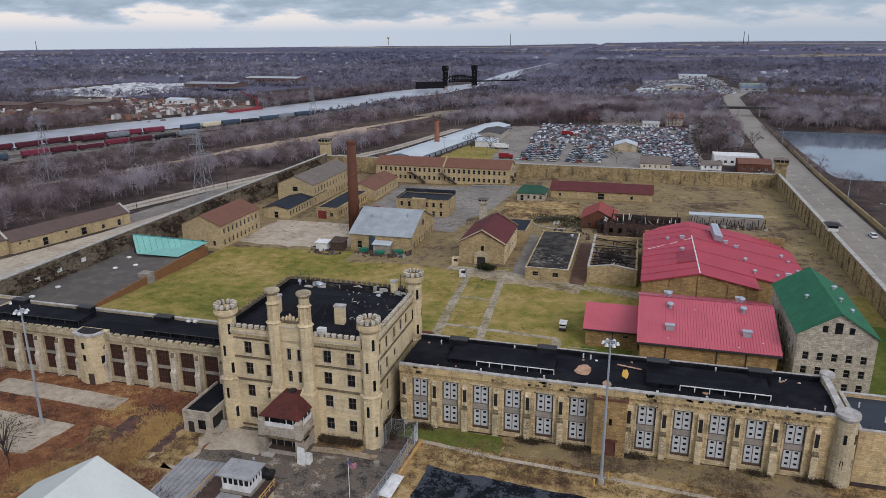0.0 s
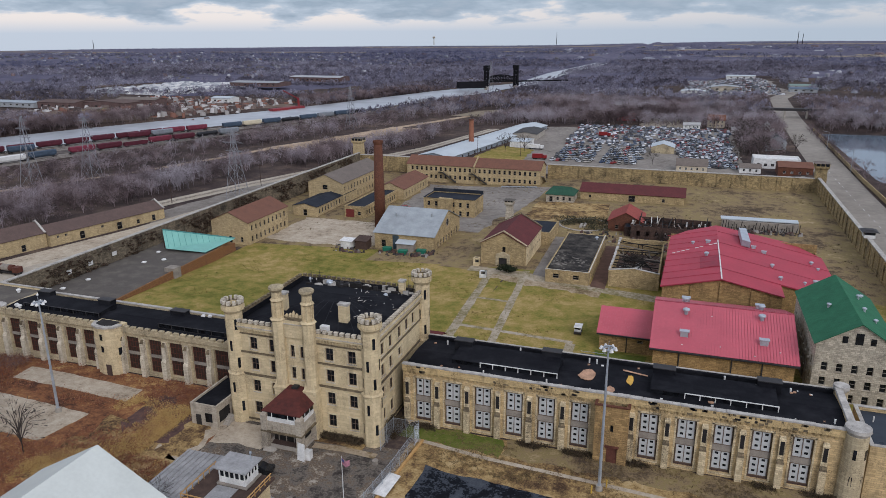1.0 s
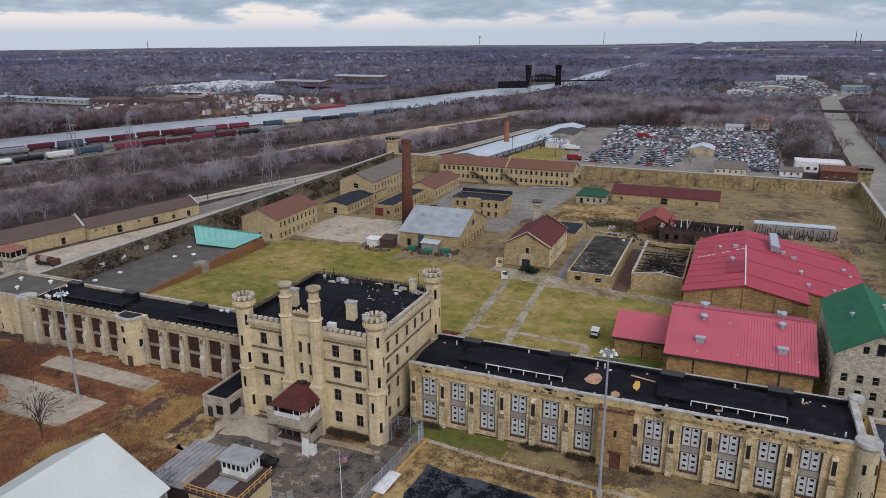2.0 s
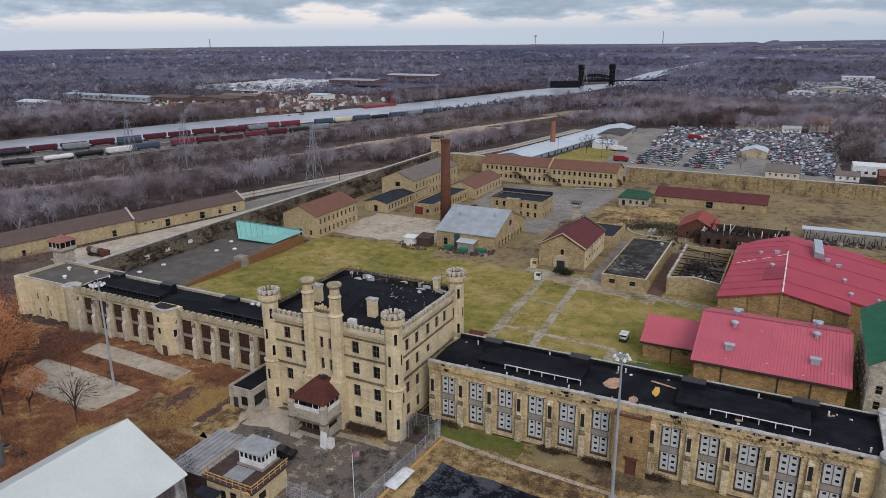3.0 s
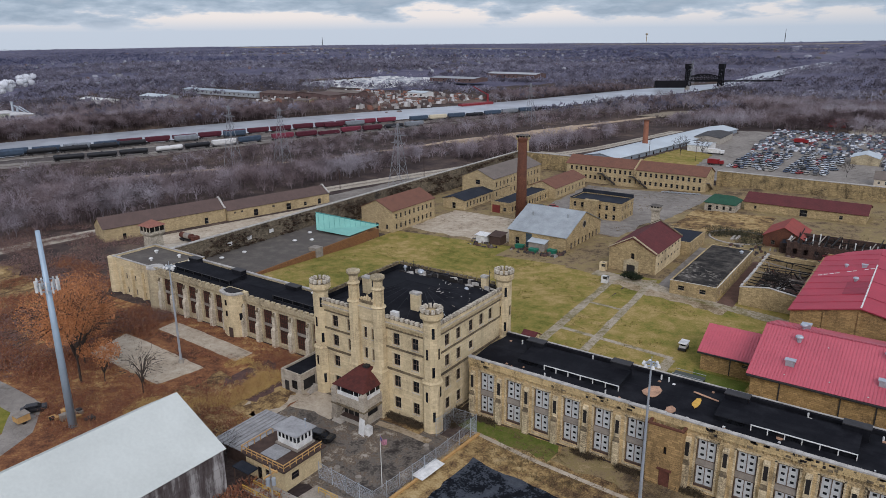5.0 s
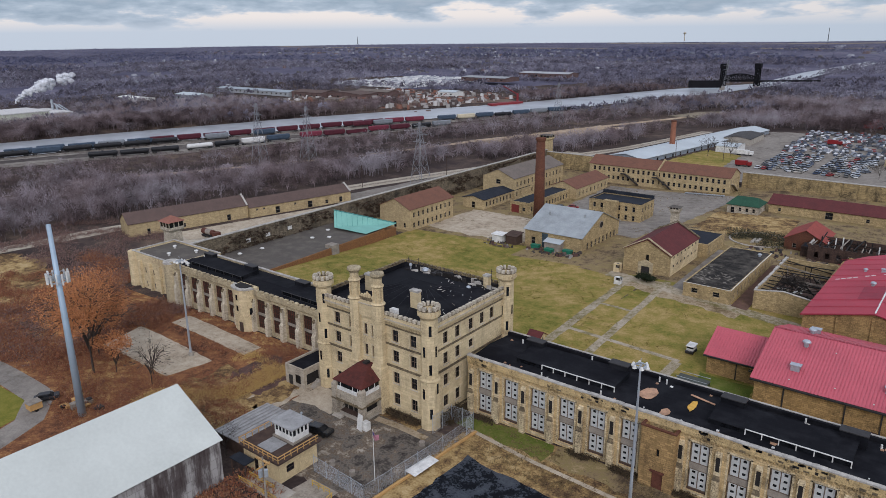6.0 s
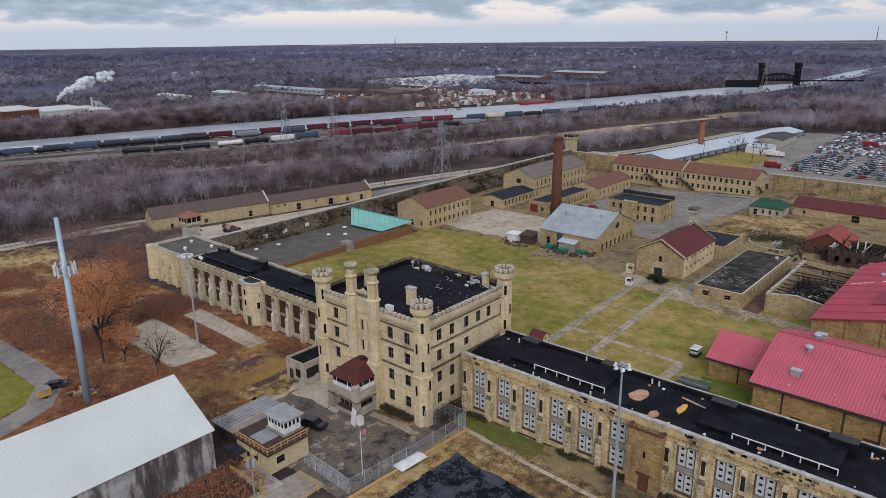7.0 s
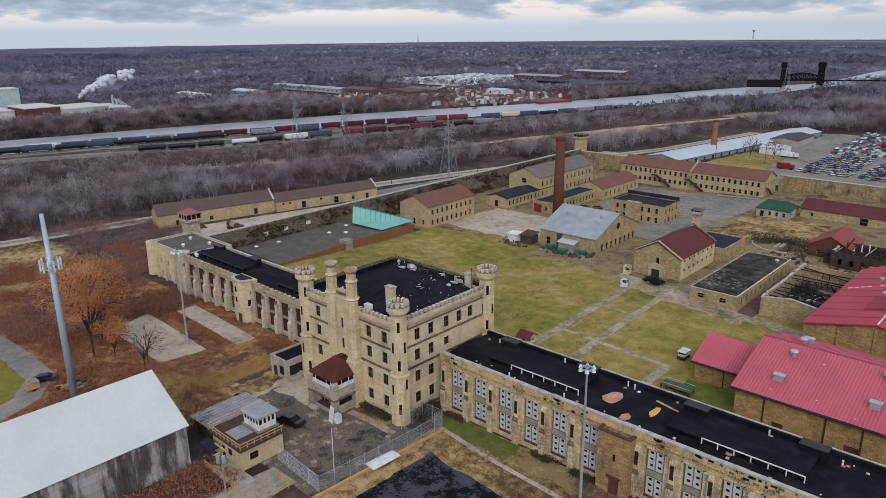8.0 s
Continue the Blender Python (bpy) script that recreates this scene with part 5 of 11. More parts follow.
    part("lintel", MB().box(-3.75, 104.45, 10.1, 1.75, 104.9, 10.35).box(-3.75, 104.9, 10.1, -3.3, 106.1, 10.35).box(1.3, 104.9, 10.1, 1.75, 106.1, 10.35), BRICKRED, e)
    part("roof", MB().box(-3.1, 105.1, 9.3, 1.1, 106.2, 9.5), TAR, e)
    d = part("door", MB().box(-1.5, 104.75, 0.0, 0.1, 104.85, 2.9), RUSTY, e, "rust-red double door")
    part("pane", MB().box(-1.1, 104.9, 5.6, -0.7, 104.95, 7.0), GLASS, e)
    part("door_hood", MB().box(-1.8, 104.3, 2.95, 0.4, 104.59, 3.25), RUSTY, e)
    # end turrets
    for y, mat_ in ((106.6, PALE), (119.9, PALE)):
        t = part("end_turret", MB().cyl(33.3, y, -0.6, 10.9, 1.75 if y < 110 else 1.3, 1.6 if y < 110 else 1.1, 18), mat_, w, "round pale stone end turret")
        rc = 1.8 if y < 110 else 1.25
        part("crown", MB().cyl(33.3, y, 10.9, 11.5, rc - 0.35, rc, 18).cyl(33.3, y, 11.502, 12.0, rc, rc - 0.05, 18), COPING, t)
        for z in (3.0, 7.4):
            for ang in (-100, -40):
                a = radians(ang)
                shared_part("slit_window", ("slit", "end"), lambda: MB().box(-0.22, -0.03, 0.0, 0.22, 0.06, 1.6), GLASS, t, (33.3 + 1.64 * math.cos(a), y + 1.64 * math.sin(a), z), a + math.pi / 2)
    return w


right_wing()


def left_wing():
    X0, X1, Y0, Y1, H = -132.0, -66.9, 106.5, 118.6, 9.0
    w = thing("cell_house", ((X0 + X1) / 2, 112, -1), "long pale weathered cell house with rusty barred windows", "building", "cell houses")
    wins = [-127.1, -122.1, -117.2, -111.7, -107.0, -95.9, -90.4, -85.4, -80.0, -74.8]
    holes = [(x - X0, 0.9, 3.2, 7.2) for x in wins]
    p, q = (X0, Y0), (X1, Y0)
    part("wall", MB().wall(p, q, -1.6, H, [(a, s + 1.6, b, h) for a, s, b, h in holes], 0.8), PALE, w)
    for x in wins:
        f = shared_part("window", "lwwin", lambda: window_mb(3.2, 7.2, 0.1, 5, 4), RUSTY, w, (x, Y0 + 0.45, 0.9), 0.0, "tall rusty barred window")
        shared_part("pane", "lwpane", lambda: MB().box(-1.55, 0.1, 0.1, 1.55, 0.13, 7.1), BOARD, f, (x, Y0 + 0.45, 0.9))
        part("transom", MB().box(x - 1.6, Y0 + 0.3, 4.1, x + 1.6, Y0 + 0.44, 4.75), WOODGREY, w)
        part("sill", MB().box(x - 1.75, Y0 - 0.1, 0.62, x + 1.75, Y0 - 0.003, 0.88), PALE, w)
    xb = [-129.6, -124.6, -119.6, -114.5, -109.4, -104.6, -98.3, -93.1, -87.9, -82.7, -77.4, -72.0, -69.0]
    for x in xb:
        b = part("buttress", MB().box(x - 0.55, Y0 - 1.0, -1.6, x + 0.55, Y0 - 0.003, 4.0).prism([(x - 0.55, Y0 - 1.0), (x + 0.55, Y0 - 1.0), (x + 0.55, Y0 - 0.003), (x - 0.55, Y0 - 0.003)], 4.0, 4.7, [(x - 0.5, Y0 - 0.6), (x + 0.5, Y0 - 0.6), (x + 0.5, Y0 - 0.003), (x - 0.5, Y0 - 0.003)]), BUTTPALE, w, "stepped pale stone buttress")
        part("upper_stage", MB().box(x - 0.5, Y0 - 0.6, 4.703, x + 0.5, Y0 - 0.003, 7.3).prism([(x - 0.5, Y0 - 0.6), (x + 0.5, Y0 - 0.6), (x + 0.5, Y0 - 0.003), (x - 0.5, Y0 - 0.003)], 7.303, 8.0, [(x - 0.3, Y0 - 0.15), (x + 0.3, Y0 - 0.15), (x + 0.3, Y0 - 0.003), (x - 0.3, Y0 - 0.003)]), BUTTPALE, b)
        part("cap_stone", MB().prism([(x - 0.42, Y0 - 0.75), (x + 0.42, Y0 - 0.75), (x + 0.42, Y0 - 0.1), (x - 0.42, Y0 - 0.1)], 7.2, 7.95, [(x - 0.2, Y0 - 0.45), (x + 0.2, Y0 - 0.45), (x + 0.2, Y0 - 0.2), (x - 0.2, Y0 - 0.2)]), SOOTED, b, "sooty gabled cap")
    tagged(part("corbel_table", corbels(p, q, 8.55, 0.5, 0.3, 0.8, 0.4), PALE, w), kind="stuff")
    part("parapet", MB().wall((X0, Y0 - 0.3), (X1, Y0 - 0.3), 9.003, 9.85, (), 0.6), PALE, w)
    merlon_row(w, (X0, Y0 - 0.3), (X1, Y0 - 0.3), 9.853, PALE, 1.0, 0.7, 0.5, 0.6)
    part("wall", MB().wall((X1, Y1), (X0, Y1), -3.5, 9.6, (), 0.6), PALE, w)
    part("coping", MB().box(X0, Y1 - 0.62, 9.603, X1, Y1 + 0.1, 9.8), COPING, w)
    part("wall", MB().wall((X0, Y1), (X0, Y0), -1.6, 9.6, (), 0.6), PALE, w)
    zr = 9.2
    r = MB().slab([(X0 + 0.6, Y0 + 0.3, zr), (X1, Y0 + 0.3, zr), (X1, 112.5, zr + 0.6), (X0 + 0.6, 112.5, zr + 0.6)], 0.3)
    r.slab([(X0 + 0.6, 112.5, zr + 0.6), (X1, 112.5, zr + 0.6), (X1, Y1 - 0.6, zr), (X0 + 0.6, Y1 - 0.6, zr)], 0.3)
    part("roof", r, TAR, w, "black felt roof")
    monitor(w, -127.5, -107.0, 109.8, 114.8, 9.5, ((-127.8, -124.4, 114.0, 115.6), (-111.0, -107.6, 114.0, 115.6)), 6, False)
    monitor(w, -91.5, -72.5, 109.4, 114.4, 9.5, ((-91.8, -88.2, 113.6, 115.2), (-75.5, -72.2, 113.6, 115.2)), 6, False)
    for x, y in ((-129, 109.3), (-127.8, 109.0), (-129.6, 115.5), (-86, 116.5), (-84.6, 116.8)):
        part("roof_vent", MB().cyl(x, y, 9.2, 9.9, 0.3, n=8).dome(x, y, 9.9, 0.5, 0.4), WHITE, w)
    # middle turret
    t = part("turret", MB().prism([(-104.4, 106.4), (-103.6, 104.7), (-101.8, 104.0), (-100.2, 104.0), (-98.7, 104.8), (-98.0, 106.4)], -1.6, 10.2), CREAM, w, "half-octagonal cream stone turret with open top")
    part("rim", MB().prism([(-104.6, 106.4), (-103.8, 104.5), (-101.9, 103.75), (-100.1, 103.75), (-98.5, 104.6), (-97.8, 106.4)], 10.203, 10.6), COPING, t)
    # near-black plate on the rim paints the shade of an open shaft
    part("shaft_opening", MB().prism([(-103.6, 107.3), (-103.2, 105.2), (-101.6, 104.6), (-100.4, 104.6), (-99.2, 105.2), (-98.8, 107.3)], 10.603, 10.66), CHARRED, t)
    part("rear", MB().box(-104.4, 106.9, 9.3, -98.0, 108.0, 10.4), CREAM, t)
    for x, z, y in ((-101.2, 5.0, 103.99), (-101.2, 7.6, 103.99)):
        part("slit_window", MB().box(x - 0.3, y - 0.05, z, x + 0.3, y, z + 1.3), GLASS, t)
    shared_part("slit_window", "tslit", lambda: MB().box(-0.35, -0.06, 0, 0.35, 0, 1.6), GLASS, t, (-98.35, 105.6, 4.2), math.pi / 2 - 0.4)
    part("doorway", MB().box(-100.9, 103.9, -1.0, -99.6, 103.98, 2.4), WOODDARK, t)
    # end turret and low end block
    e = part("end_turret", MB().cyl(-132.6, 107.2, -2.4, 9.8, 2.2, 2.0, 18), PALE, w, "round pale stone end turret")
    part("cap", MB().cyl(-132.6, 107.2, 9.803, 10.2, 2.15, 2.1, 18), COPING, e)
    return w


left_wing()
hl = row(4, 20, 4, 1.2, 0.8, 1.7) + row(4, 20, 4, 5.2, 0.8, 1.6)
eb = building("end_block", "cream stone end block with dark flat roof and corner turrets", -156.5, 109.6, -134.0, 123.0, -2.6, 7.6, CREAM, TARBROWN, holes={"front": hl, "left": row(2, 11, 3, 5.2, 0.8, 1.6)}, parapet=0.5, coping=COPING, rails=1)
part("corner_turret", MB().cyl(-156.6, 110.2, -3.2, 7.9, 1.9, 1.7, 14), CREAM, eb)
for x in (-152.3, -147.5, -142.6, -138.0):
    part("buttress", MB().box(x - 0.4, 108.9, -3.2, x + 0.4, 109.597, 6.0), CREAM, eb)
for x, y in ((-150, 119), (-141, 120), (-145, 114)):
    part("roof_vent", MB().cyl(x, y, 7.6, 8.2, 0.35, n=8).dome(x, y, 8.2, 0.6, 0.35), WHITE, eb)
lo = building("low_wing", "low stone wing with wet blue-grey flat roof", 35.4, 107.3, 61.0, 119.8, -0.2, 8.3, TAN, WETBLUE, holes={"front": row(3, 24, 5, 3.0, 1.2, 2.0)}, parapet=0.6, coping=COPING)
for x, y in ((37.5, 116), (40.2, 112), (45, 115)):
    part("vent_pipe", MB().cyl(x, y, 8.3, 9.2, 0.12, n=8), WHITE, lo)

# ---------- ground sheets ----------
patch("lawn", [(-134, 120.5), (62, 120.5), (62, 200), (-134, 200)], LAWN, "olive winter lawn of the prison yard", "lawn", 0.04)
patch("lawn", [(-134, 200), (-88, 200), (-88, 212), (-134, 206)], LAWN, "olive winter lawn of the prison yard", "lawn", 0.05)
patch("bare_yard", [(-157.5, 200), (62, 200), (62, 342), (-157.5, 342)], BAREYARD, "bare trodden earth yard with straw tufts", "yard", 0.03)
patch("paved_yard", [(-133, 212), (-92, 212), (-92, 244), (-133, 244)], SLABMAT, "cracked pale paved yard", "yard", 0.07, wobble=0.6)
patch("paved_yard", [(-105, 262), (-56, 258), (-50, 320), (-108, 318)], ASPHALT, "worn grey paved yard", "yard", 0.07, wobble=0.4)
patch("paved_yard", [(-92, 244), (-52, 236), (-50, 262), (-92, 266)], ASPHALT, "worn grey paved yard", "yard", 0.075, wobble=0.4)
patch("lawn", [(-50, 258), (-20, 258), (-20, 292), (-50, 290)], DRYGRASS, "straw-coloured dry lawn", "lawn", 0.07, wobble=0.6)
patch("lawn", [(-90, 268), (-72, 268), (-72, 282), (-90, 282)], DRYGRASS, "straw-coloured dry lawn", "lawn", 0.12, wobble=0.5)
patch("lawn", [(-8, 122), (2.4, 122), (2.4, 148), (-8, 148)], LAWNGREEN, "bright green lawn strip", "lawn", 0.08, wobble=0.4)
patch("lawn", [(46, 122), (60, 122), (60, 178), (47, 178)], LAWNGREEN, "rough green strip under the perimeter wall", "lawn", 0.08, wobble=0.6)
patch("path", [(-42.2, 135), (-39.8, 135), (-44.4, 197), (-46.6, 197)], PATHMAT, "pale concrete path across the lawn", "path", 0.09, wobble=0.08)
patch("path", [(-31.2, 128), (-29.3, 128), (-34.2, 199), (-36.2, 199)], PATHMAT, "pale concrete path across the lawn", "path", 0.09, wobble=0.08)
patch("path", [(-15.0, 121.5), (-12.6, 121.5), (-13.2, 150), (-15.4, 150)], PATHMAT, "narrow concrete path", "path", 0.09)
patch("path", [(-41.5, 152.2), (-14.0, 150.0), (-14.0, 151.4), (-41.5, 153.6)], PATHMAT, "narrow worn path", "path", 0.085)
patch("path", [(-44.5, 172.5), (-33.8, 171.5), (-33.8, 172.7), (-44.5, 173.7)], PATHMAT, "narrow worn path", "path", 0.085)
patch("pavement", [(-52.5, 195.5), (4.0, 183.5), (4.0, 188.0), (-52.5, 200.5)], PATHMAT, "broad concrete walk in front of the shops", "pavement", 0.1, wobble=0.1)
patch("pavement", [(-44, 189.5), (-12, 183.2), (-12, 191.2), (-44, 199.5)], TANPATH, "tan worn concrete before the shops", "pavement", 0.07, wobble=0.5, step=2.0)
patch("pavement", [(-32.8, 196), (-29.0, 195), (-30.5, 238), (-33.5, 238)], ASPHALT, "paved alley between two stone buildings", "pavement", 0.14)
patch("pavement", [(-15.6, 191), (-11.4, 190), (-11.4, 232), (-15.6, 232)], plain("red_brown_earth", (0.13, 0.075, 0.055), 1.0, var=0.4, scale=0.5), "red-brown alley beside the ruin", "pavement", 0.15)
patch("pavement", [(-62, 198), (-48, 197), (-48, 262), (-60, 262)], BAREYARD, "trodden way between the yard buildings", "pavement", 0.09, wobble=0.5)
# before the gate
patch("court", [(-66, 74), (-33.5, 74), (-33.5, 97.5), (-66, 97.5)], TARYARD, "stained concrete forecourt", "court", 0.04, wobble=0.3, step=1.5)
patch("court", [(-74, 84), (-66, 80), (-66, 100), (-74, 96)], SLABMAT, "cracked concrete apron", "court", 0.05, wobble=0.3, step=2.0)
patch("court", [(-66, 89.5), (-56.5, 90.5), (-57.2, 97.3), (-66, 97.3)], SLABMAT, "pale worn concrete before the castle wall", "court", 0.07, wobble=0.35, step=1.5)
patch("lawn", [(-49, 95.4), (-40.2, 95.2), (-40.2, 97), (-49, 97.4)], DRYGRASS, "narrow straw strip along the castle wall", "lawn", 0.09, wobble=0.15, step=1.5)
patch("lawn", [(-33.5, 60), (70, 60), (70, 106), (-33.5, 106)], DRYGRASS, "straw-coloured grass before the cell house", "lawn", 0.03, step=2.5)
patch("lawn", [(-36, 101.5), (-18, 101.0), (-18, 105.8), (-36, 106)], LAWNGREEN, "green grass along the cell house wall", "lawn", 0.07, wobble=0.35, step=1.5)
patch("lawn", [(-18, 101.5), (31, 99.0), (31, 106), (-18, 105.9)], BAREYARD, "thin trampled grass along the wall", "lawn", 0.06, wobble=0.35, step=1.5)
strip("path", [(-32.5, 101.3), (-20, 99.6), (-3, 98.6), (16, 97.2), (34, 95.5)], 0.9, SLABMAT, "thin concrete footpath along the cell house", "path", 0.1, step=1.5)
patch("parking_court", [(-29.5, 52), (60, 46), (60, 88), (-28.6, 94.5)], BLACKTOP, "dark patched asphalt court", "court", 0.07, step=1.5, wobble=0.22)
patch("drive", [(-46, 55), (-38.5, 55), (-38.5, 75), (-44.5, 75)], DRIVEMAT, "concrete drive to the gate booth", "drive", 0.06, step=1.5)
patch("scrub_floor", [(-190, 40), (-66, 40), (-66, 106), (-190, 106)], SCRUB, "red-brown weedy ground before the wing", "ground", 0.03, step=3.0)
patch("dry_meadow", [(-240, 62), (-150, 84), (-160, 110), (-240, 104)], DRYGRASS, "straw-coloured meadow behind the scrub", "meadow", 0.06, wobble=1.5)
patch("slab", [(-94.0, 80.5), (-92.5, 90.5), (-123.5, 92.0), (-120.0, 81.0)][::-1], SLABMAT, "large cracked concrete slab among weeds", "slab", 0.08, step=1.5, wobble=0.1)
patch("slab", [(-89.5, 96.2), (-89.5, 101.0), (-119.5, 102.6), (-119.0, 97.4)][::-1], SLABMAT, "long concrete slab along the wing", "slab", 0.08, step=1.5, wobble=0.08)
patch("meadow", [(-90, 72), (-69, 70), (-68, 84), (-88, 92)], DRYGRASS, "golden straw meadow behind the barn", "meadow", 0.078, step=2, wobble=0.9)
patch("bare_soil", [(-84, 88), (-73.5, 86), (-73, 97), (-85, 101)], plain("dark_maroon_soil", (0.10, 0.058, 0.048), 1.0, var=0.6, scale=0.5, fine=3.0), "dark maroon trampled soil before the wing", "soil", 0.09, step=1.5, wobble=0.8)
patch("meadow", [(-78, 86), (-66, 84), (-70, 96), (-80, 92)], DRYGRASS, "straw grass tufts by the apron", "meadow", 0.06, step=2, wobble=0.6)
patch("lawn", [(-165, 15), (-96.5, 28), (-101.5, 58.5), (-165, 58.5)], GREENBANK, "mown green bank", "lawn", 0.08, wobble=0.3)
strip("road", [(-91, 20), (-94.5, 47), (-98.5, 56), (-106, 61.2), (-128, 61.4), (-165, 60.5)], 5.2, ASPHALT, "worn asphalt service road", "road", 0.09, step=3.0)
# outside the perimeter
strip("road", [(75, 130), (74.5, 240), (75, 340), (78, 480), (83, 640), (92, 820), (150, 1050)], 17.0, ROADMAT, "pale concrete road beside the prison wall", "road", 0.08, step=8.0)
patch("siding_yard", [(-203, 222), (-180, 222), (-172, 335), (-184, 335)], BALLAST, "dusty ballast ground between track and lane", "yard", 0.06, wobble=0.8)
strip("lane", [(-193, 146), (-190, 160), (-183, 205), (-176, 255), (-170, 300), (-166, 400)], 19.0, GRAVEL, "pale gravel lane along the outer wall", "lane", 0.08, step=6.0)
strip("lane", [(-200, 152), (-192, 185), (-184, 215)], 13.0, SLABMAT, "pale concrete apron before the store sheds", "lane", 0.11, step=6.0)


# ---------- perimeter walls and watch towers ----------
def perimeter(name, p, q, z0, z1, mat_, label, thick=1.0, step=6.0, posts=True):
    b = thing(name, (p[0], p[1], z0), label, "wall", "perimeter walls", "structure")
    part("wall", MB().wall(p, q, z0 - 1.5, z1, (), thick), mat_, b)
    P, Q = Vector((*p, 0)), Vector((*q, 0))
    u = (Q - P).normalized()
    n = Vector((-u.y, u.x, 0))
    a, c = P - n * 0.15, Q + n * (thick + 0.15)
    e = [P - n * 0.15, Q - n * 0.15, Q + n * (thick + 0.15), P + n * (thick + 0.15)]
    part("coping", MB().prism([(v.x, v.y) for v in e], z1 + 0.003, z1 + 0.28), COPING, b)
    ln = (Q - P).length
    if posts:
        for i in range(int(ln / step)):
            m_ = P + u * (i + 0.5) * ln / int(ln / step)
            f = [m_ - u * 0.5 - n * 0.28, m_ + u * 0.5 - n * 0.28, m_ + u * 0.5 - n * 0.003, m_ - u * 0.5 - n * 0.003]
            part("pilaster", MB().prism([(v.x, v.y) for v in f], z0 - 1.0, z1 - 0.5), mat_, b)
    return b


perimeter("wall_east", (61.4, 342), (61.4, 120), -1.5, 5.0, WALLST, "tall ochre limestone perimeter wall, streaked with soot")
perimeter("wall_east_outer", (62.45, 120), (62.45, 342), -1.5, 3.6, WALLST, "outer face of the perimeter wall", 0.5, posts=False)
perimeter("wall_north", (-56, 341), (61.4, 341), -1.8, 4.6, WALLST, "tall ochre limestone perimeter wall, streaked with soot")
perimeter("wall_north_end", (-158, 343), (-122, 343), -3.8, 4.2, WALLST, "ochre limestone perimeter wall")
perimeter("wall_west", (-157.6, 343), (-157.6, 123), -3.9, 5.2, WALLDK, "sooty limestone retaining wall hung with dead creeper", 0.9)


def guard_tower(x, y, z0, zs, zt, mat_, roof_mat, r=2.2, hipz=1.6, label=""):
    """A square stone watch tower with a glazed cabin."""
    t = thing("guard_tower", (x, y, z0), label, "tower", "guard towers")
    part("shaft", MB().prism([(x - r, y - r), (x + r, y - r), (x + r, y + r), (x - r, y + r)], z0 - 1, zs, [(x - r * 0.85, y - r * 0.85), (x + r * 0.85, y - r * 0.85), (x + r * 0.85, y + r * 0.85), (x - r * 0.85, y + r * 0.85)]), mat_, t)
    k = r + 0.25
    part("corbel", MB().prism([(x - r * 0.85, y - r * 0.85), (x + r * 0.85, y - r * 0.85), (x + r * 0.85, y + r * 0.85), (x - r * 0.85, y + r * 0.85)], zs, zs + 0.8, [(x - k, y - k), (x + k, y - k), (x + k, y + k), (x - k, y + k)]), mat_, t)
    part("cabin", MB().box(x - k, y - k, zs + 0.803, x + k, y + k, zs + 1.6), mat_, t)
    part("glazing", MB().box(x - k + 0.15, y - k + 0.15, zs + 1.6, x + k - 0.15, y + k - 0.15, zt), GLASS, t)
    for dx in (-1, -0.33, 0.33, 1):
        for dy in (-1, 1):
            part("mullion", MB().box(x + dx * (k - 0.1) - 0.1, y + dy * (k - 0.1) - 0.1, zs + 1.602, x + dx * (k - 0.1) + 0.1, y + dy * (k - 0.1) + 0.1, zt - 0.002), mat_, t)
    for dy in (-0.33, 0.33):
        for dx in (-1, 1):
            part("mullion", MB().box(x + dx * (k - 0.1) - 0.1, y + dy * (k - 0.1) - 0.1, zs + 1.602, x + dx * (k - 0.1) + 0.1, y + dy * (k - 0.1) + 0.1, zt - 0.002), mat_, t)
    o = k + 0.45
    part("roof", MB().prism([(x - o, y - o), (x + o, y - o), (x + o, y + o), (x - o, y + o)], zt, zt + hipz, [(x - 0.1, y - 0.1), (x + 0.1, y - 0.1), (x + 0.1, y + 0.1), (x - 0.1, y + 0.1)]), roof_mat, t)
    return t


guard_tower(-158.6, 124.0, -2.0, 10.2, 13.4, GREYSTONE, TERRACOTTA, 2.2, 1.6, "grey stone guard tower with a faded terracotta cap")
guard_tower(-158.8, 346.0, -3.9, 9.8, 12.6, YELLOW, TARBROWN, 2.6, 0.5, "yellow stone guard tower on the wall corner")
guard_tower(62.6, 343.0, -1.5, 8.6, 11.4, WALLST, SHINGLE_GY, 2.5, 0.9, "ochre stone guard tower on the wall corner")
guard_tower(-53.2, 251.5, -2.1, 5.0, 7.2, GREYSTONE, TARBROWN, 1.35, 0.5, "small grey stone watch post in the yard")
gb = thing("guard_cabin", (61.9, 243.5, 5.3), "small glazed guard cabin on top of the wall", "cabin")
part("base", MB().box(60.4, 241.8, 5.3, 63.4, 245.2, 6.3), WHITE, gb)
part("glazing", MB().box(60.5, 241.9, 6.3, 63.3, 245.1, 7.3), GLASS, gb)
part("roof", MB().prism([(59.5, 240.9), (64.3, 240.9), (64.3, 246.1), (59.5, 246.1)], 7.3, 7.9, [(61, 242.4), (62.8, 242.4), (62.8, 244.6), (61, 244.6)]), DARKSTEEL, gb)


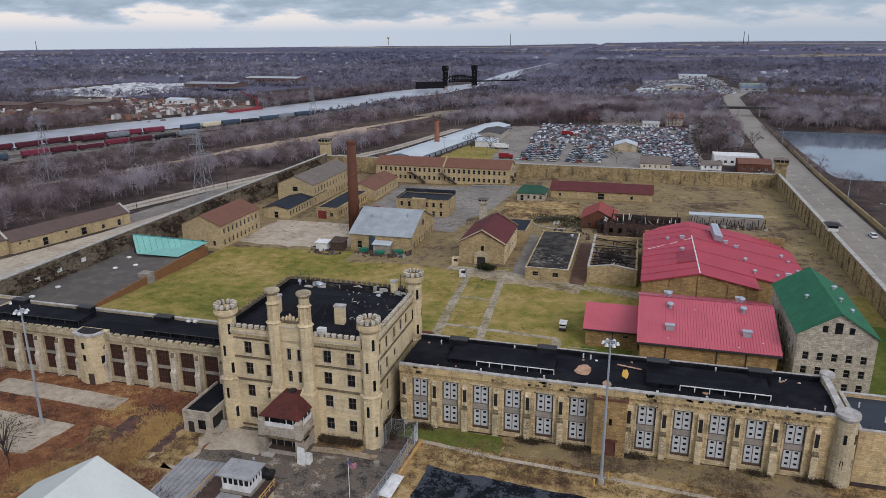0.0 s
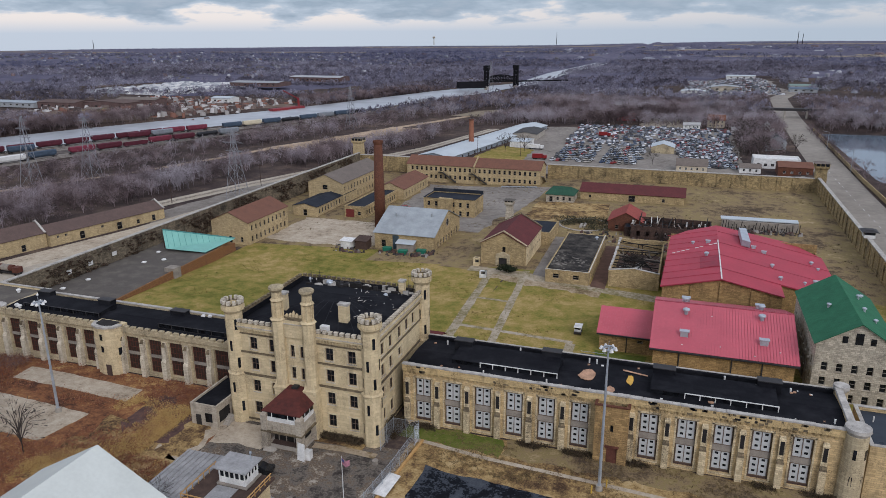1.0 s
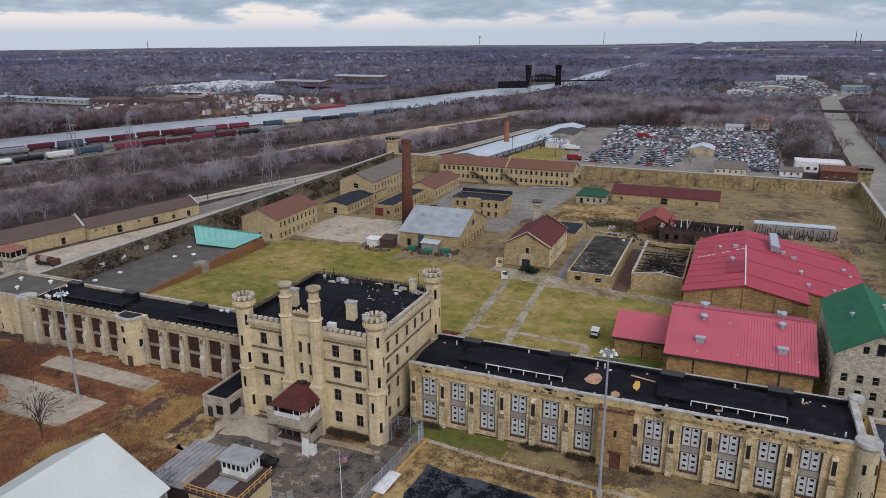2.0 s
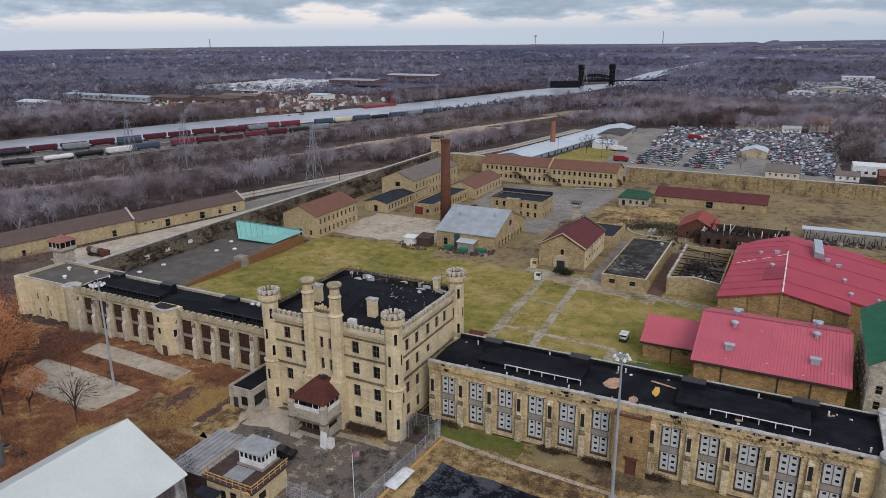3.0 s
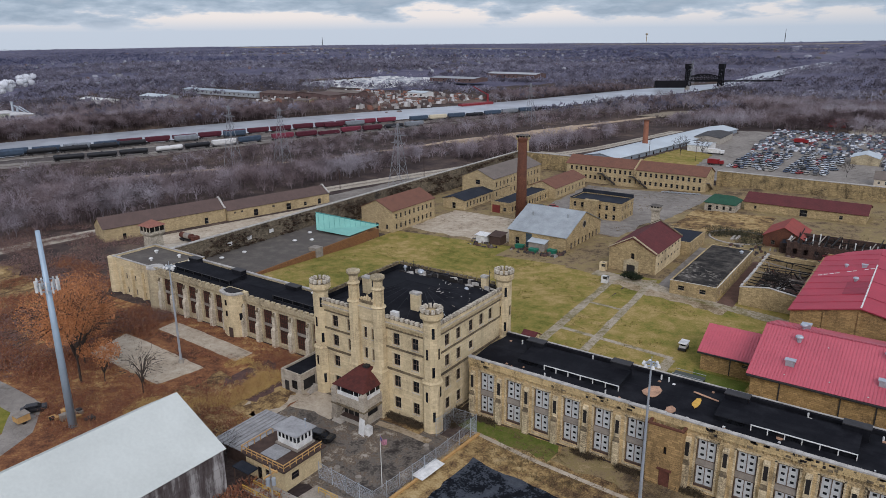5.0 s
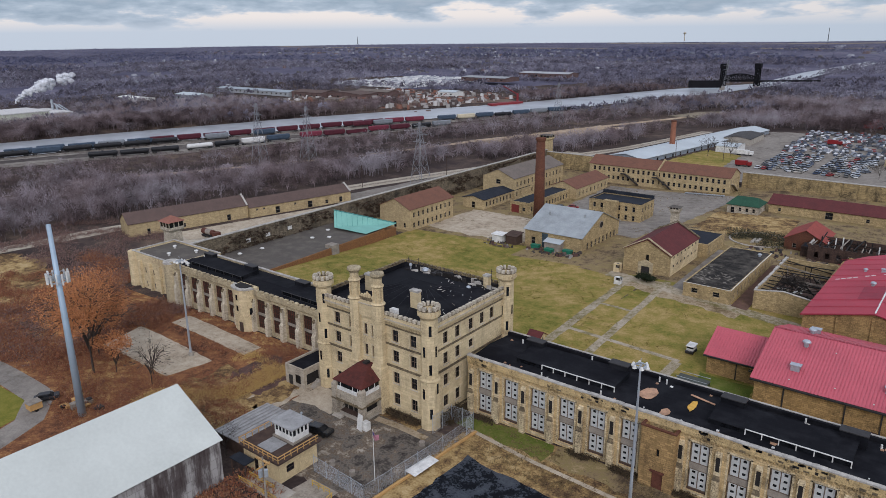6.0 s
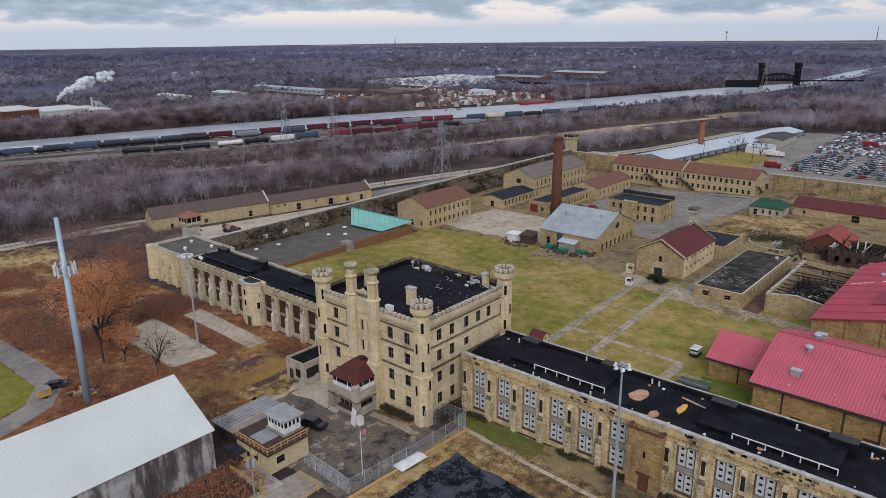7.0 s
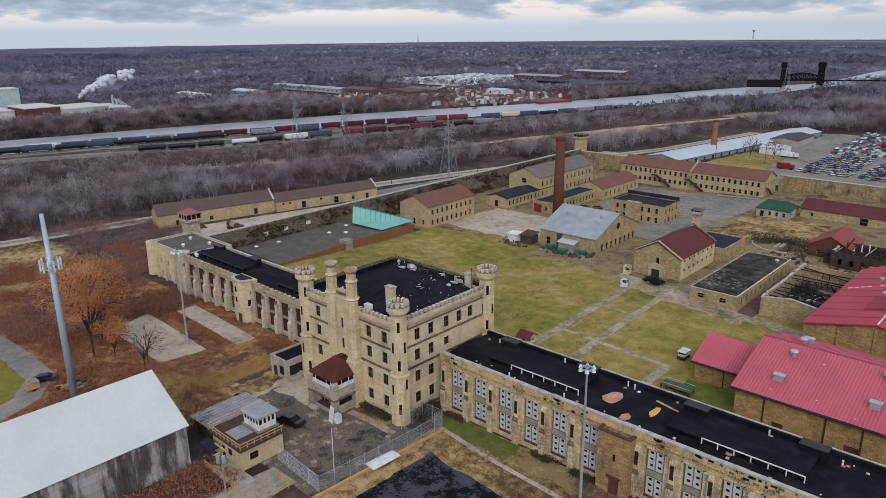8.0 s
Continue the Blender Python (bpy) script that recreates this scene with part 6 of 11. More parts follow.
# ---------- buildings inside the walls ----------
def ribs(parent, a, b, c, d, step, mat_, name="seam", r=0.05):
    """Standing seams from edge ab up to edge dc."""
    A, B, C, D = (Vector(v) for v in (a, b, c, d))
    n = int((B - A).length / step)
    nrm = (B - A).cross(D - A).normalized()
    mb = MB()
    for i in range(n + 1):
        f = i / n
        p, q = A.lerp(B, f), D.lerp(C, f)
        u = (B - A).normalized() * r
        mb.add([tuple(v) for v in (p - u, p + u, q + u, q - u, p - u + nrm * 0.09, p + u + nrm * 0.09, q + u + nrm * 0.09, q - u + nrm * 0.09)],
               [(4, 5, 6, 7), (0, 1, 5, 4), (3, 7, 6, 2), (0, 4, 7, 3), (1, 2, 6, 5)])
    return part(name, mb, mat_, parent)


def roof_fan(parent, x, y, z, s=1.0, kind=0):
    if kind:
        f = part("roof_fan", MB().box(x - 0.75 * s, y - 0.5 * s, z - 0.4, x + 0.75 * s, y + 0.5 * s, z + 0.75 * s), GALV, parent, "galvanised rooftop fan unit")
        part("hood", MB().box(x - 0.95 * s, y - 0.65 * s, z + 0.753 * s, x + 0.95 * s, y + 0.65 * s, z + 0.95 * s), GALV, f)
    else:
        f = part("roof_vent", MB().cyl(x, y, z - 0.5, z + 0.6 * s, 0.42 * s, n=10), GALV, parent, "round rooftop vent")
        part("hood", MB().cyl(x, y, z + 0.603 * s, z + 0.8 * s, 0.75 * s, 0.75 * s, 12).dome(x, y, z + 0.803 * s, 0.75 * s, 0.35 * s), GALV, f)


# big hall with a seamed crimson roof
DULLRED = plain("dull_crimson_ridge_cap", (0.30, 0.05, 0.07), 0.6)
HALLFANS = ((9.3, 143.4, 1), (24.2, 143.6, 1), (9.4, 150.2, 0), (24.1, 150.8, 0), (9.2, 156.4, 0), (24.4, 156.4, 0), (9.3, 159.4, 1), (24.4, 159.6, 1))
A = building("dining_hall", "tan block hall with crimson standing-seam metal roof", 3.6, 139.4, 29.6, 168.0, -0.9, 6.0, RUST, REDMETAL, "x", 4.5, over=0.7,
             holes={"front": [(7.5, 0.0, 1.8, 2.2), (19.0, 0, 2.2, 2.4)]}, frame_mat=RUSTY, pane_mat=RUSTY, roof_label="crimson standing-seam roof")
ribs(A, (2.9, 138.7, 5.91), (30.3, 138.7, 5.91), (30.3, 153.7, 10.63), (2.9, 153.7, 10.63), 0.55, REDMETAL, r=0.03)
ribs(A, (30.3, 168.7, 5.91), (2.9, 168.7, 5.91), (2.9, 153.7, 10.63), (30.3, 153.7, 10.63), 0.55, REDMETAL, r=0.03)
part("ridge_cap", MB().slab([(2.85, 153.45, 10.66), (30.35, 153.45, 10.66), (30.35, 153.95, 10.66), (2.85, 153.95, 10.66)], 0.08), DULLRED, A)
part("eaves_fascia", MB().box(2.88, 138.66, 5.5, 30.32, 138.72, 5.84), DARKSTEEL, A)
for x in (8.6, 18.4, 23.9):
    part("downpipe", MB().box(x - 0.12, 139.25, -0.9, x + 0.12, 139.397, 5.5), DARKSTEEL, A)
part("gutter", MB().box(2.9, 138.4, 5.5, 30.3, 138.65, 5.78), DARKSTEEL, A)
for x, y, k in HALLFANS:
    roof_fan(A, x, y, 10.63 - abs(y - 153.7) * 0.3147 + 0.15, 1.0, k)
for x, y in ((16.2, 141.2), (22.4, 139.8), (9.0, 140.5), (27.0, 141.6), (14.5, 150.0)):
    part("roof_speck", MB().box(x - 0.12, y - 0.1, 5.95 + (y - 138.7) * 0.3147, x + 0.12, y + 0.1, 6.06 + (y - 138.7) * 0.3147), WHITE, A)
B = building("hall_annex", "low tan annex with crimson metal roof", -8.0, 149.2, 3.3, 163.4, -0.9, 3.6, RUST, REDMETAL, "x", 3.2, over=0.6, holes={"front": [(8.6, 2.6, 1.2, 0.7)]})
ribs(B, (-8.6, 148.6, 3.46), (3.2, 148.6, 3.46), (3.2, 156.3, 6.93), (-8.6, 156.3, 6.93), 0.55, REDMETAL, r=0.03)
part("downpipe", MB().box(-2.3, 149.05, -0.9, -2.1, 149.197, 3.3), DARKSTEEL, B)
part("gutter", MB().box(-8.6, 148.35, 3.1, 3.3, 148.58, 3.4), DARKSTEEL, B)
pf = thing("steel_platform", (-8.2, 142.3, gz(-8, 142)), "low grey steel frame standing on the lawn", "platform")
for x in (-11.0, -8.2, -5.4):
    for y in (141.2, 143.4):
        part("leg", MB().box(x - 0.08, y - 0.08, gz(x, y), x + 0.08, y + 0.08, gz(x, y) + 0.9), DARKSTEEL, pf)
part("deck", MB().box(-11.2, 141.0, gz(-8, 142) + 0.9, -5.2, 143.6, gz(-8, 142) + 1.0), plain("dull_grey_green_deck", (0.07, 0.08, 0.07), 0.8), pf)
for y in (141.05, 143.55):
    part("rail", MB().bar((-11.2, y, gz(-8, 142) + 1.5), (-5.2, y, gz(-8, 142) + 1.5), 0.05), GALV, pf)

# broad workshop with a dull crimson roof
C = thing("workshop_hall", (24, 200, -1.5), "broad stone workshop with low crimson gabled roof", "building")
for p_, q_, z_ in (((3.8, 175.6), (30.9, 175.6), 6.3), ((30.9, 176.1), (30.9, 184.497), 6.3), ((30.9, 184.5), (45.4, 184.5), 3.6), ((45.4, 185.0), (45.4, 227.0), 3.6), ((45.4, 227.5), (4.4, 227.5), 5.8), ((3.8, 222.0), (3.8, 176.1), 6.2)):
    part("wall", MB().wall(p_, q_, -2, z_, (), 0.5), RUST, C)
part("gable", MB().add([(3.8, 175.6, 6.303), (30.9, 175.6, 6.303), (17.2, 175.6, 9.35), (3.8, 176.1, 6.303), (30.9, 176.1, 6.303), (17.2, 176.1, 9.35)], [(0, 1, 2), (5, 4, 3), (1, 4, 5, 2), (0, 2, 5, 3)]), RUST, C)
part("infill_wall", MB().add([(30.9, 184.6, 3.6), (44.5, 184.6, 3.603), (30.9, 184.6, 6.4), (30.9, 185.0, 3.6), (44.5, 185.0, 3.603), (30.9, 185.0, 6.4)], [(0, 1, 2), (5, 4, 3), (1, 4, 5, 2), (0, 2, 5, 3)]), RUST, C)
for x, z in ((10.6, 7.3), (17.2, 8.7), (24.3, 7.3), (28.4, 6.4)):
    part("pilaster", MB().box(x - 0.3, 175.3, -2, x + 0.3, 175.597, z), RUST, C)
for q_ in ([(17.2, 174.9, 9.65), (17.2, 228.2, 9.3), (9.0, 226.5, 7.4), (4.3, 222.0, 6.4), (3.3, 174.9, 6.4)], [(31.3, 174.9, 6.72), (31.3, 184.0, 6.66), (17.2, 184.0, 9.59), (17.2, 174.9, 9.65)],
           [(46.0, 184.0, 3.75), (46.0, 221, 3.7), (17.2, 221, 9.35), (17.2, 184.0, 9.59)], [(46.0, 221, 3.7), (38.5, 229.0, 5.3), (17.2, 228.2, 9.3), (17.2, 221, 9.35)]):
    part("roof_slope", MB().slab(q_, 0.2), REDFLAT, C, "dull crimson low-pitched roof slope")
part("patched_sheet", MB().slab([(16.9, 186.0, 9.62), (16.9, 196.0, 9.55), (12.4, 196.0, 8.5), (12.4, 186.0, 8.55)], 0.03), plain("darker_crimson_sheet", (0.26, 0.02, 0.04), 0.6), C, "darker crimson patch beside the ridge")
ribs(C, (3.4, 222.0, 6.43), (3.3, 174.9, 6.43), (17.2, 174.9, 9.68), (17.2, 222.0, 9.4), 5.2, REDFLAT, r=0.03)
ribs(C, (46.0, 184.0, 3.78), (46.0, 221, 3.73), (17.2, 221, 9.38), (17.2, 184.0, 9.62), 12.0, DULLRED, r=0.04)
part("verge", MB().bar((3.3, 174.88, 6.4), (17.2, 174.88, 9.65), 0.1).bar((17.2, 174.88, 9.65), (31.3, 174.88, 6.72), 0.1), DULLRED, C)
part("ridge_trim", MB().slab([(17.35, 175.5, 9.72), (17.35, 211, 9.5), (17.05, 211, 9.5), (17.05, 175.5, 9.72)], 0.05), WHITE, C)
rng = random.Random(11)
WSROOF = lambda x, y: 9.65 - 0.0066 * (y - 175) - (abs(x - 17.2) * 0.235 if x < 17.2 else (x - 17.2) * 0.203)
for i in range(10):
    x, y = 5.2 + i * 1.2, 203.0 + i * 0.45
    if i not in (4, 7):
        part("pale_patch", MB().slab([(x, y, WSROOF(x, y) + 0.06), (x + 0.9, y + 0.2, WSROOF(x + 0.9, y) + 0.06), (x + 0.9, y + 0.8, WSROOF(x + 0.9, y) + 0.06), (x, y + 0.6, WSROOF(x, y) + 0.06)], 0.03), WHITE, C)
d_ = part("duct", MB().slab([(23.6, 211.5, 9.9), (25.8, 210.5, 9.7), (25.2, 222, 10.6), (23.2, 222, 10.7)], 1.7), GALV, C, "large galvanised ventilation duct")
for x, y, k in ((10.6, 210.2, 0), (14.6, 209.3, 1), (14.0, 196.7, 0), (26.8, 212.1, 1), (29.4, 209.5, 1), (41.8, 211.2, 0), (42.9, 206.7, 0), (30.5, 198.0, 0), (31.6, 188.2, 0), (40.6, 193.1, 1), (37.5, 190.0, 0), (44.0, 199.0, 0)):
    roof_fan(C, x, y, WSROOF(x, y) + 0.1, rng.uniform(0.55, 0.9), k)

# four-storey stone house with a green roof
hs = []
for z in (0.6, 3.6, 6.6):
    hs += row(0.6, 13.2, 5, z, 1.1, 1.7)
hs += [(4.6, 9.9, 0.9, 1.2), (6.9, 9.6, 1.3, 2.0), (9.2, 9.9, 0.9, 1.2)]
G = building("warehouse", "grey rubble stone warehouse with green shingled gable roof", 32.4, 139.0, 46.2, 167.0, -1.0, 11.2, GREYSTONE, SHINGLE_GN, "y", 4.4, holes={"front": [h for h in hs if h[1] < 9.5], "left": [h for z in (0.6, 3.6, 6.6) for h in row(1, 27, 8, z, 1.0, 1.7)]}, over=0.5, roof_label="green shingled gable roof", sill=GREYSTONE)
for x, w_, z in ((37.0, 0.9, 11.6), (39.3, 1.3, 11.5), (41.6, 0.9, 11.6)):
    part("gable_window", MB().box(x - w_ / 2, 138.93, z, x + w_ / 2, 138.99, z + (2.2 if w_ > 1 else 1.3)), GLASS, G)
for x, y, z in ((36, 152, 14), (42.2, 158, 14.3), (41.8, 150, 14.5), (43.5, 161.5, 13.2), (43.3, 147, 13.4)):
    roof_fan(G, x, y, z - 0.2, 0.6, 0)
solid("air_unit", MB().box(47.4, 160, -1.4, 49.8, 163, 1.6).box(47.6, 160.3, 1.603, 49.6, 162.7, 1.9), GALV, "large grey ventilation unit beside the warehouse", "machine")

# chapel with a lean rear part
Ch = building("chapel", "ochre limestone chapel with dark red gable roof", -50.4, 203.2, -36.4, 226.5, -1.9, 4.8, OCHRE, SHINGLE_RD, "y", 3.7, over=0.4,
              holes={"front": [(7.2, 3.6, 1.0, 2.3)], "right": row(1.2, 22.2, 7, 2.7, 1.0, 0.75) + row(1.2, 22.2, 7, 5.3, 1.0, 0.75)}, roof_label="dark red gable roof", frame_mat=WOODDARK)
for sx in (-1, 1):
    part("gable_coping", MB().slab([(-43.4 + sx * 7.3, 202.95, 4.75), (-43.4, 202.95, 8.85), (-43.4, 203.65, 8.85), (-43.4 + sx * 7.3, 203.65, 4.75)][::sx], 0.22), PALE, Ch, "pale stone gable coping")
    part("rear_coping", MB().slab([(-43.4 + sx * 7.3, 226.0, 4.9), (-43.4, 226.0, 9.0), (-43.4, 226.7, 9.0), (-43.4 + sx * 7.3, 226.7, 4.9)][::sx], 0.22), SOOTED, Ch)
part("door_arch", MB().wall((-45.6, 202.6), (-41.2, 202.6), -2.4, 1.6, [(2.2, 0.0, 2.6, 3.0)], 0.58, 0.9), PALE, Ch, "pale arched stone doorway")
part("door", MB().box(-44.7, 203.0, -1.9, -42.1, 203.18, 0.6), DARKSTEEL, Ch)
part("side_facing", MB().wall((-36.33, 203.6), (-36.33, 226.2), -2.3, 4.7, [(a - 0.4, v + 0.4, w_, h_) for a, v, w_, h_ in row(1.2, 22.2, 7, 2.7, 1.0, 0.75) + row(1.2, 22.2, 7, 5.3, 1.0, 0.75)], 0.062), CREAM, Ch, "cream limewashed side wall")
for a, v, w_, h_ in row(1.2, 22.2, 7, 2.7, 1.0, 0.75) + row(1.2, 22.2, 7, 5.3, 1.0, 0.75):
    part("dark_pane", MB().box(-36.42, 203.2 + a - w_ / 2 + 0.02, -1.88 + v, -36.385, 203.2 + a + w_ / 2 - 0.02, -1.92 + v + h_), CHARRED, Ch)
building("chapel_annex", "low ochre annex with dark flat roof", -46, 227.0, -33.5, 243.0, -1.9, 2.6, OCHRE, TARBLUE, holes={"right": row(1, 15, 4, 1.2, 1.0, 1.2)}, parapet=0.3)
h1 = building("guard_booth", "small cream timber guard booth by the chapel", -52.0, 200.0, -50.2, 201.8, -1.9, 0.4, CREAM, TARBROWN, parapet=0.15, holes={"front": [(1.2, 1.2, 1.2, 0.9)]})
building("guard_booth", "small white guard booth on the lawn path", -47.0, 189.6, -45.2, 191.2, -1.8, 0.1, WHITE, WHITE, parapet=0.1, holes={"front": [(1.15, 1.2, 1.4, 0.8)], "right": [(1.1, 1.2, 1.2, 0.8)]})
building("guard_booth", "little cream booth with a red hipped roof", -44.4, 139.6, -41.8, 142.5, -0.8, 1.2, CREAM, SHINGLE_RD, "x", 0.9, over=0.5, holes={"right": row(0.4, 2.5, 2, 0.8, 0.8, 0.8), "front": [(1.3, 0.8, 0.9, 0.8)]})

F = building("flat_shop", "low stone shop with worn black-brown flat roof", -28.2, 191.4, -16.0, 231.0, -1.5, 2.3, OCHRE, TARWORN, parapet=0.12, holes={"front": [(3.0, 1.4, 1.7, 1.3), (8.6, 1.4, 1.7, 1.3)], "right": row(2, 38, 11, 0.8, 1.3, 2.0)})
part("edge_trim", MB().box(-16.12, 191.3, 2.424, -15.95, 231.1, 2.5).box(-28.25, 191.3, 2.424, -16.15, 191.42, 2.5), WHITE, F, "thin pale roof edging")
roof_fan(F, -18.2, 226, 2.3, 0.8, 0)
rw3 = random.Random(17)
for cx_, cy_, n_p in ((-24.5, 198.0, 30), (-21.5, 202.0, 22), (-25.5, 205.0, 14), (-19.0, 198.5, 12)):
    for k in range(n_p):
        x, y, a = cx_ + rw3.gauss(0, 1.4), cy_ + rw3.gauss(0, 2.2), rw3.uniform(0, 3.1)
        x, y = min(max(x, -27.2), -17.0), max(y, 192.4)
        r = rw3.uniform(0.1, 0.32)
        part("worn_patch", MB().prism([(x + r * 1.3 * (1.6 if j % 2 else 0.9) * math.cos(a + j * 1.047) , y + r * math.sin(a + j * 1.047)) for j in range(6)], 2.2, 2.304 + 0.0007 * k), TARPALE, F, "bare grey patch in the roofing")


# burnt-out shells
def ruin(name, label, x0, y0, x1, y1, z0, z1, mat_, holes, gable=0.0, seed=1):
    b = thing(name, ((x0 + x1) / 2, (y0 + y1) / 2, z0), label, "ruin", "burnt-out shells")
    for s, (p, q) in sides(x0, y0, x1, y1).items():
        k = 0.0
        if s in ("right", "left"):
            k = 0.45
            d = k if p[1] < q[1] else -k
            p, q = (p[0], p[1] + d), (q[0], q[1] - d)
        part("wall", MB().wall(p, q, z0 - 0.6, z1 if s != "right" else z1 - 0.5, [(a - k, v + 0.6, w, h) for a, v, w, h in holes.get(s, [])], 0.45, gable if s == "front" else 0.0), mat_, b)
    rc_ = random.Random(seed + 40)
    yk = y0 + 0.5
    while yk < y1 - 0.4:
        ye = min(yk + rc_.uniform(0.5, 1.8), y1)
        if rc_.random() < 0.85:
            part("wall_top_stone", MB().box(x0 - rc_.uniform(0.02, 0.2), yk, z1 + 0.003, x0 + rc_.uniform(0.4, 0.65), ye - 0.05, z1 + rc_.uniform(0.12, 0.45)), COPING, b)
        yk = ye
    if gable:
        xm = (x0 + x1) / 2
        part("gable_coping", MB().slab([(x0 - 0.1, y0 - 0.12, z1 + 0.06), (xm, y0 - 0.12, z1 + gable + 0.06), (xm, y0 + 0.55, z1 + gable + 0.06), (x0 - 0.1, y0 + 0.55, z1 + 0.06)], 0.16).slab([(xm, y0 - 0.12, z1 + gable + 0.06), (x1 + 0.1, y0 - 0.12, z1 + 0.06), (x1 + 0.1, y0 + 0.55, z1 + 0.06), (xm, y0 + 0.55, z1 + gable + 0.06)], 0.16), COPING, b, "pale gable coping")
    part("floor", MB().box(x0 + 0.46, y0 + 0.46, z0 - 0.3, x1 - 0.46, y1 - 0.46, z0 + 0.1), plain("burnt_rubble", (0.12, 0.082, 0.068), 1.0, var=0.9, scale=0.6), b)
    rng = random.Random(seed)
    n = int((y1 - y0) / 2.6)
    for i in range(n):
        y = y0 + 1.5 + (y1 - y0 - 3) * i / max(n - 1, 1) + rng.uniform(-0.4, 0.4)
        if rng.random() < 0.25:
            continue
        za, zb = z1 - rng.uniform(0.1, 0.9), z1 - rng.uniform(0.1, 2.5)
        part("rafter", MB().bar((x0 + 0.3, y, za), (x1 - 0.3, y + rng.uniform(-1, 1), zb), 0.16), CHARRED if rng.random() < 0.85 else WOODGREY, b)
        if rng.random() < 0.6:
            x = rng.uniform(x0 + 2, x1 - 2)
            part("post", MB().bar((x, y, z0), (x + rng.uniform(-0.5, 0.5), y, z1 - rng.uniform(0.2, 1.5)), 0.14), CHARRED, b)
    for i in range(80):
        x, y = rng.uniform(x0 + 1, x1 - 2), rng.uniform(y0 + 1, y1 - 2)
        a, l = rng.uniform(0, 3.14), rng.uniform(1.2, 4.5)
        part("fallen_timber", MB().bar((x, y, z0 + rng.uniform(0.1, 0.5)), (min(max(x + l * math.cos(a), x0 + 0.7), x1 - 0.7), min(max(y + l * math.sin(a), y0 + 0.7), y1 - 0.7), z0 + rng.uniform(0.3, 2.6)), rng.uniform(0.08, 0.2)), rng.choice((CHARRED, CHARRED, CHARRED, DARKSTEEL, RUSTY, WOODGREY)), b)
    for i in range(9):
        x, y, r_ = rng.uniform(x0 + 1.5, x1 - 1.5), rng.uniform(y0 + 3, y1 - 2), rng.uniform(0.5, 1.3)
        part("fallen_sheet", MB().slab([(x - r_, y - r_ * 0.6, z0 + 0.4), (x + r_, y - r_ * 0.5, z0 + rng.uniform(0.4, 1.2)), (x + r_ * 0.8, y + r_ * 0.7, z0 + rng.uniform(0.5, 1.3)), (x - r_ * 0.9, y + r_ * 0.6, z0 + 0.5)], 0.08), rng.choice((WHITE, COPING, WOODGREY)), b, "pale fallen roof sheet")
    return b


ruin("burnt_shop", "roofless burnt-out stone shop full of charred timbers", -10.9, 193.0, 2.6, 226.0, -1.5, 3.4, OCHRE, {"left": row(2, 31, 9, 1.2, 1.1, 1.6)}, 1.0, 3)
SCORCHED = stone("scorched_brick", (0.10, 0.062, 0.048), (0.06, 0.042, 0.036), (0.015, 0.013, 0.012), 0.4, 0.2, 0.9)
rb_ = ruin("burnt_shop", "roofless burnt brick block with gaping windows", -9.0, 244.0, 17.0, 258.0, -1.5, 3.0, SCORCHED, {"front": row(1, 25, 8, 1.0, 1.2, 1.8)}, 0.0, 8)
rg_ = random.Random(12)
for i in range(14):
    x = -8.6 + i * 1.95
    part("standing_stud", MB().box(x - 0.15, 251.0, -1.4, x + 0.15, 251.3, rg_.uniform(2.6, 5.2)), rg_.choice((WHITE, WHITE, CHARRED)), rb_)
    part("wall_stub", MB().box(x - 0.8, 243.95, 3.0, x + rg_.uniform(-0.2, 0.7), 244.4, 3.0 + rg_.uniform(0.2, 1.4)), SCORCHED, rb_)
    part("charred_beam", MB().bar((x, 244.5, rg_.uniform(2.2, 3.4)), (x + rg_.uniform(-1, 1), 257.5, rg_.uniform(1.0, 4.6)), 0.2), rg_.choice((CHARRED, CHARRED, WOODGREY)), rb_)
building("shed", "brick shed with a worn red gable roof", -17.4, 252.0, -5.6, 266.0, -1.5, 2.2, BRICKRED, SHINGLE_RED, "y", 3.2, holes={"front": [(3, 0.8, 1.2, 1.4), (8, 0.8, 1.2, 1.4)]})
building("shed_annex", "low brick annex with blue-black flat roof", -11.4, 246.6, -3.0, 251.9, -1.5, 1.6, SCORCHED, TARBLUE, holes={"front": [(2.5, 0.8, 1.1, 1.4)]}, parapet=0.15)
tr = thing("collapsed_trailer", (34, 270, -1.5), "long white-roofed prefab shed, half burnt", "shed")
part("wall", MB().box(21, 268.2, -1.6, 46, 273, 1.3), WOODGREY, tr)
part("roof", MB().slab([(20.5, 269.2, 1.7), (46, 269.2, 1.9), (46, 273.4, 1.9), (20.5, 273.4, 1.7)], 0.3), WHITEMETAL, tr, "dirty white sheet roof")
rr = random.Random(5)
for i in range(26):
    x = 21 + i
    part("charred_post", MB().bar((x, 266.2 + rr.uniform(-0.5, 0.5), -1.5), (x + rr.uniform(-0.4, 0.6), 266.4, rr.uniform(0.2, 2.2)), 0.15), CHARRED, tr)

# powerhouse with the tall brick stack
M = building("powerhouse", "ochre stone powerhouse with grey metal gable roof", -90.6, 213.4, -69.4, 243.0 - 1.5, -3.9, 2.0, OCHRE, ZINC, "x", 5.8, over=0.5,
             holes={"front": [(3.2, 1.0, 1.6, 2.4)], "right": [(4.5 + 2.9 * i, 0.6, 1.4, 2.6) for i in range(8)]}, roof_label="dull grey sheet metal roof")
part("round_window", MB().bar((-69.45, 227.3, 3.6), (-69.3, 227.3, 3.6), 1.3, 20), WOODGREY, M)
part("round_pane", MB().bar((-69.32, 227.3, 3.6), (-69.25, 227.3, 3.6), 1.0, 20), GLASS, M)
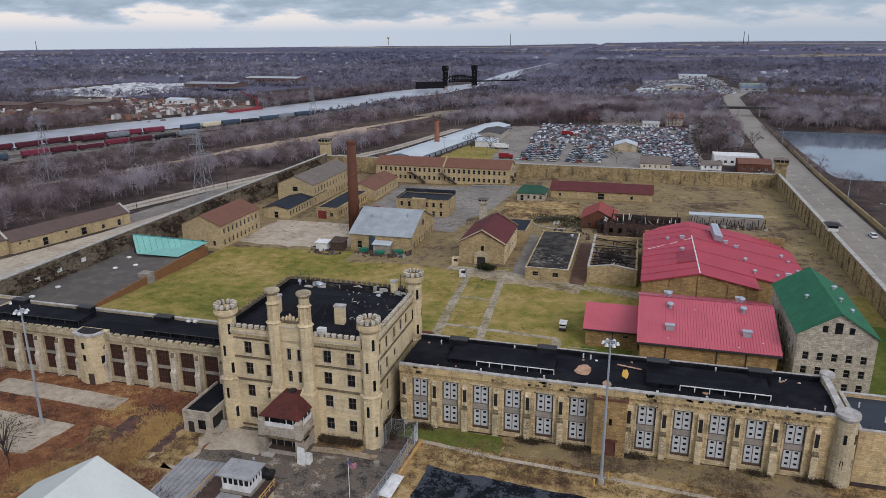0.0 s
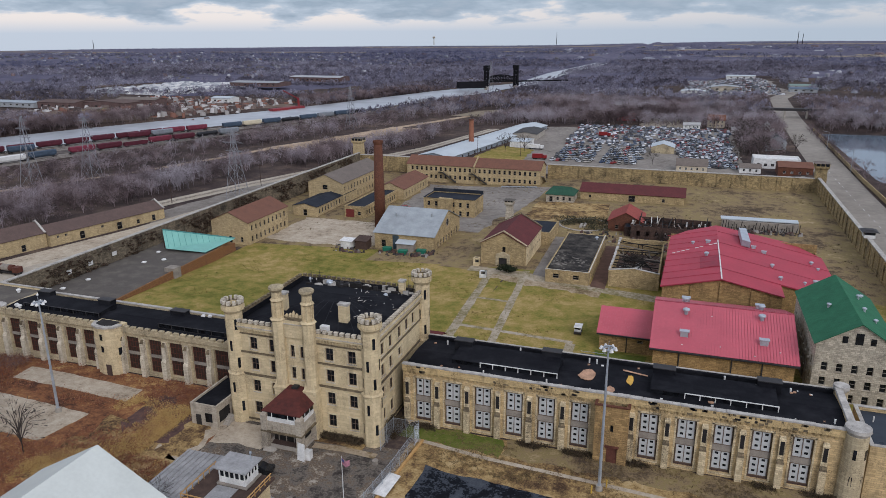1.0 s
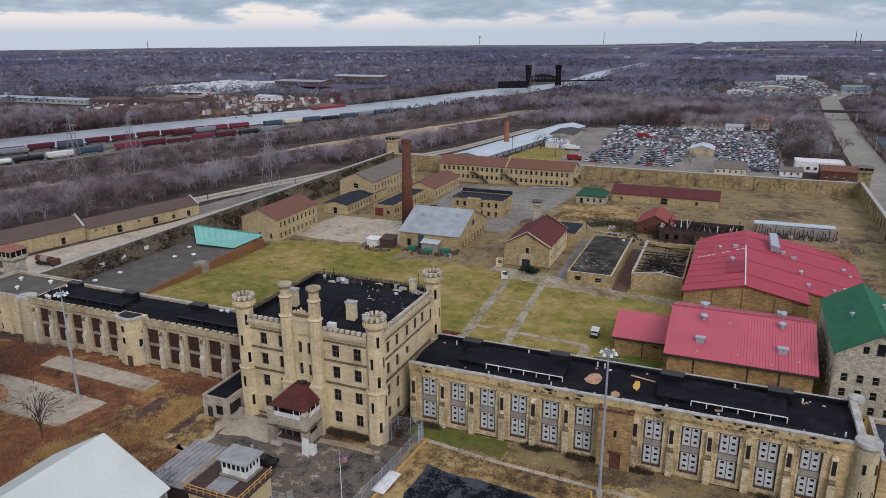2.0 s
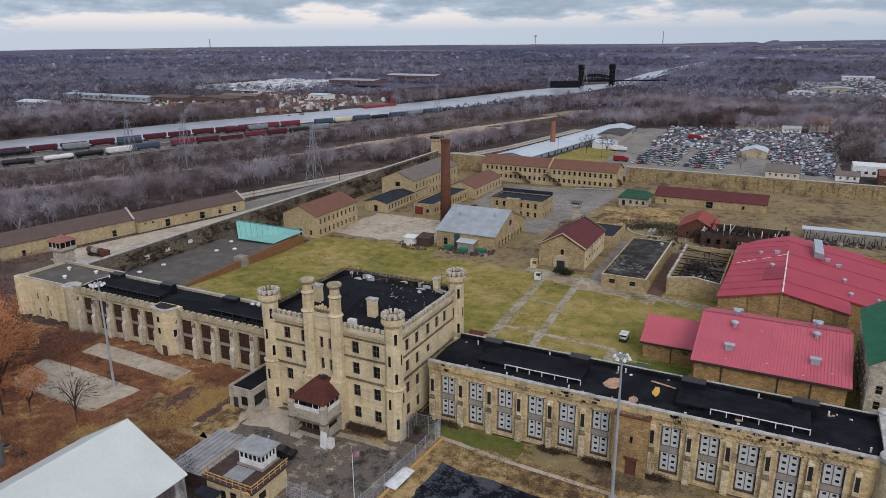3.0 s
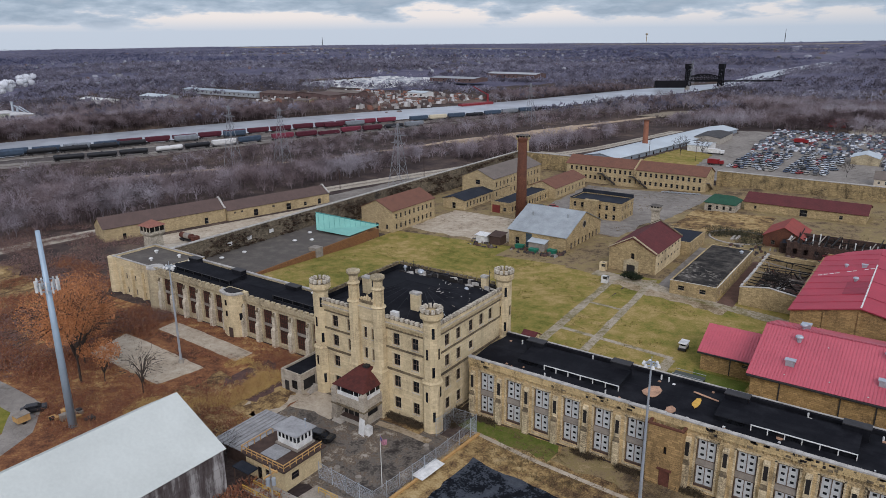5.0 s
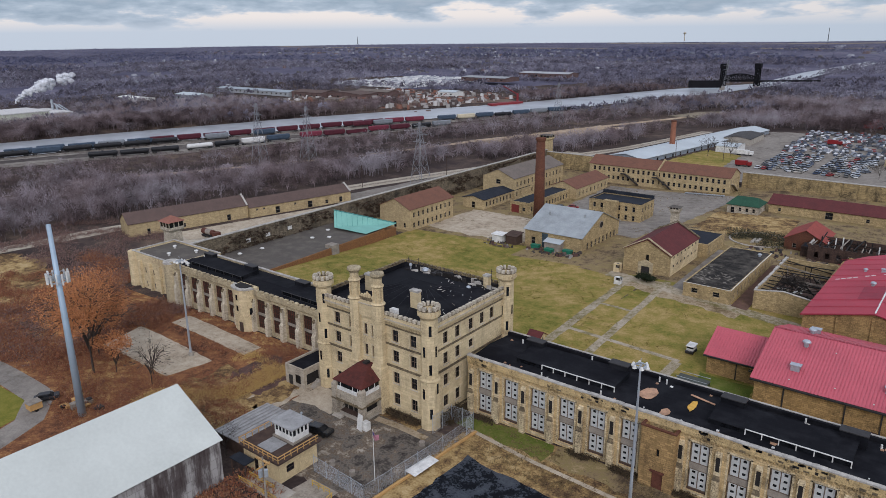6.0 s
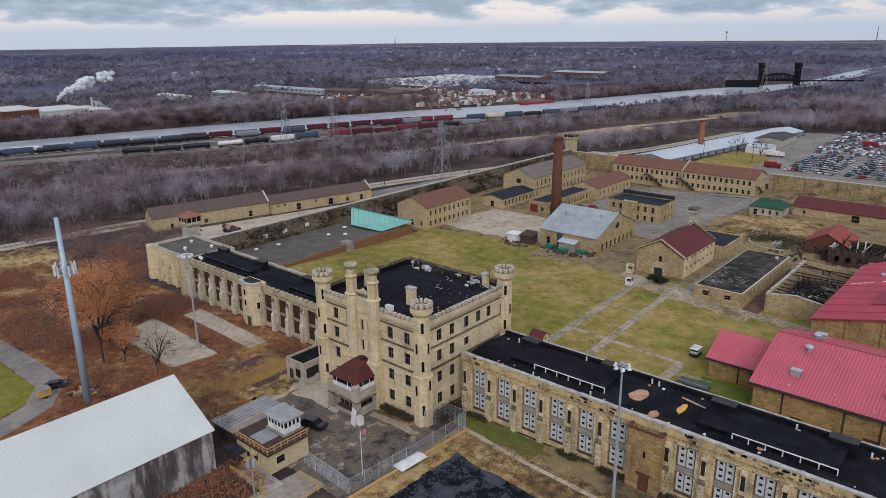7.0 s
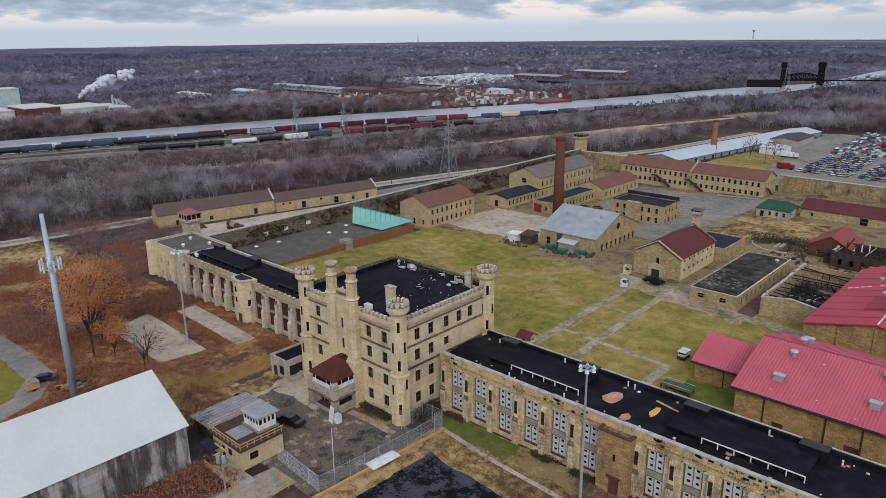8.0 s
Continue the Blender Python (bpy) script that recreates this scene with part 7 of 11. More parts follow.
part("lean_to", MB().box(-81.5, 210.6, -3.9, -75.8, 213.35, -0.4), WOODGREY, M, "rusty lean-to shed")
part("lean_to_roof", MB().slab([(-81.9, 210.2, -0.4), (-75.4, 210.2, -0.4), (-75.4, 213.35, 0.3), (-81.9, 213.35, 0.3)], 0.12), WHITEMETAL, M)
part("blue_door", MB().box(-84.0, 213.3, -3.9, -81.8, 213.39, 1.4), plain("faded_blue_boards", (0.05, 0.075, 0.09), 0.8, var=0.5, scale=1.0), M)
for x, y, z in ((-86, 222, 5.4), (-73.5, 223.2, 5.9)):
    part("roof_vent", MB().cyl(x, y, z - 0.6, z + 1.4, 0.3, n=8), ZINC, M)
for x, y in ((-85, 211), (-78.5, 208.6), (-72.5, 210)):
    solid("skip", MB().prism([(x - 1.2, y - 0.8), (x + 1.2, y - 0.8), (x + 1.2, y + 0.8), (x - 1.2, y + 0.8)], gz(x, y) + 0.05, gz(x, y) + 1.4, [(x - 1.5, y - 0.95), (x + 1.5, y - 0.95), (x + 1.5, y + 0.95), (x - 1.5, y + 0.95)]), plain("green_container_paint", (0.02, 0.16, 0.10), 0.6), "green metal refuse skip", "skip", "skips")
ck = thing("chimney_stack", (-97.5, 234, -3.9), "tall tapering red-brown brick chimney stack", "chimney")
part("shaft", MB().cyl(-97.5, 234, -4.2, 28.2, 2.15, 1.55, 20), BRICKRED, ck, smooth=True)
part("collar", MB().cyl(-97.5, 234, 28.2, 29.0, 1.55, 1.8, 20).tube(-97.5, 234, 29.0, 29.6, 1.8, 1.1, 20), BRICKRED, ck)

building("cell_block", "two-storey yellow stone block with red-brown gable roof", -148.0, 203.0, -133.2, 229.0, -3.9, 4.2, YELLOW, SHINGLE_BR, "y", 3.3, over=0.4,
              holes={"right": [(h[0], h[1], h[2], h[3]) for z in (1.0, 4.8) for h in row(1, 25, 9, z, 1.1, 1.9)], "front": [(7.4, 0.5, 1.4, 2.4), (12, 1.0, 1.1, 1.8)]})
building("low_block", "low yellow stone shop with blue-black roof", -140.6, 245.5, -130.0, 281.0, -3.9, 0.2, YELLOW, TARBLUE, "y", 1.2, holes={"right": row(1, 34, 13, 1.0, 1.2, 2.0), "front": [(5.3, 0.2, 1.8, 2.6)]}, over=0.4)
building("tall_hall", "tall yellow stone hall with grey-brown gable roof", -146.0, 268.0, -129.8, 311.0, -3.9, 5.2, YELLOW, SHINGLE_GY, "y", 3.4, holes={"right": [h for z in (1.0, 5.2) for h in row(1, 42, 13, z, 1.1, 2.1)], "front": [(8, 6.0, 2.4, 2.0), (4, 1, 1.2, 2), (12, 1, 1.2, 2)]}, over=0.4)
building("low_block", "long low stone block with blue-black flat roof", -119.8, 249.5, -111.0, 283.0, -3.9, 0.4, OCHRE, TARBLUE, parapet=0.3, holes={"right": row(1, 32, 13, 0.9, 1.2, 2.0), "front": [(2.0, 0.2, 1.4, 2.2), (6.3, 1.0, 1.4, 1.5)]})
building("low_block", "stone block with red-brown gable roof", -121.0, 283.5, -108.0, 314.0, -3.9, 0.9, YELLOW, SHINGLE_BR, "y", 2.6, holes={"right": row(1, 30, 8, 1.2, 1.2, 2.0)}, over=0.4)
rb = solid("red_gate", MB().box(-119.0, 249.2, -3.7, -115.6, 249.48, -0.6), plain("dull_red_paint", (0.16, 0.03, 0.025), 0.7), "dull red sheet gate at a block's end", "gate")
SQ = building("square_block", "square two-storey stone block with blue-black flat roof", -90.0, 259.5, -69.0, 272.0, -3.4, 3.6, OCHRE, TARBLUE, parapet=0.4, coping=TARBLUE,
              holes={"front": [h for z in (0.8, 4.2) for h in ([(2.2, z, 1.1, 1.9), (5.2, z, 1.1, 1.9), (12.3, z, 1.1, 1.9), (15.2, z, 1.1, 1.9), (18.2, z, 1.1, 1.9)])], "right": [h for z in (0.8, 4.2) for h in row(0.5, 12, 4, z, 1.1, 1.9)]})
part("rear_parapet", MB().box(-90.0, 271.4, 4.05, -69.0, 272.0, 5.3), TARBLUE, SQ, "dark felted rear parapet")
part("tower_part", MB().box(-83.2, 257.5, -3.4, -77.8, 259.45, 4.4), OCHRE, SQ)
bh = [h for z, hh in ((1.2, 1.8), (4.9, 1.9)) for h in row(1.5, 65, 26, z, 1.15, hh)]
BB = building("long_barracks", "long two-storey yellow stone barracks with red-brown roof", -122.6, 324.5, -56.5, 338.6, -3.2, 4.6, YELLOW, SHINGLE_BR, "x", 3.2, holes={"front": bh, "right": [h for z in (1.2, 4.9) for h in row(1, 13, 4, z, 1.1, 1.8)]}, over=0.4)
part("fire_wall", MB().box(-88.6, 323.9, -3.2, -88.0, 339, 5.0).prism([(-88.6, 323.9), (-88.0, 323.9), (-88.0, 339), (-88.6, 339)], 5.0, 8.6, [(-88.6, 331.2), (-88.0, 331.2), (-88.0, 331.9), (-88.6, 331.9)]), YELLOW, BB, "raised party wall with coping")
for x, d in ((-104, 1), (-88.6, 1)):
    st = part("fire_stair", MB().slab([(x, 322.6, 1.5), (x + 7, 322.6, -3.1), (x + 7, 324.0, -3.1), (x, 324.0, 1.5)], 0.25).box(x - 2.0, 322.6, 1.25, x, 324.0, 1.5), DARKSTEEL, BB, "dark steel fire stair")
    part("rail", MB().bar((x, 322.6, 2.5), (x + 7, 322.6, -2.1), 0.06).bar((x - 2, 322.6, 2.5), (x, 322.6, 2.5), 0.06), DARKSTEEL, st)
part("end_stair", MB().slab([(-56.2, 325, 1.8), (-54.8, 325, 1.8), (-54.8, 333, -2.6), (-56.2, 333, -2.6)][::-1], 0.25), WOODGREY, BB)
building("long_store", "long low stone store with red shingled roof", -34.0, 298.4, 7.6, 313.0, -1.5, 2.0, OCHRE, SHINGLE_RD, "x", 2.4, holes={"front": [(4, 0.9, 1.0, 1.3), (21, 0.2, 2.6, 2.6), (33.5, 0.8, 1.2, 1.4)]}, over=0.5)
building("green_hut", "pale stone hut with green hipped roof", -47.0, 290.4, -35.6, 301.0, -1.7, 1.7, GREYSTONE, SHINGLE_DG, "x", 2.3, hip=2.5, holes={"front": [(2, 0.1, 1.4, 2.3)] + row(3.5, 11, 3, 0.9, 1.0, 1.5), "right": row(1, 9, 3, 0.9, 1.0, 1.5)}, over=0.5)
TEALDARK = plain("worn_turquoise_trim", (0.07, 0.24, 0.23), 0.7)
TB = thing("lean_building", (-145, 190, -3.9), "derelict brick building with turquoise sheet roof", "building")
part("wall", MB().prism([(-157.2, 188.9), (-134.4, 188.9), (-134.2, 196.4), (-157.2, 196.4)], -4.5, -1.0), BRICKOR, TB)
part("roof", MB().slab([(-148.2, 179.5, 0.6), (-135.0, 181.6, -0.1), (-133.8, 195.9, 0.6)], 0.12).slab([(-148.2, 179.5, 0.6), (-133.8, 195.9, 0.6), (-152.2, 183.4, 5.3)], 0.12), TEAL, TB, "faded turquoise sheet roof")
part("ridge_beam", MB().bar((-152.3, 183.5, 5.45), (-133.7, 196.1, 0.75), 0.22), TEALDARK, TB)
for i in range(12):
    f = (i + 0.5) / 12
    p0, p1 = Vector((-148.2, 179.5, 0.66)).lerp(Vector((-133.8, 195.9, 0.66)), f), Vector((-152.2, 183.4, 5.36)).lerp(Vector((-133.8, 195.9, 0.66)), f)
    part("sheet_seam", MB().bar(tuple(p0), tuple(p1), 0.05), TEALDARK, TB)
part("gap_post", MB().bar((-152.0, 183.3, -0.6), (-152.0, 183.3, 5.2), 0.2), WOODDARK, TB)
FB = thing("flat_building", (-148, 160, -3.5), "long derelict building with worn brown-grey flat roof", "building")
part("wall", MB().prism([(-131.6, 137.5), (-134.4, 188.5), (-156.6, 188.5), (-156.6, 137.5)], -4.5, -0.9), BRICKOR, FB)
part("roof", MB().prism([(-131.4, 137.2), (-134.2, 188.7), (-156.6, 188.7), (-156.6, 137.2)], -0.897, -0.6), TARBROWN, FB, "worn brown-grey flat roof")
part("brick_edge", MB().prism([(-131.6, 137.0), (-131.0, 137.0), (-133.9, 190.0), (-134.5, 190.0)], -4.5, -0.2), BRICKOR, FB, "orange-brown brick wall along the lawn")
for x, y in ((-150, 178), (-147, 168), (-151, 150), (-152, 142), (-143, 172)):
    part("roof_dome", MB().cyl(x, y, -0.65, -0.35, 0.5, n=8).dome(x, y, -0.35, 0.8, 0.35), WHITE, FB)
solid("bunker_hut", MB().box(-135.4, 163.0, -3.4, -132.0, 166.0, 0.6), WOODGREY, "weathered grey timber hut on the flat roof's edge", "hut")

# store sheds outside the wall
for cx, cy, ln, eave, rise, hs_ in ((-213.4, 162.8, 46.0, 0.0, 3.2, [(7, 0.2, 1.2, 2.2), (20, 0.6, 1.6, 1.6), (38, 0.2, 1.6, 2.4)]), (-201.0, 208.0, 47.0, -0.9, 2.6, [(3, 2.6, 1.0, 0.8), (6, 2.6, 1.0, 0.8), (12, 0.2, 2.0, 2.8), (20, 2.4, 1.2, 0.9), (27, 0.2, 2.2, 2.8), (35, 0.6, 1.4, 1.6), (42, 0.2, 1.6, 2.4)])):
    sd = building("store_shed", "long yellow store shed with grey-brown gable roof", cx - 5.2, cy - ln / 2, cx + 5.2, cy + ln / 2, -5.2, eave, YELLOW, SHINGLE_DK, "y", rise, holes={"right": hs_}, over=0.4, group="store sheds")
    part("gable_coping", MB().slab([(cx - 5.6, cy + ln / 2 - 0.6, eave + 0.2), (cx - 5.6, cy + ln / 2 + 0.1, eave + 0.2), (cx, cy + ln / 2 + 0.1, eave + rise + 0.7), (cx, cy + ln / 2 - 0.6, eave + rise + 0.7)][::-1], 0.3).slab([(cx + 5.6, cy + ln / 2 - 0.6, eave + 0.2), (cx + 5.6, cy + ln / 2 + 0.1, eave + 0.2), (cx, cy + ln / 2 + 0.1, eave + rise + 0.7), (cx, cy + ln / 2 - 0.6, eave + rise + 0.7)], 0.3), COPING, sd)
    sd.rotation_euler[2] = radians(-13.5)
# white-roofed barn near the camera
def barn_walls():
    """Pale painted blocks with rusty-black runs."""
    m = Mat("stained_pale_block_walls", 0.9, 0.0, 0.15)
    br = m.N("ShaderNodeTexBrick", Scale=1.0, **{"Mortar Size": 0.03, "Brick Width": 2.4, "Row Height": 1.5})
    m.L(m.wall_uv(), br.inputs["Vector"])
    br.inputs["Color1"].default_value, br.inputs["Color2"].default_value, br.inputs["Mortar"].default_value = (0.46, 0.45, 0.43, 1), (0.26, 0.25, 0.24, 1), (0.11, 0.10, 0.095, 1)
    a, b = m.noise(0.14, 5.0, 0.6, m.scaled(1, 1, 0.6)), m.noise(0.9, 5.0, 0.7, m.scaled(1, 1, 0.16))
    col = m.mix(0.5, br.outputs["Color"], (0.34, 0.325, 0.31))
    col = m.mix(m.ramp(m.mix(0.5, a, b), [(0.42, 0.0), (0.50, 0.8), (0.58, 0.95)]), col, (0.05, 0.034, 0.033))
    m.color(col).bump(br.outputs["Fac"], 0.3, 0.05)
    return m.m


building("barn", "large barn with pale metal roof and stained block walls", -76.0, 14.0, -54.8, 66.3, 0.0, 7.4, barn_walls(), PALEMETAL, "y", 5.9, over=0.35, roof_label="smooth pale grey metal roof")

# ---------- woods ----------
def tri_mesh(name, V, T, material, label, category, kind="stuff"):
    """One big mesh of loose triangles."""
    me = bpy.data.meshes.new(name)
    V, T = np.asarray(V, np.float32), np.asarray(T, np.int32)
    me.vertices.add(len(V))
    me.vertices.foreach_set("co", V.ravel())
    me.loops.add(T.size)
    me.loops.foreach_set("vertex_index", T.ravel())
    me.polygons.add(len(T))
    me.polygons.foreach_set("loop_start", np.arange(0, T.size, 3, dtype=np.int32))
    me.polygons.foreach_set("loop_total", np.full(len(T), 3, np.int32))
    me.materials.append(material)
    me.update(calc_edges=True)
    me.validate()
    return tagged(new(name, me), label, category, "", kind)


def bare_tree(rng, limbs=9, twigs=110, h=1.0, tw=0.016, spread=0.42, low=0.25):
    """A leafless tree of height 1: tapered trunk, forked limbs and fine twigs. Returns vertices and triangles."""
    V, T = [], []

    def spar(a, b, ra, rb, n=3):
        a, b = np.array(a), np.array(b)
        d = (b - a) / (np.linalg.norm(b - a) + 1e-9)
        u = np.cross(d, [0.3, 0.9, 0.2])
        u /= np.linalg.norm(u) + 1e-9
        w = np.cross(d, u)
        k = len(V)
        for p, r in ((a, ra), (b, rb)):
            for i in range(n):
                t = 2 * math.pi * i / n
                V.append(p + r * (u * math.cos(t) + w * math.sin(t)))
        for i in range(n):
            j = (i + 1) % n
            T.extend([(k + i, k + j, k + n + j), (k + i, k + n + j, k + n + i)])

    def blade(a, b, wa, wb):
        a, b = np.array(a, float), np.array(b, float)
        s = np.cross(b - a, rng.normal(0, 1, 3))
        s /= np.linalg.norm(s) + 1e-9
        k = len(V)
        V.extend([a - s * wa / 2, a + s * wa / 2, b + s * wb / 2, b - s * wb / 2] if wb else [a - s * wa / 2, a + s * wa / 2, b])
        T.extend([(k, k + 1, k + 2), (k, k + 2, k + 3)] if wb else [(k, k + 1, k + 2)])

    fork = rng.uniform(low, low + 0.12)
    spar((0, 0, -0.03), (rng.normal(0, 0.01), rng.normal(0, 0.01), fork), 0.014, 0.010)
    tips = []
    for i in range(limbs):
        az = 2 * math.pi * (i + rng.uniform(-0.3, 0.3)) / limbs * 1.6
        r, z = spread * rng.uniform(0.35, 0.95), rng.uniform(0.6, 0.98)
        mid = np.array([r * 0.45 * math.cos(az), r * 0.45 * math.sin(az), fork + (z - fork) * 0.55])
        tip = np.array([r * math.cos(az), r * math.sin(az), z - 0.25 * (r / spread) ** 2])
        blade((0, 0, fork * rng.uniform(0.7, 1.0)), mid, 0.02, 0.013)
        blade(mid, tip, 0.013, 0.0)
        tips += [(mid, tip)]
    for i in range(twigs):
        if i % 3:
            # sprays towards the rounded outline of the crown
            d = rng.normal(0, 1, 3)
            d[2] = abs(d[2]) * 1.1 - 0.35
            d /= np.linalg.norm(d)
            r = np.array([spread, spread, (1.0 - fork) * 0.52]) * (1 + 0.12 * math.sin(3.0 * math.atan2(d[1], d[0]) + fork * 40))
            a = np.array([0, 0, fork + (1.0 - fork) * 0.48]) + d * r * rng.uniform(0.4, 0.85)
            d = d * r + rng.normal(0, 0.05, 3)
        else:
            m_, t_ = tips[rng.integers(len(tips))]
            a = m_ + (t_ - m_) * rng.uniform(0.1, 1.05)
            d = np.array([rng.normal(0, 1), rng.normal(0, 1), rng.normal(0.75, 0.6)])
        d /= np.linalg.norm(d)
        ln = rng.uniform(0.09, 0.2)
        s = np.cross(d, rng.normal(0, 1, 3))
        s *= tw / (np.linalg.norm(s) + 1e-9)
        k = len(V)
        V.extend([a - s * 0.5, a + s * 0.5, a + d * ln] if i % 2 else [a + d * ln - s * 0.6, a + d * ln + s * 0.6, a])
        T.append((k, k + 1, k + 2))
    return np.array(V), np.array(T)


def scatter(name, templates, P, H, material, label, category="woods", seed=0):
    """Trees at the points P of heights H, joined into one."""
    rng = np.random.default_rng(seed)
    which, az = rng.integers(len(templates), size=len(P)), rng.uniform(0, 6.283, len(P))
    sq = rng.uniform(0.8, 1.25, len(P))
    Vs, Ts, k = [], [], 0
    for t, (V, T) in enumerate(templates):
        idx = np.nonzero(which == t)[0]
        if not len(idx):
            continue
        c, s = np.cos(az[idx])[:, None], np.sin(az[idx])[:, None]
        hx = (H[idx] * sq[idx])[:, None]
        X = (V[None, :, 0] * c - V[None, :, 1] * s) * hx + P[idx, 0][:, None]
        Y = (V[None, :, 0] * s + V[None, :, 1] * c) * hx + P[idx, 1][:, None]
        Z = V[None, :, 2] * H[idx][:, None] + P[idx, 2][:, None]
        Vs.append(np.stack([X, Y, Z], -1).reshape(-1, 3))
        Ts.append((T[None] + (np.arange(len(idx)) * len(V))[:, None, None] + k).reshape(-1, 3))
        k += len(idx) * len(V)
    return tri_mesh(name, np.concatenate(Vs), np.concatenate(Ts), material, label, category)


def line_dist(x, y, line):
    d = np.full(x.shape, 1e9)
    for (x0, y0), (x1, y1) in zip(line, line[1:]):
        vx, vy = x1 - x0, y1 - y0
        t = np.clip(((x - x0) * vx + (y - y0) * vy) / (vx * vx + vy * vy), 0, 1)
        d = np.minimum(d, np.hypot(x - x0 - t * vx, y - y0 - t * vy))
    return d


TRACK = [(-246, 20), (-238, 100), (-226, 180), (-209, 250), (-198, 290), (-176, 355), (-150, 430), (-130, 520)]
TANROAD = [(-345, 215), (-325, 250), (-303, 288), (-280, 323), (-258, 372), (-250, 412), (-233, 444), (-218, 490), (-190, 570), (-160, 660)]
RAILYARD = [(-545, -20), (-503, 110), (-474, 192), (-463, 227), (-443, 286), (-425, 332), (-400, 405), (-374, 468), (-345, 527), (-301, 613), (-262, 700), (-225, 850)]
LOWTRACK = [(-505, 20), (-470, 120), (-446, 180), (-424, 229), (-400, 281), (-386, 330), (-373, 372), (-358, 415), (-342, 458), (-325, 500), (-301, 555), (-277, 620)]
MAINROAD = [(75, 130), (75, 340), (78, 480), (83, 640), (92, 820), (150, 1050), (260, 1500)]
# open clearings: x0, y0, x1, y1
OPEN = [(-165, 330, 70, 350), (-160, 350, -92, 545), (-95, 345, 36, 560), (36, 345, 70, 440), (-650, 500, -400, 740), (-805, 440, -660, 470), (-750, 486, -695, 520), (-810, 580, -640, 615), (-756, 195, -632, 330), (0, 860, 110, 1200), (92, 372, 420, 604),
        (-800, 790, -640, 1010), (-650, 910, -550, 970), (-460, 560, -390, 700)]


def open_land(x, y, soft=0.0):
    o = np.zeros(x.shape, bool)
    for x0, y0, x1, y1 in OPEN:
        o |= (x > x0 + soft) & (x < x1 - soft) & (y > y0 + soft) & (y < y1 - soft)
    o |= np.abs(x - river_x(y)) < river_half(y) + 3
    o |= line_dist(x - 5, y, TRACK) < 16
    o |= line_dist(x, y, TANROAD) < 11
    o |= line_dist(x - 14, y, TANROAD[5:9]) < 20
    o |= line_dist(x, y, LOWTRACK[:9]) < 24
    o |= line_dist(x, y, RAILYARD) < 22
    o |= (x > river_x(y)) & (x < np.interp(y, [p[1] for p in RAILYARD], [p[0] for p in RAILYARD]) + 14) & (y < 1000)
    o |= line_dist(x, y, MAINROAD) < 15
    o |= (x > -216) & (x < 68) & (y < 345)
    return o


def field(n, seed, x0, x1, y0, y1, keep):
    rng = np.random.default_rng(seed)
    x, y = rng.uniform(x0, x1, n), rng.uniform(y0, y1, n)
    k = keep(x, y, rng)
    x, y = x[k], y[k]
    return np.column_stack([x, y, ground_z(x, y) - 0.1])


TWIG = woodland("bare_winter_twigs", [(0.079, 0.058, 0.061), (0.216, 0.172, 0.176), (0.355, 0.299, 0.314), (0.473, 0.416, 0.445)])
EVERGREEN = speckled("dark_evergreen_needles", [(0.012, 0.02, 0.01), (0.03, 0.04, 0.02)], 0.95, 0.1)

rng0 = np.random.default_rng(7)
NEAR_T = [bare_tree(rng0, 9, 185, tw=0.0145, spread=rng0.uniform(0.36, 0.5), low=rng0.uniform(0.12, 0.28)) for _ in range(6)]
SHRUB_T = [bare_tree(rng0, 5, 55, tw=0.05, spread=0.6, low=0.05) for _ in range(3)]


def fine_clump(rng, n=20):
    """A far crown: short sprays over a rounded dome."""
    V, T = [], []
    for i in range(n):
        az, el = rng.uniform(0, 6.28), rng.uniform(0.0, 1.4)
        r = 0.42 * rng.uniform(0.6, 1.0)
        a = np.array([r * math.cos(az) * math.cos(el), r * math.sin(az) * math.cos(el), 0.45 + 0.5 * rng.uniform(0.5, 1.0) * math.sin(el)])
        d = np.array([a[0], a[1], (a[2] - 0.3)])
        s = np.cross(d, rng.normal(0, 1, 3))
        s *= rng.uniform(0.05, 0.1) / np.linalg.norm(s)
        k = len(V)
        V += [a - s, a + s, a + d * 0.35]
        T.append((k, k + 1, k + 2))
    return np.array(V), np.array(T)


MID_T = [fine_clump(rng0) for _ in range(8)]
FAR_T = [fine_clump(rng0, 10) for _ in range(6)]
patchy = lambda x, y, s: np.sin(x / s + 1.3 * np.sin(y / s * 0.7)) * np.sin(y / s * 1.1 + np.sin(x / s * 0.6))

Pn = field(40000, 1, -760, 330, 40, 760, lambda x, y, r: ~open_land(x, y) & (np.hypot(x, y) < 820) & (patchy(x, y, 31.0) > -0.7) & ((x < 68) | (y > 330) | (x > 96)) & ~((x > 86) & (y < 372)))
TWIGS3 = [TWIG, woodland("pale_grey_twigs", [(0.140, 0.117, 0.123), (0.280, 0.246, 0.258), (0.410, 0.370, 0.396), (0.518, 0.476, 0.508)]), woodland("dark_brown_twigs", [(0.047, 0.033, 0.033), (0.133, 0.098, 0.097), (0.242, 0.185, 0.186), (0.390, 0.315, 0.319)])]
rp_ = np.random.default_rng(90)
tan_x, low_x = np.interp(Pn[:, 1], [p[1] for p in TANROAD], [p[0] for p in TANROAD]), np.interp(Pn[:, 1], [p[1] for p in LOWTRACK], [p[0] for p in LOWTRACK])
Pn = Pn[~((Pn[:, 0] > low_x) & (Pn[:, 0] < tan_x + 4) & (Pn[:, 1] < 620) & (rp_.random(len(Pn)) < 0.72))]
Pn = Pn[:8000]
Pn = Pn[np.argsort(patchy(Pn[:, 0], Pn[:, 1], 17.0) + np.random.default_rng(91).normal(0, 0.3, len(Pn)))]
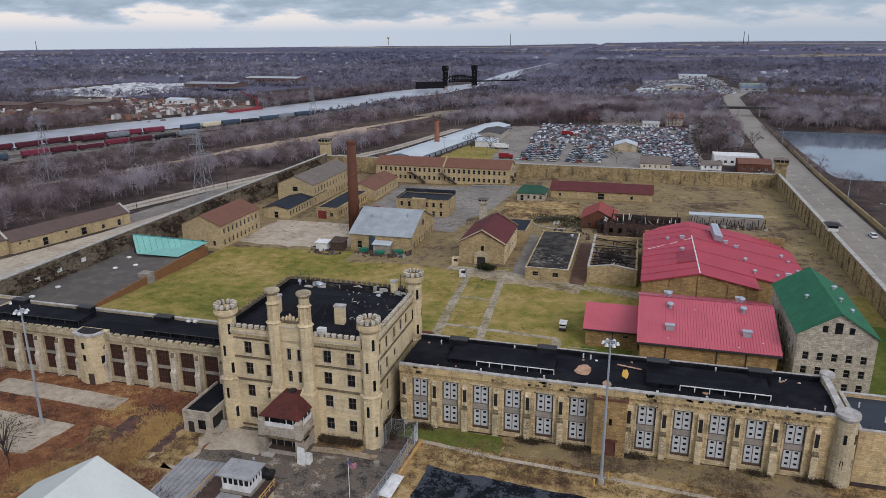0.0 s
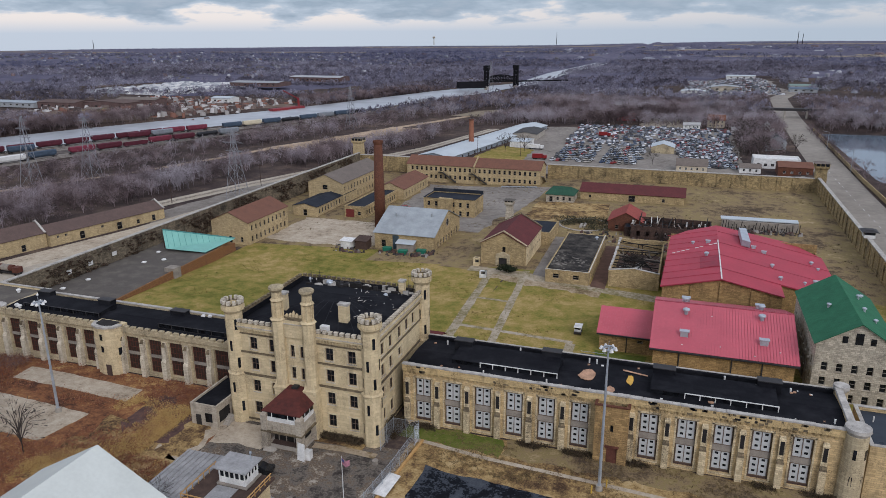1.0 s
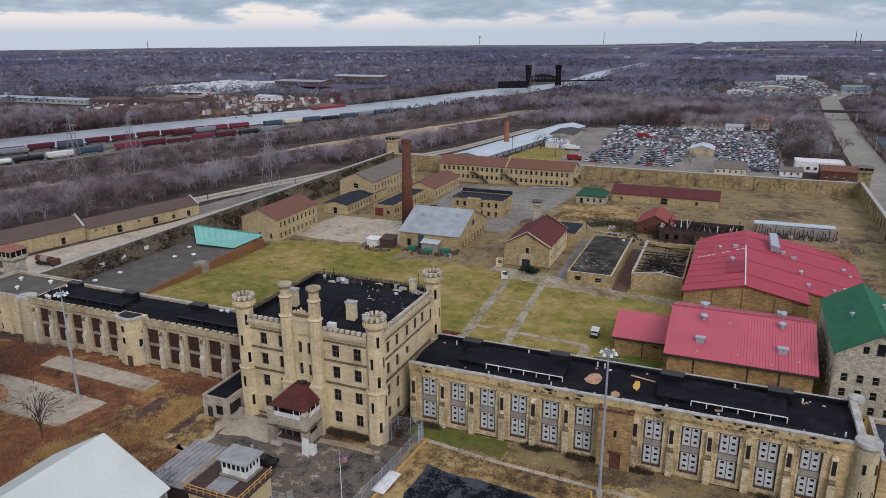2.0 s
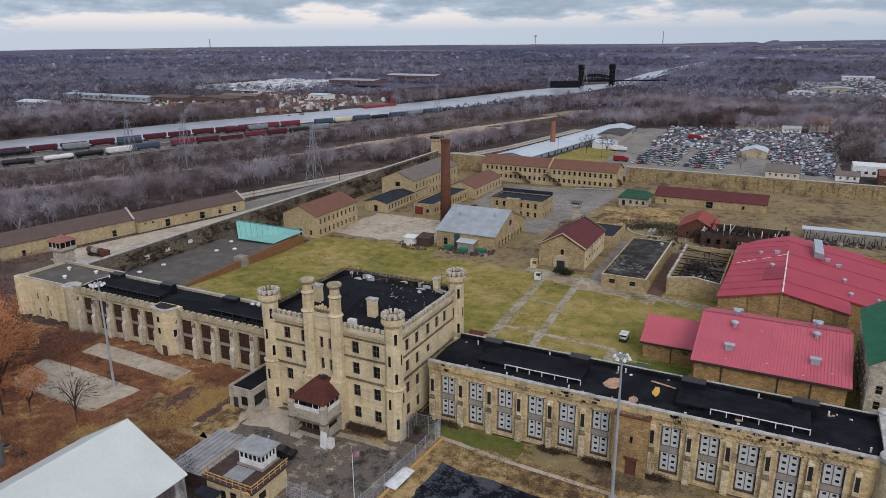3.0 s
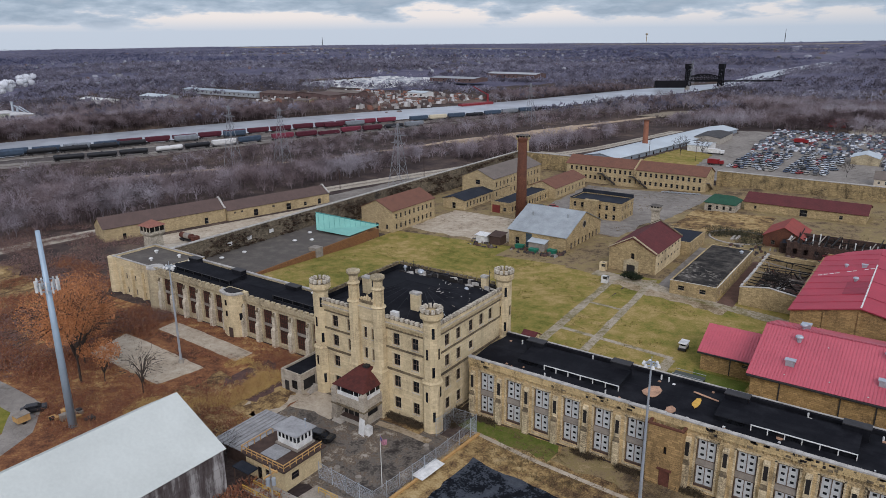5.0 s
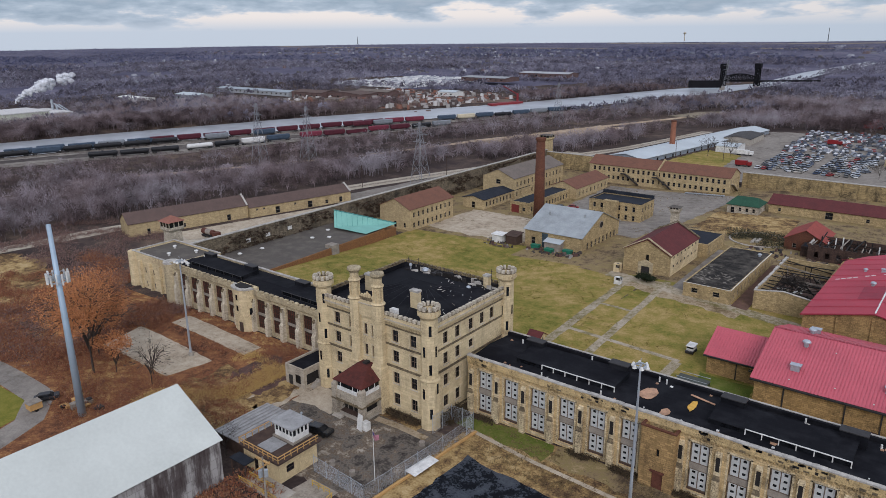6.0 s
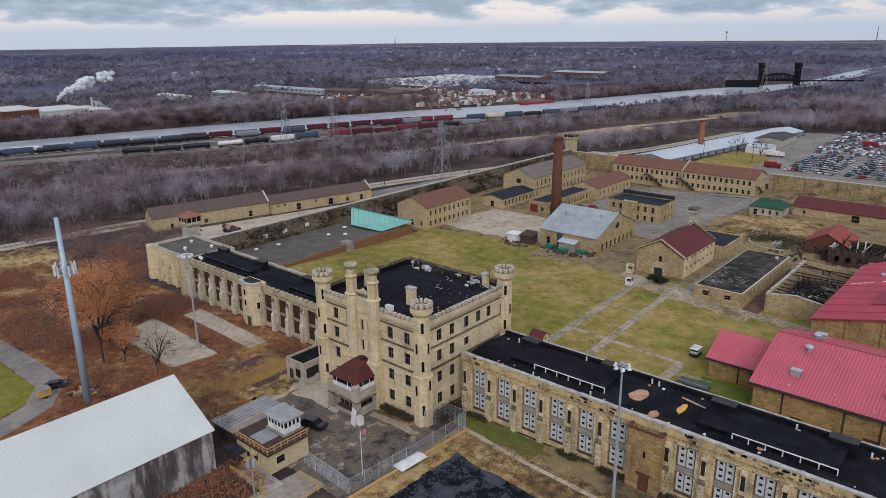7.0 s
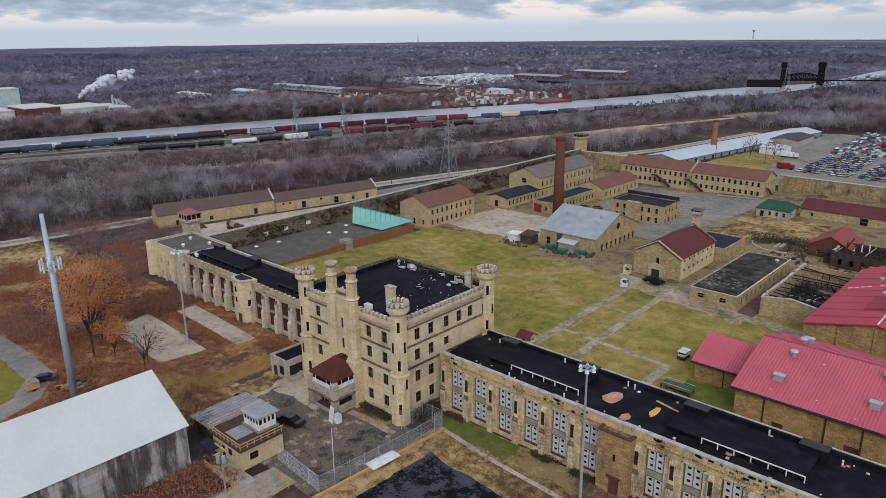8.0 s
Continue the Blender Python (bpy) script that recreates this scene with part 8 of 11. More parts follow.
LOWGROWTH = lambda P: np.where((line_dist(P[:, 0] - 22, P[:, 1], TANROAD) < 28) | (line_dist(P[:, 0] - 25, P[:, 1], LOWTRACK) < 40), 0.48, 1.0)
for k, (a, b) in enumerate(((2100, 6600), (6600, 8000), (0, 2100))):
    scatter("woods", NEAR_T, Pn[a:b], np.random.default_rng(2 + k).uniform(6.0, 12.0, len(Pn[a:b])) * LOWGROWTH(Pn[a:b]), TWIGS3[k], ("grey-brown", "pale grey", "dark brown")[k] + " leafless winter woods along the railway and river", seed=3 + k)
Pk = field(2500, 17, 88, 330, 120, 372, lambda x, y, r: (patchy(x, y, 9.0) > -0.3))
scatter("woods", NEAR_T, Pk[:620], np.random.default_rng(18).uniform(5.0, 10.0, len(Pk[:620])), TWIGS3[2], "bare trees on the bank between road and lake", seed=19)
Pk4 = field(2600, 27, 96, 360, 607, 720, lambda x, y, r: line_dist(x, y, MAINROAD) > 16)
scatter("woods", NEAR_T, Pk4[:700], np.random.default_rng(28).uniform(6.0, 11.0, len(Pk4[:700])), TWIG, "bare woods on the far shore of the lake", seed=29)
Pk2 = np.array([(86.8 + 1.5 * math.sin(i * 2.7), 375 + i * 4.2, gz(87, 375 + i * 4.2) - 0.1) for i in range(46)])
scatter("roadside_scrub", NEAR_T, Pk2, np.random.default_rng(20).uniform(3.0, 6.5, len(Pk2)), TWIGS3[2], "bare scrub behind the road barrier", "scrub", seed=21)
rb = np.random.default_rng(23)
yb_ = rb.uniform(60, 960, 2600)
xb_ = river_x(yb_) - river_half(yb_) - 3 - rb.uniform(2, 46, 2600)
kb_ = ~((yb_ > 545) & (yb_ < 730) & (xb_ > -470)) & ~((xb_ < -632) & (yb_ < 332) & (yb_ > 195))
Pbk = np.column_stack([xb_, yb_, ground_z(xb_, yb_) - 0.1])[kb_]
scatter("woods", NEAR_T, Pbk[:1900], rb.uniform(7.0, 12.0, len(Pbk[:1900])), TWIGS3[2], "dense dark bare woods along the far river bank", seed=24)
Ps = field(16000, 5, -520, 240, 60, 640, lambda x, y, r: ~open_land(x, y) & (np.hypot(x, y) < 700) & ~((x > 86) & (y < 372)))
scatter("undergrowth", SHRUB_T, Ps[:4200], np.random.default_rng(6).uniform(2.5, 5.0, len(Ps[:4200])), TWIGS3[2], "tangled leafless undergrowth below the woods", "undergrowth", seed=8)
Pm = field(130000, 9, -1900, 1500, 100, 1900, lambda x, y, r: ~open_land(x, y) & (np.hypot(x, y) > 640) & (np.hypot(x, y) < 1900) & (patchy(x, y, 90.0) > -0.55) & (np.abs(np.arctan2(x, y) + 0.3) < 1.25))
Pm = Pm[:30000]
Pm = Pm[np.argsort(patchy(Pm[:, 0] + 300, Pm[:, 1], 120.0) + np.random.default_rng(92).normal(0, 0.25, len(Pm)))]
# far and mid woods: aerial haze painted into the tones as extra blue
FARWOODS = [woodland("navy_hazed_far_woods", [(0.053, 0.058, 0.110), (0.092, 0.100, 0.179), (0.143, 0.153, 0.266), (0.220, 0.237, 0.375)], 0.03, 0.005, facing=0.08),
            woodland("dark_hazed_far_woods", [(0.063, 0.064, 0.107), (0.116, 0.120, 0.190), (0.185, 0.189, 0.288), (0.282, 0.295, 0.422)], 0.03, 0.005, facing=0.08),
            woodland("mauve_hazed_far_woods", [(0.091, 0.087, 0.131), (0.167, 0.164, 0.237), (0.229, 0.229, 0.328), (0.299, 0.301, 0.426)], 0.035, 0.005, facing=0.08)]
MIDWOODS = [woodland("umber_hazed_mid_woods", [(0.066, 0.060, 0.075), (0.140, 0.126, 0.156), (0.234, 0.216, 0.264), (0.356, 0.337, 0.406)], 0.05, 0.008, facing=0.3),
            woodland("grey_hazed_mid_woods", [(0.086, 0.079, 0.101), (0.175, 0.162, 0.203), (0.281, 0.265, 0.324), (0.406, 0.391, 0.469)], 0.05, 0.008, facing=0.3),
            woodland("mauve_hazed_mid_woods", [(0.097, 0.088, 0.116), (0.200, 0.186, 0.233), (0.317, 0.300, 0.368), (0.455, 0.443, 0.530)], 0.05, 0.008, facing=0.3)]
for k in range(3):
    Q = Pm[k * 10000:(k + 1) * 10000]
    scatter("woods", MID_T, Q, np.random.default_rng(10 + k).uniform(6, 11.5, len(Q)), MIDWOODS[k], ("umber", "grey", "mauve-grey")[k] + " leafless woods beyond the river", seed=11 + k)
Pf = field(120000, 13, -5200, 3600, 200, 5400, lambda x, y, r: ~open_land(x, y) & (np.hypot(x, y) > 1600) & (np.hypot(x, y) < 4250) & (patchy(x, y, 260.0) > -0.5 + 0.15 * r.normal(size=x.shape)) & (np.abs(np.arctan2(x, y) + 0.3) < 1.1))
Pf = Pf[:39000]
Pf = Pf[np.argsort(patchy(Pf[:, 0], Pf[:, 1] * 2.5, 330.0) + 0.5 * patchy(Pf[:, 0], Pf[:, 1] * 2, 120.0) + np.random.default_rng(93).normal(0, 0.2, len(Pf)))]
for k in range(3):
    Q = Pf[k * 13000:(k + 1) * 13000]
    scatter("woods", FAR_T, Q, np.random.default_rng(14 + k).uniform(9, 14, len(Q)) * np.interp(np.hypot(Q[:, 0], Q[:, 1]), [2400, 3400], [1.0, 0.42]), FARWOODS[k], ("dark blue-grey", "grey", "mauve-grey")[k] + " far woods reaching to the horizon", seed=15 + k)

# ---------- railway yard ----------
DARKBALLAST = ground_mat("dark_weedy_ballast", [(0.38, (0.045, 0.038, 0.036)), (0.5, (0.085, 0.074, 0.068)), (0.62, (0.16, 0.14, 0.125))], 0.04, 0.3, 3.0)
patch("dry_bank", [(-252, 405), (-222, 395), (-186, 520), (-212, 520)], TANDIRT, "open tan bank beside the dirt road", "bank", 0.09, wobble=2.0)
strip("railway_bed", RAILYARD, 24, BALLAST, "grey ballast of the railway yard", "railway", 0.12, step=10)
strip("railway_bed", LOWTRACK, 17, BALLAST, "grey ballast of the railway sidings", "railway", 0.16, step=10)
strip("railway_bed", [(a[0] + 21, a[1] - 6) for a in RAILYARD[:8]], 30, DARKBALLAST, "dark weedy ballast between the sidings", "railway", 0.09, step=10)
strip("railway_bed", TRACK, 10, GRAVEL, "ballast of the single track behind the wall", "railway", 0.12, step=8)
strip("dirt_road", TANROAD, 7, TANDIRT, "pale tan dirt road through the woods", "road", 0.12, step=8)
STEEL = plain("worn_rail_steel", (0.16, 0.13, 0.115), 0.5, 0.5, 0.3)


def offset_line(line, d, step=10.0, y0=-1e9, y1=1e9):
    P = []
    for (xa, ya), (xb, yb) in zip(line, line[1:]):
        n = max(1, int(math.hypot(xb - xa, yb - ya) / step))
        P += [(xa + (xb - xa) * i / n, ya + (yb - ya) * i / n) for i in range(n)]
    P = np.array(P + [line[-1]], float)
    T = np.gradient(P, axis=0)
    T /= np.linalg.norm(T, axis=1)[:, None]
    P = P + np.stack([T[:, 1], -T[:, 0]], -1) * d
    return P[(P[:, 1] > y0) & (P[:, 1] < y1)]


def rails(line, d):
    P = offset_line(line, d)
    mb = MB()
    for s in (-0.72, 0.72):
        for a, b in zip(P, P[1:]):
            t = (b - a) / np.linalg.norm(b - a)
            n = np.array([-t[1], t[0]]) * s
            mb.bar((a[0] + n[0], a[1] + n[1], gz(*a) + 0.22), (b[0] + n[0], b[1] + n[1], gz(*b) + 0.22), 0.07)
    return solid("track", mb, STEEL, "pair of worn steel rails", "railway track", "tracks", "structure")


for d in (-5.5, 0, 5.5):
    rails(RAILYARD, d)
for d in (0, 5.5):
    rails(LOWTRACK, d)
rails(TRACK, 0)

TANKBLACK = plain("black_tank_car_paint", (0.018, 0.019, 0.022), 0.5, 0.0, 0.4, 0.4)
TANKWHITE = plain("white_tank_car_paint", (0.62, 0.62, 0.60), 0.5, 0.0, 0.2, 0.4)
HOPPERGREY = plain("grey_hopper_paint", (0.20, 0.22, 0.24), 0.7, 0.0, 0.3, 0.4)
HOPPERRED = plain("maroon_freight_paint", (0.085, 0.016, 0.027), 0.7, 0.0, 0.4, 0.4)
HOPPERPINK = plain("faded_red_freight_paint", (0.17, 0.03, 0.05), 0.7, 0.0, 0.4, 0.4)
HOPPERBLUE = plain("blue_grey_freight_paint", (0.05, 0.075, 0.11), 0.7, 0.0, 0.4, 0.4)


def bogie_mb(x):
    mb = MB()
    for dx in (-0.85, 0.85):
        for s in (-0.75, 0.75):
            mb.bar((x + dx, s - 0.06, 0.42), (x + dx, s + 0.06, 0.42), 0.42, 8)
    return mb.box(x - 1.3, -0.95, 0.45, x + 1.3, -0.85, 0.7).box(x - 1.3, 0.85, 0.45, x + 1.3, 0.95, 0.7)


def rail_car(kind, at, turn, mat_, label):
    """A freight wagon on two bogies, along local x."""
    L = {"tank": 18.0, "hopper": 18.3, "gondola": 17.6}[kind]
    ob = thing("rail_car", at, label, "rail car", "freight wagons")
    ob.rotation_euler[2] = turn

    def child(name, key, make, m_):
        if key not in SHARED:
            SHARED[key] = mesh_of(name, make(), m_, (0, 0, 0))
        o = new(name, SHARED[key])
        o.parent = ob
        return o
    child("underframe", ("uf", kind), lambda: MB().box(-L / 2, -1.2, 0.9, L / 2, 1.2, 1.15), DARKSTEEL)
    for x in (-L / 2 + 2.2, L / 2 - 2.2):
        child("bogie", ("bogie", x), lambda: bogie_mb(x), DARKSTEEL)
    if kind == "tank":
        child("tank", ("tank", mat_.name), lambda: MB().bar((-L / 2 + 0.9, 0, 2.65), (L / 2 - 0.9, 0, 2.65), 1.5, 14).bar((-L / 2 + 0.3, 0, 2.65), (-L / 2 + 0.9, 0, 2.65), 0.9, 14, 1.5).bar((L / 2 - 0.9, 0, 2.65), (L / 2 - 0.3, 0, 2.65), 1.5, 14, 0.9), mat_)
        child("dome", ("dome",), lambda: MB().cyl(0, 0, 4.0, 4.5, 0.6, n=10), DARKSTEEL)
    elif kind == "hopper":
        child("body", ("hop", mat_.name), lambda: MB().prism([(-L / 2 + 2.2, -1.0), (L / 2 - 2.2, -1.0), (L / 2 - 2.2, 1.0), (-L / 2 + 2.2, 1.0)], 1.15, 2.2, [(-L / 2 + 0.8, -1.55), (L / 2 - 0.8, -1.55), (L / 2 - 0.8, 1.55), (-L / 2 + 0.8, 1.55)]).box(-L / 2 + 0.8, -1.55, 2.2, L / 2 - 0.8, 1.55, 4.3).prism([(-L / 2 + 0.8, -1.55), (L / 2 - 0.8, -1.55), (L / 2 - 0.8, 1.55), (-L / 2 + 0.8, 1.55)], 4.3, 4.75, [(-L / 2 + 1.0, -0.7), (L / 2 - 1.0, -0.7), (L / 2 - 1.0, 0.7), (-L / 2 + 1.0, 0.7)]), mat_)
    else:
        child("tub", ("gon", mat_.name), lambda: MB().box(-L / 2 + 0.3, -1.5, 1.15, L / 2 - 0.3, -1.4, 3.4).box(-L / 2 + 0.3, 1.4, 1.15, L / 2 - 0.3, 1.5, 3.4).box(-L / 2 + 0.3, -1.4, 1.15, -L / 2 + 0.4, 1.4, 3.4).box(L / 2 - 0.4, -1.4, 1.15, L / 2 - 0.3, 1.4, 3.4).box(-L / 2 + 0.4, -1.4, 1.15, L / 2 - 0.4, 1.4, 1.3), mat_)
        child("load", ("gonload",), lambda: MB().prism([(-L / 2 + 0.5, -1.35), (L / 2 - 0.5, -1.35), (L / 2 - 0.5, 1.35), (-L / 2 + 0.5, 1.35)], 1.35, 3.1, [(-L / 2 + 2.0, -0.4), (L / 2 - 2.0, -0.4), (L / 2 - 2.0, 0.4), (-L / 2 + 2.0, 0.4)]), GRAVEL)
    return ob


def train(line, d, y0, y1, seq, seed):
    P = offset_line(line, d, 1.0)
    dist = np.concatenate([[0], np.cumsum(np.linalg.norm(np.diff(P, axis=0), axis=1))])
    s0, s1 = np.interp([y0, y1], P[:, 1], dist)
    rng = random.Random(seed)
    s, k = s0 + 9.4, 0
    while s < s1:
        kind, mat_, label = seq(k, rng)
        x, y = np.interp(s, dist, P[:, 0]), np.interp(s, dist, P[:, 1])
        x2, y2 = np.interp(s + 2, dist, P[:, 0]), np.interp(s + 2, dist, P[:, 1])
        rail_car(kind, (x, y, gz(x, y) + 0.29), math.atan2(y2 - y, x2 - x), mat_, label)
        s += 18.9
        k += 1


REDS = [("hopper", HOPPERRED, "maroon covered hopper wagon in the rail yard"), ("hopper", HOPPERPINK, "faded red covered hopper wagon in the rail yard"), ("gondola", HOPPERRED, "maroon open gondola wagon in the rail yard")]
DARKS = [("tank", TANKBLACK, "black tank wagon on a siding"), ("hopper", HOPPERBLUE, "blue-grey covered hopper wagon on a siding"), ("tank", TANKBLACK, "black tank wagon on a siding"), ("hopper", HOPPERGREY, "grey covered hopper wagon on a siding")]
WHITETANK = ("tank", TANKWHITE, "white tank wagon among darker wagons")
WHITEHOP = ("hopper", TANKWHITE, "white-roofed covered hopper wagon")
CREAMHOP = ("hopper", plain("cream_hopper_paint", (0.56, 0.50, 0.36), 0.6, 0.0, 0.2, 0.4), "cream covered hopper wagon among blue-grey ones")
train(RAILYARD, -5.5, 110, 284, lambda k, r: r.choice((WHITEHOP, DARKS[1], DARKS[3])), 1)
train(RAILYARD, -5.5, 285, 500, lambda k, r: REDS[1] if k == 10 else REDS[r.choice((0, 0, 0, 1))], 2)
train(RAILYARD, 0, 105, 300, lambda k, r: r.choice(DARKS[:3]), 3)
train(RAILYARD, 0, 318, 340, lambda k, r: DARKS[3], 8)
train(RAILYARD, 0, 352, 372, lambda k, r: DARKS[1], 9)
train(RAILYARD, 0, 430, 470, lambda k, r: (REDS[0], DARKS[3])[k % 2], 10)
train(RAILYARD, 0, 502, 640, lambda k, r: CREAMHOP if k == 1 else DARKS[(1, 3, 1, 2)[k % 4]], 4)
train(LOWTRACK, 0, 228, 282, lambda k, r: DARKS[0], 5)
train(LOWTRACK, 0, 283, 360, lambda k, r: WHITETANK if k == 0 else (DARKS[3], DARKS[2], WHITEHOP, DARKS[1])[k % 4], 6)
train(LOWTRACK, 0, 362, 450, lambda k, r: REDS[(1, 0, 2)[k % 3]], 7)
train(LOWTRACK, 0, 452, 486, lambda k, r: DARKS[k % 2 * 3], 11)


# ---------- pylons and poles ----------
PYLONGREY = plain("dull_grey_pylon_steel", (0.27, 0.28, 0.30), 0.6, 0.2, 0.25, 0.5)


def pylon(x, y, h, w=7.0):
    z0 = gz(x, y)
    t = thing("pylon", (x, y, z0), "grey lattice steel electricity pylon", "pylon", "pylons")
    mb = MB()
    lev = [0, 0.2, 0.38, 0.53, 0.66, 0.77, 0.87, 1.0]
    wid = lambda f: w / 2 * (1 - f) ** 1.15 + 0.35
    for s in ((1, 1), (1, -1), (-1, -1), (-1, 1)):
        part("leg", MB().pipe([(x + s[0] * wid(a), y + s[1] * wid(a), z0 + a * h) for a in lev], [0.12] * len(lev)), PYLONGREY, t)
    for a, b in zip(lev, lev[1:]):
        for (sx, sy), (tx, ty) in (((1, 1), (1, -1)), ((1, -1), (-1, -1)), ((-1, -1), (-1, 1)), ((-1, 1), (1, 1))):
            mb.bar((x + sx * wid(a), y + sy * wid(a), z0 + a * h), (x + tx * wid(b), y + ty * wid(b), z0 + b * h), 0.05)
            mb.bar((x + tx * wid(a), y + ty * wid(a), z0 + a * h), (x + sx * wid(b), y + sy * wid(b), z0 + b * h), 0.05)
    part("bracing", mb, PYLONGREY, t)
    for f, r in ((0.7, 4.2), (0.82, 5.0), (0.94, 3.6)):
        part("cross_arm", MB().bar((x - r, y, z0 + f * h), (x + r, y, z0 + f * h), 0.12).bar((x - r, y, z0 + f * h), (x, y, z0 + f * h + 1.0), 0.07).bar((x + r, y, z0 + f * h), (x, y, z0 + f * h + 1.0), 0.07), PYLONGREY, t)
    return t


for x, y, h in ((-182, 268, 31), (-312, 276, 36), (-292, 296, 33), (-239, 502, 33), (-244, 930, 40)):
    pylon(x, y, h)


def street_lamp(x, y, h=10.5, arm=(-2.6, 0), z=None):
    z0 = gz(x, y) if z is None else z
    t = thing("street_lamp", (x, y, z0), "grey steel street lamp with a bent arm", "street lamp", "road lamps")
    part("pole", MB().bar((x, y, z0), (x, y, z0 + h), 0.13, 6, 0.08), GALV, t)
    part("arm", MB().bar((x, y, z0 + h), (x + arm[0], y + arm[1], z0 + h + 0.5), 0.07, 5), GALV, t)
    part("head", MB().box(x + arm[0] - 0.55, y + arm[1] - 0.2, z0 + h + 0.42, x + arm[0] + 0.1, y + arm[1] + 0.2, z0 + h + 0.6), GALV, t)


for y in (215, 268, 318, 398, 470):
    street_lamp(84.8, y)
for x, y in ((-109, 402), (-84, 405), (-205, 252), (-188, 296)):
    z0 = gz(x, y)
    pole = thing("utility_pole", (x, y, z0), "brown timber utility pole with a cross-arm", "pole", "utility poles")
    part("post", MB().bar((x, y, z0), (x, y, z0 + 11), 0.16, 6, 0.11), WOODDARK, pole)
    part("cross_arm", MB().box(x - 1.3, y - 0.07, z0 + 10, x + 1.3, y + 0.07, z0 + 10.2), WOODDARK, pole)
# road edge walls
rw = thing("wall_road", (84, 300, -1.5), "low concrete barrier wall along the road", "wall", kind="structure")
part("barrier", MB().wall((85.2, 372), (84.5, 120), -2.2, 0.4, (), 0.4), OCHRE, rw)
part("barrier", MB().wall((89.5, 560), (85.2, 372), -2.2, 0.4, (), 0.4), OCHRE, rw)
for k, y in enumerate(range(140, 600, 9)):
    patch("road_line", [(74.6, y), (74.75, y), (74.75, y + 3), (74.6, y + 3)], WHITE, "dashed white lane marking", "marking", 0.1, group="lane dashes") if y < 420 else None
# railway overpass
ov = thing("overpass", (85, 640, 0), "dark steel railway bridge over the road", "bridge")
part("girder", MB().box(62, 636, 4.2, 108, 640, 6.2), DARKSTEEL, ov)
for x in (64, 79, 95, 106):
    part("pier", MB().box(x - 0.6, 636.5, -3, x + 0.6, 639.5, 4.19), CONCRETE, ov)

# ---------- the lift bridge over the river ----------
lb = thing("lift_bridge", (-250, 975, -11), "dark steel vertical lift bridge over the river", "bridge")
for x, y in ((-263, 978), (-227, 1001)):
    tw = part("lift_tower", MB().box(x - 2.2, y - 3.5, -13, x + 2.2, y + 3.5, -3), CONCRETE, lb)
    m_ = MB()
    for sx in (-2.6, 2.6):
        for sy in (-3.6, 3.6):
            m_.bar((x + sx, y + sy, -3), (x + sx * 0.8, y + sy * 0.8, 24), 0.9)
    for k in range(5):
        for sy in (-3.4, 3.4):
            m_.bar((x - 2.4, y + sy, -3 + k * 5), (x + 2.2, y + sy, 2 + k * 5), 0.6).bar((x + 2.4, y + sy, -3 + k * 5), (x - 2.2, y + sy, 2 + k * 5), 0.6)
    part("lattice", m_, BLACKSTEEL, tw)
    part("head_house", MB().box(x - 3.6, y - 4.6, 19, x + 3.6, y + 4.6, 25), BLACKSTEEL, tw)
u_ = Vector((36, 23, 0)).normalized()
n_ = Vector((-u_.y, u_.x, 0))
for s in (-3, 3):
    tm = MB()
    a0 = Vector((-263, 978, 0)) + n_ * s
    N_ = 9
    for k in range(N_):
        p0, p1 = a0 + u_ * (42.7 * k / N_), a0 + u_ * (42.7 * (k + 1) / N_)
        h0, h1 = (2 + 4 * math.sin(math.pi * f / N_) for f in (k, k + 1))
        tm = MB()
        tm.bar((p0.x, p0.y, 4), (p1.x, p1.y, 4), 0.8).bar((p0.x, p0.y, 6 + h0), (p1.x, p1.y, 6 + h1), 0.8).bar((p0.x, p0.y, 4), (p1.x, p1.y, 6 + h1), 0.6).bar((p0.x, p0.y, 6 + h0), (p0.x, p0.y, 4), 0.6)
        part("truss_panel", tm, BLACKSTEEL, lb)
deck = MB()
a0, b0 = Vector((-263, 978, 0)) - u_ * 42, Vector((-263, 978, 0)) + u_ * 120
deck.prism([(v.x, v.y) for v in (a0 - n_ * 3.5, b0 - n_ * 3.5, b0 + n_ * 3.5, a0 + n_ * 3.5)], 2.4, 3.9)
part("deck", deck, BLACKSTEEL, lb)
lb.location.z = -15.0
part("approach_girder", MB().prism([(v.x, v.y) for v in (a0 - n_ * 3.4, a0 + u_ * 40 - n_ * 3.4, a0 + u_ * 40 + n_ * 3.4, a0 + n_ * 3.4)], -5, 2.39), BLACKSTEEL, lb)

# ---------- behind the back wall: warehouse, car breakers, houses ----------
patch("gravel_lot", [(-160, 346), (62, 346), (62, 380), (-160, 380)], ASPHALT, "grey gravel strip behind the back wall", "lot", 0.05, wobble=0.5)
patch("lawn", [(-112, 376), (-78, 372), (-82, 430), (-104, 440)], LAWN, "dull grass plot behind the wall", "lawn", 0.1, wobble=0.6)
patch("gravel_lot", [(-90, 376), (36, 376), (36, 562), (-92, 540)], ASPHALT, "dusty grey car breaker's lot", "lot", 0.07, wobble=1.0)
patch("gravel_lot", [(-30, 560), (10, 562), (14, 640), (-24, 640)], GRAVEL, "pale gravel lot among the trees", "lot", 0.07, wobble=1.5)
WH = building("warehouse_shed", "very long low shed with white sheet roof", -124.5, 375.0, -104.5, 531.0, -4.0, -0.4, plain("grey_blue_sheet_walls", (0.22, 0.25, 0.28), 0.7, var=0.3), WHITEMETAL, "y", 1.8, over=0.6, roof_label="bright white sheet roof", holes={"right": row(4, 150, 18, 0.8, 2.0, 1.8)})
WH.rotation_euler[2] = radians(-9.2)
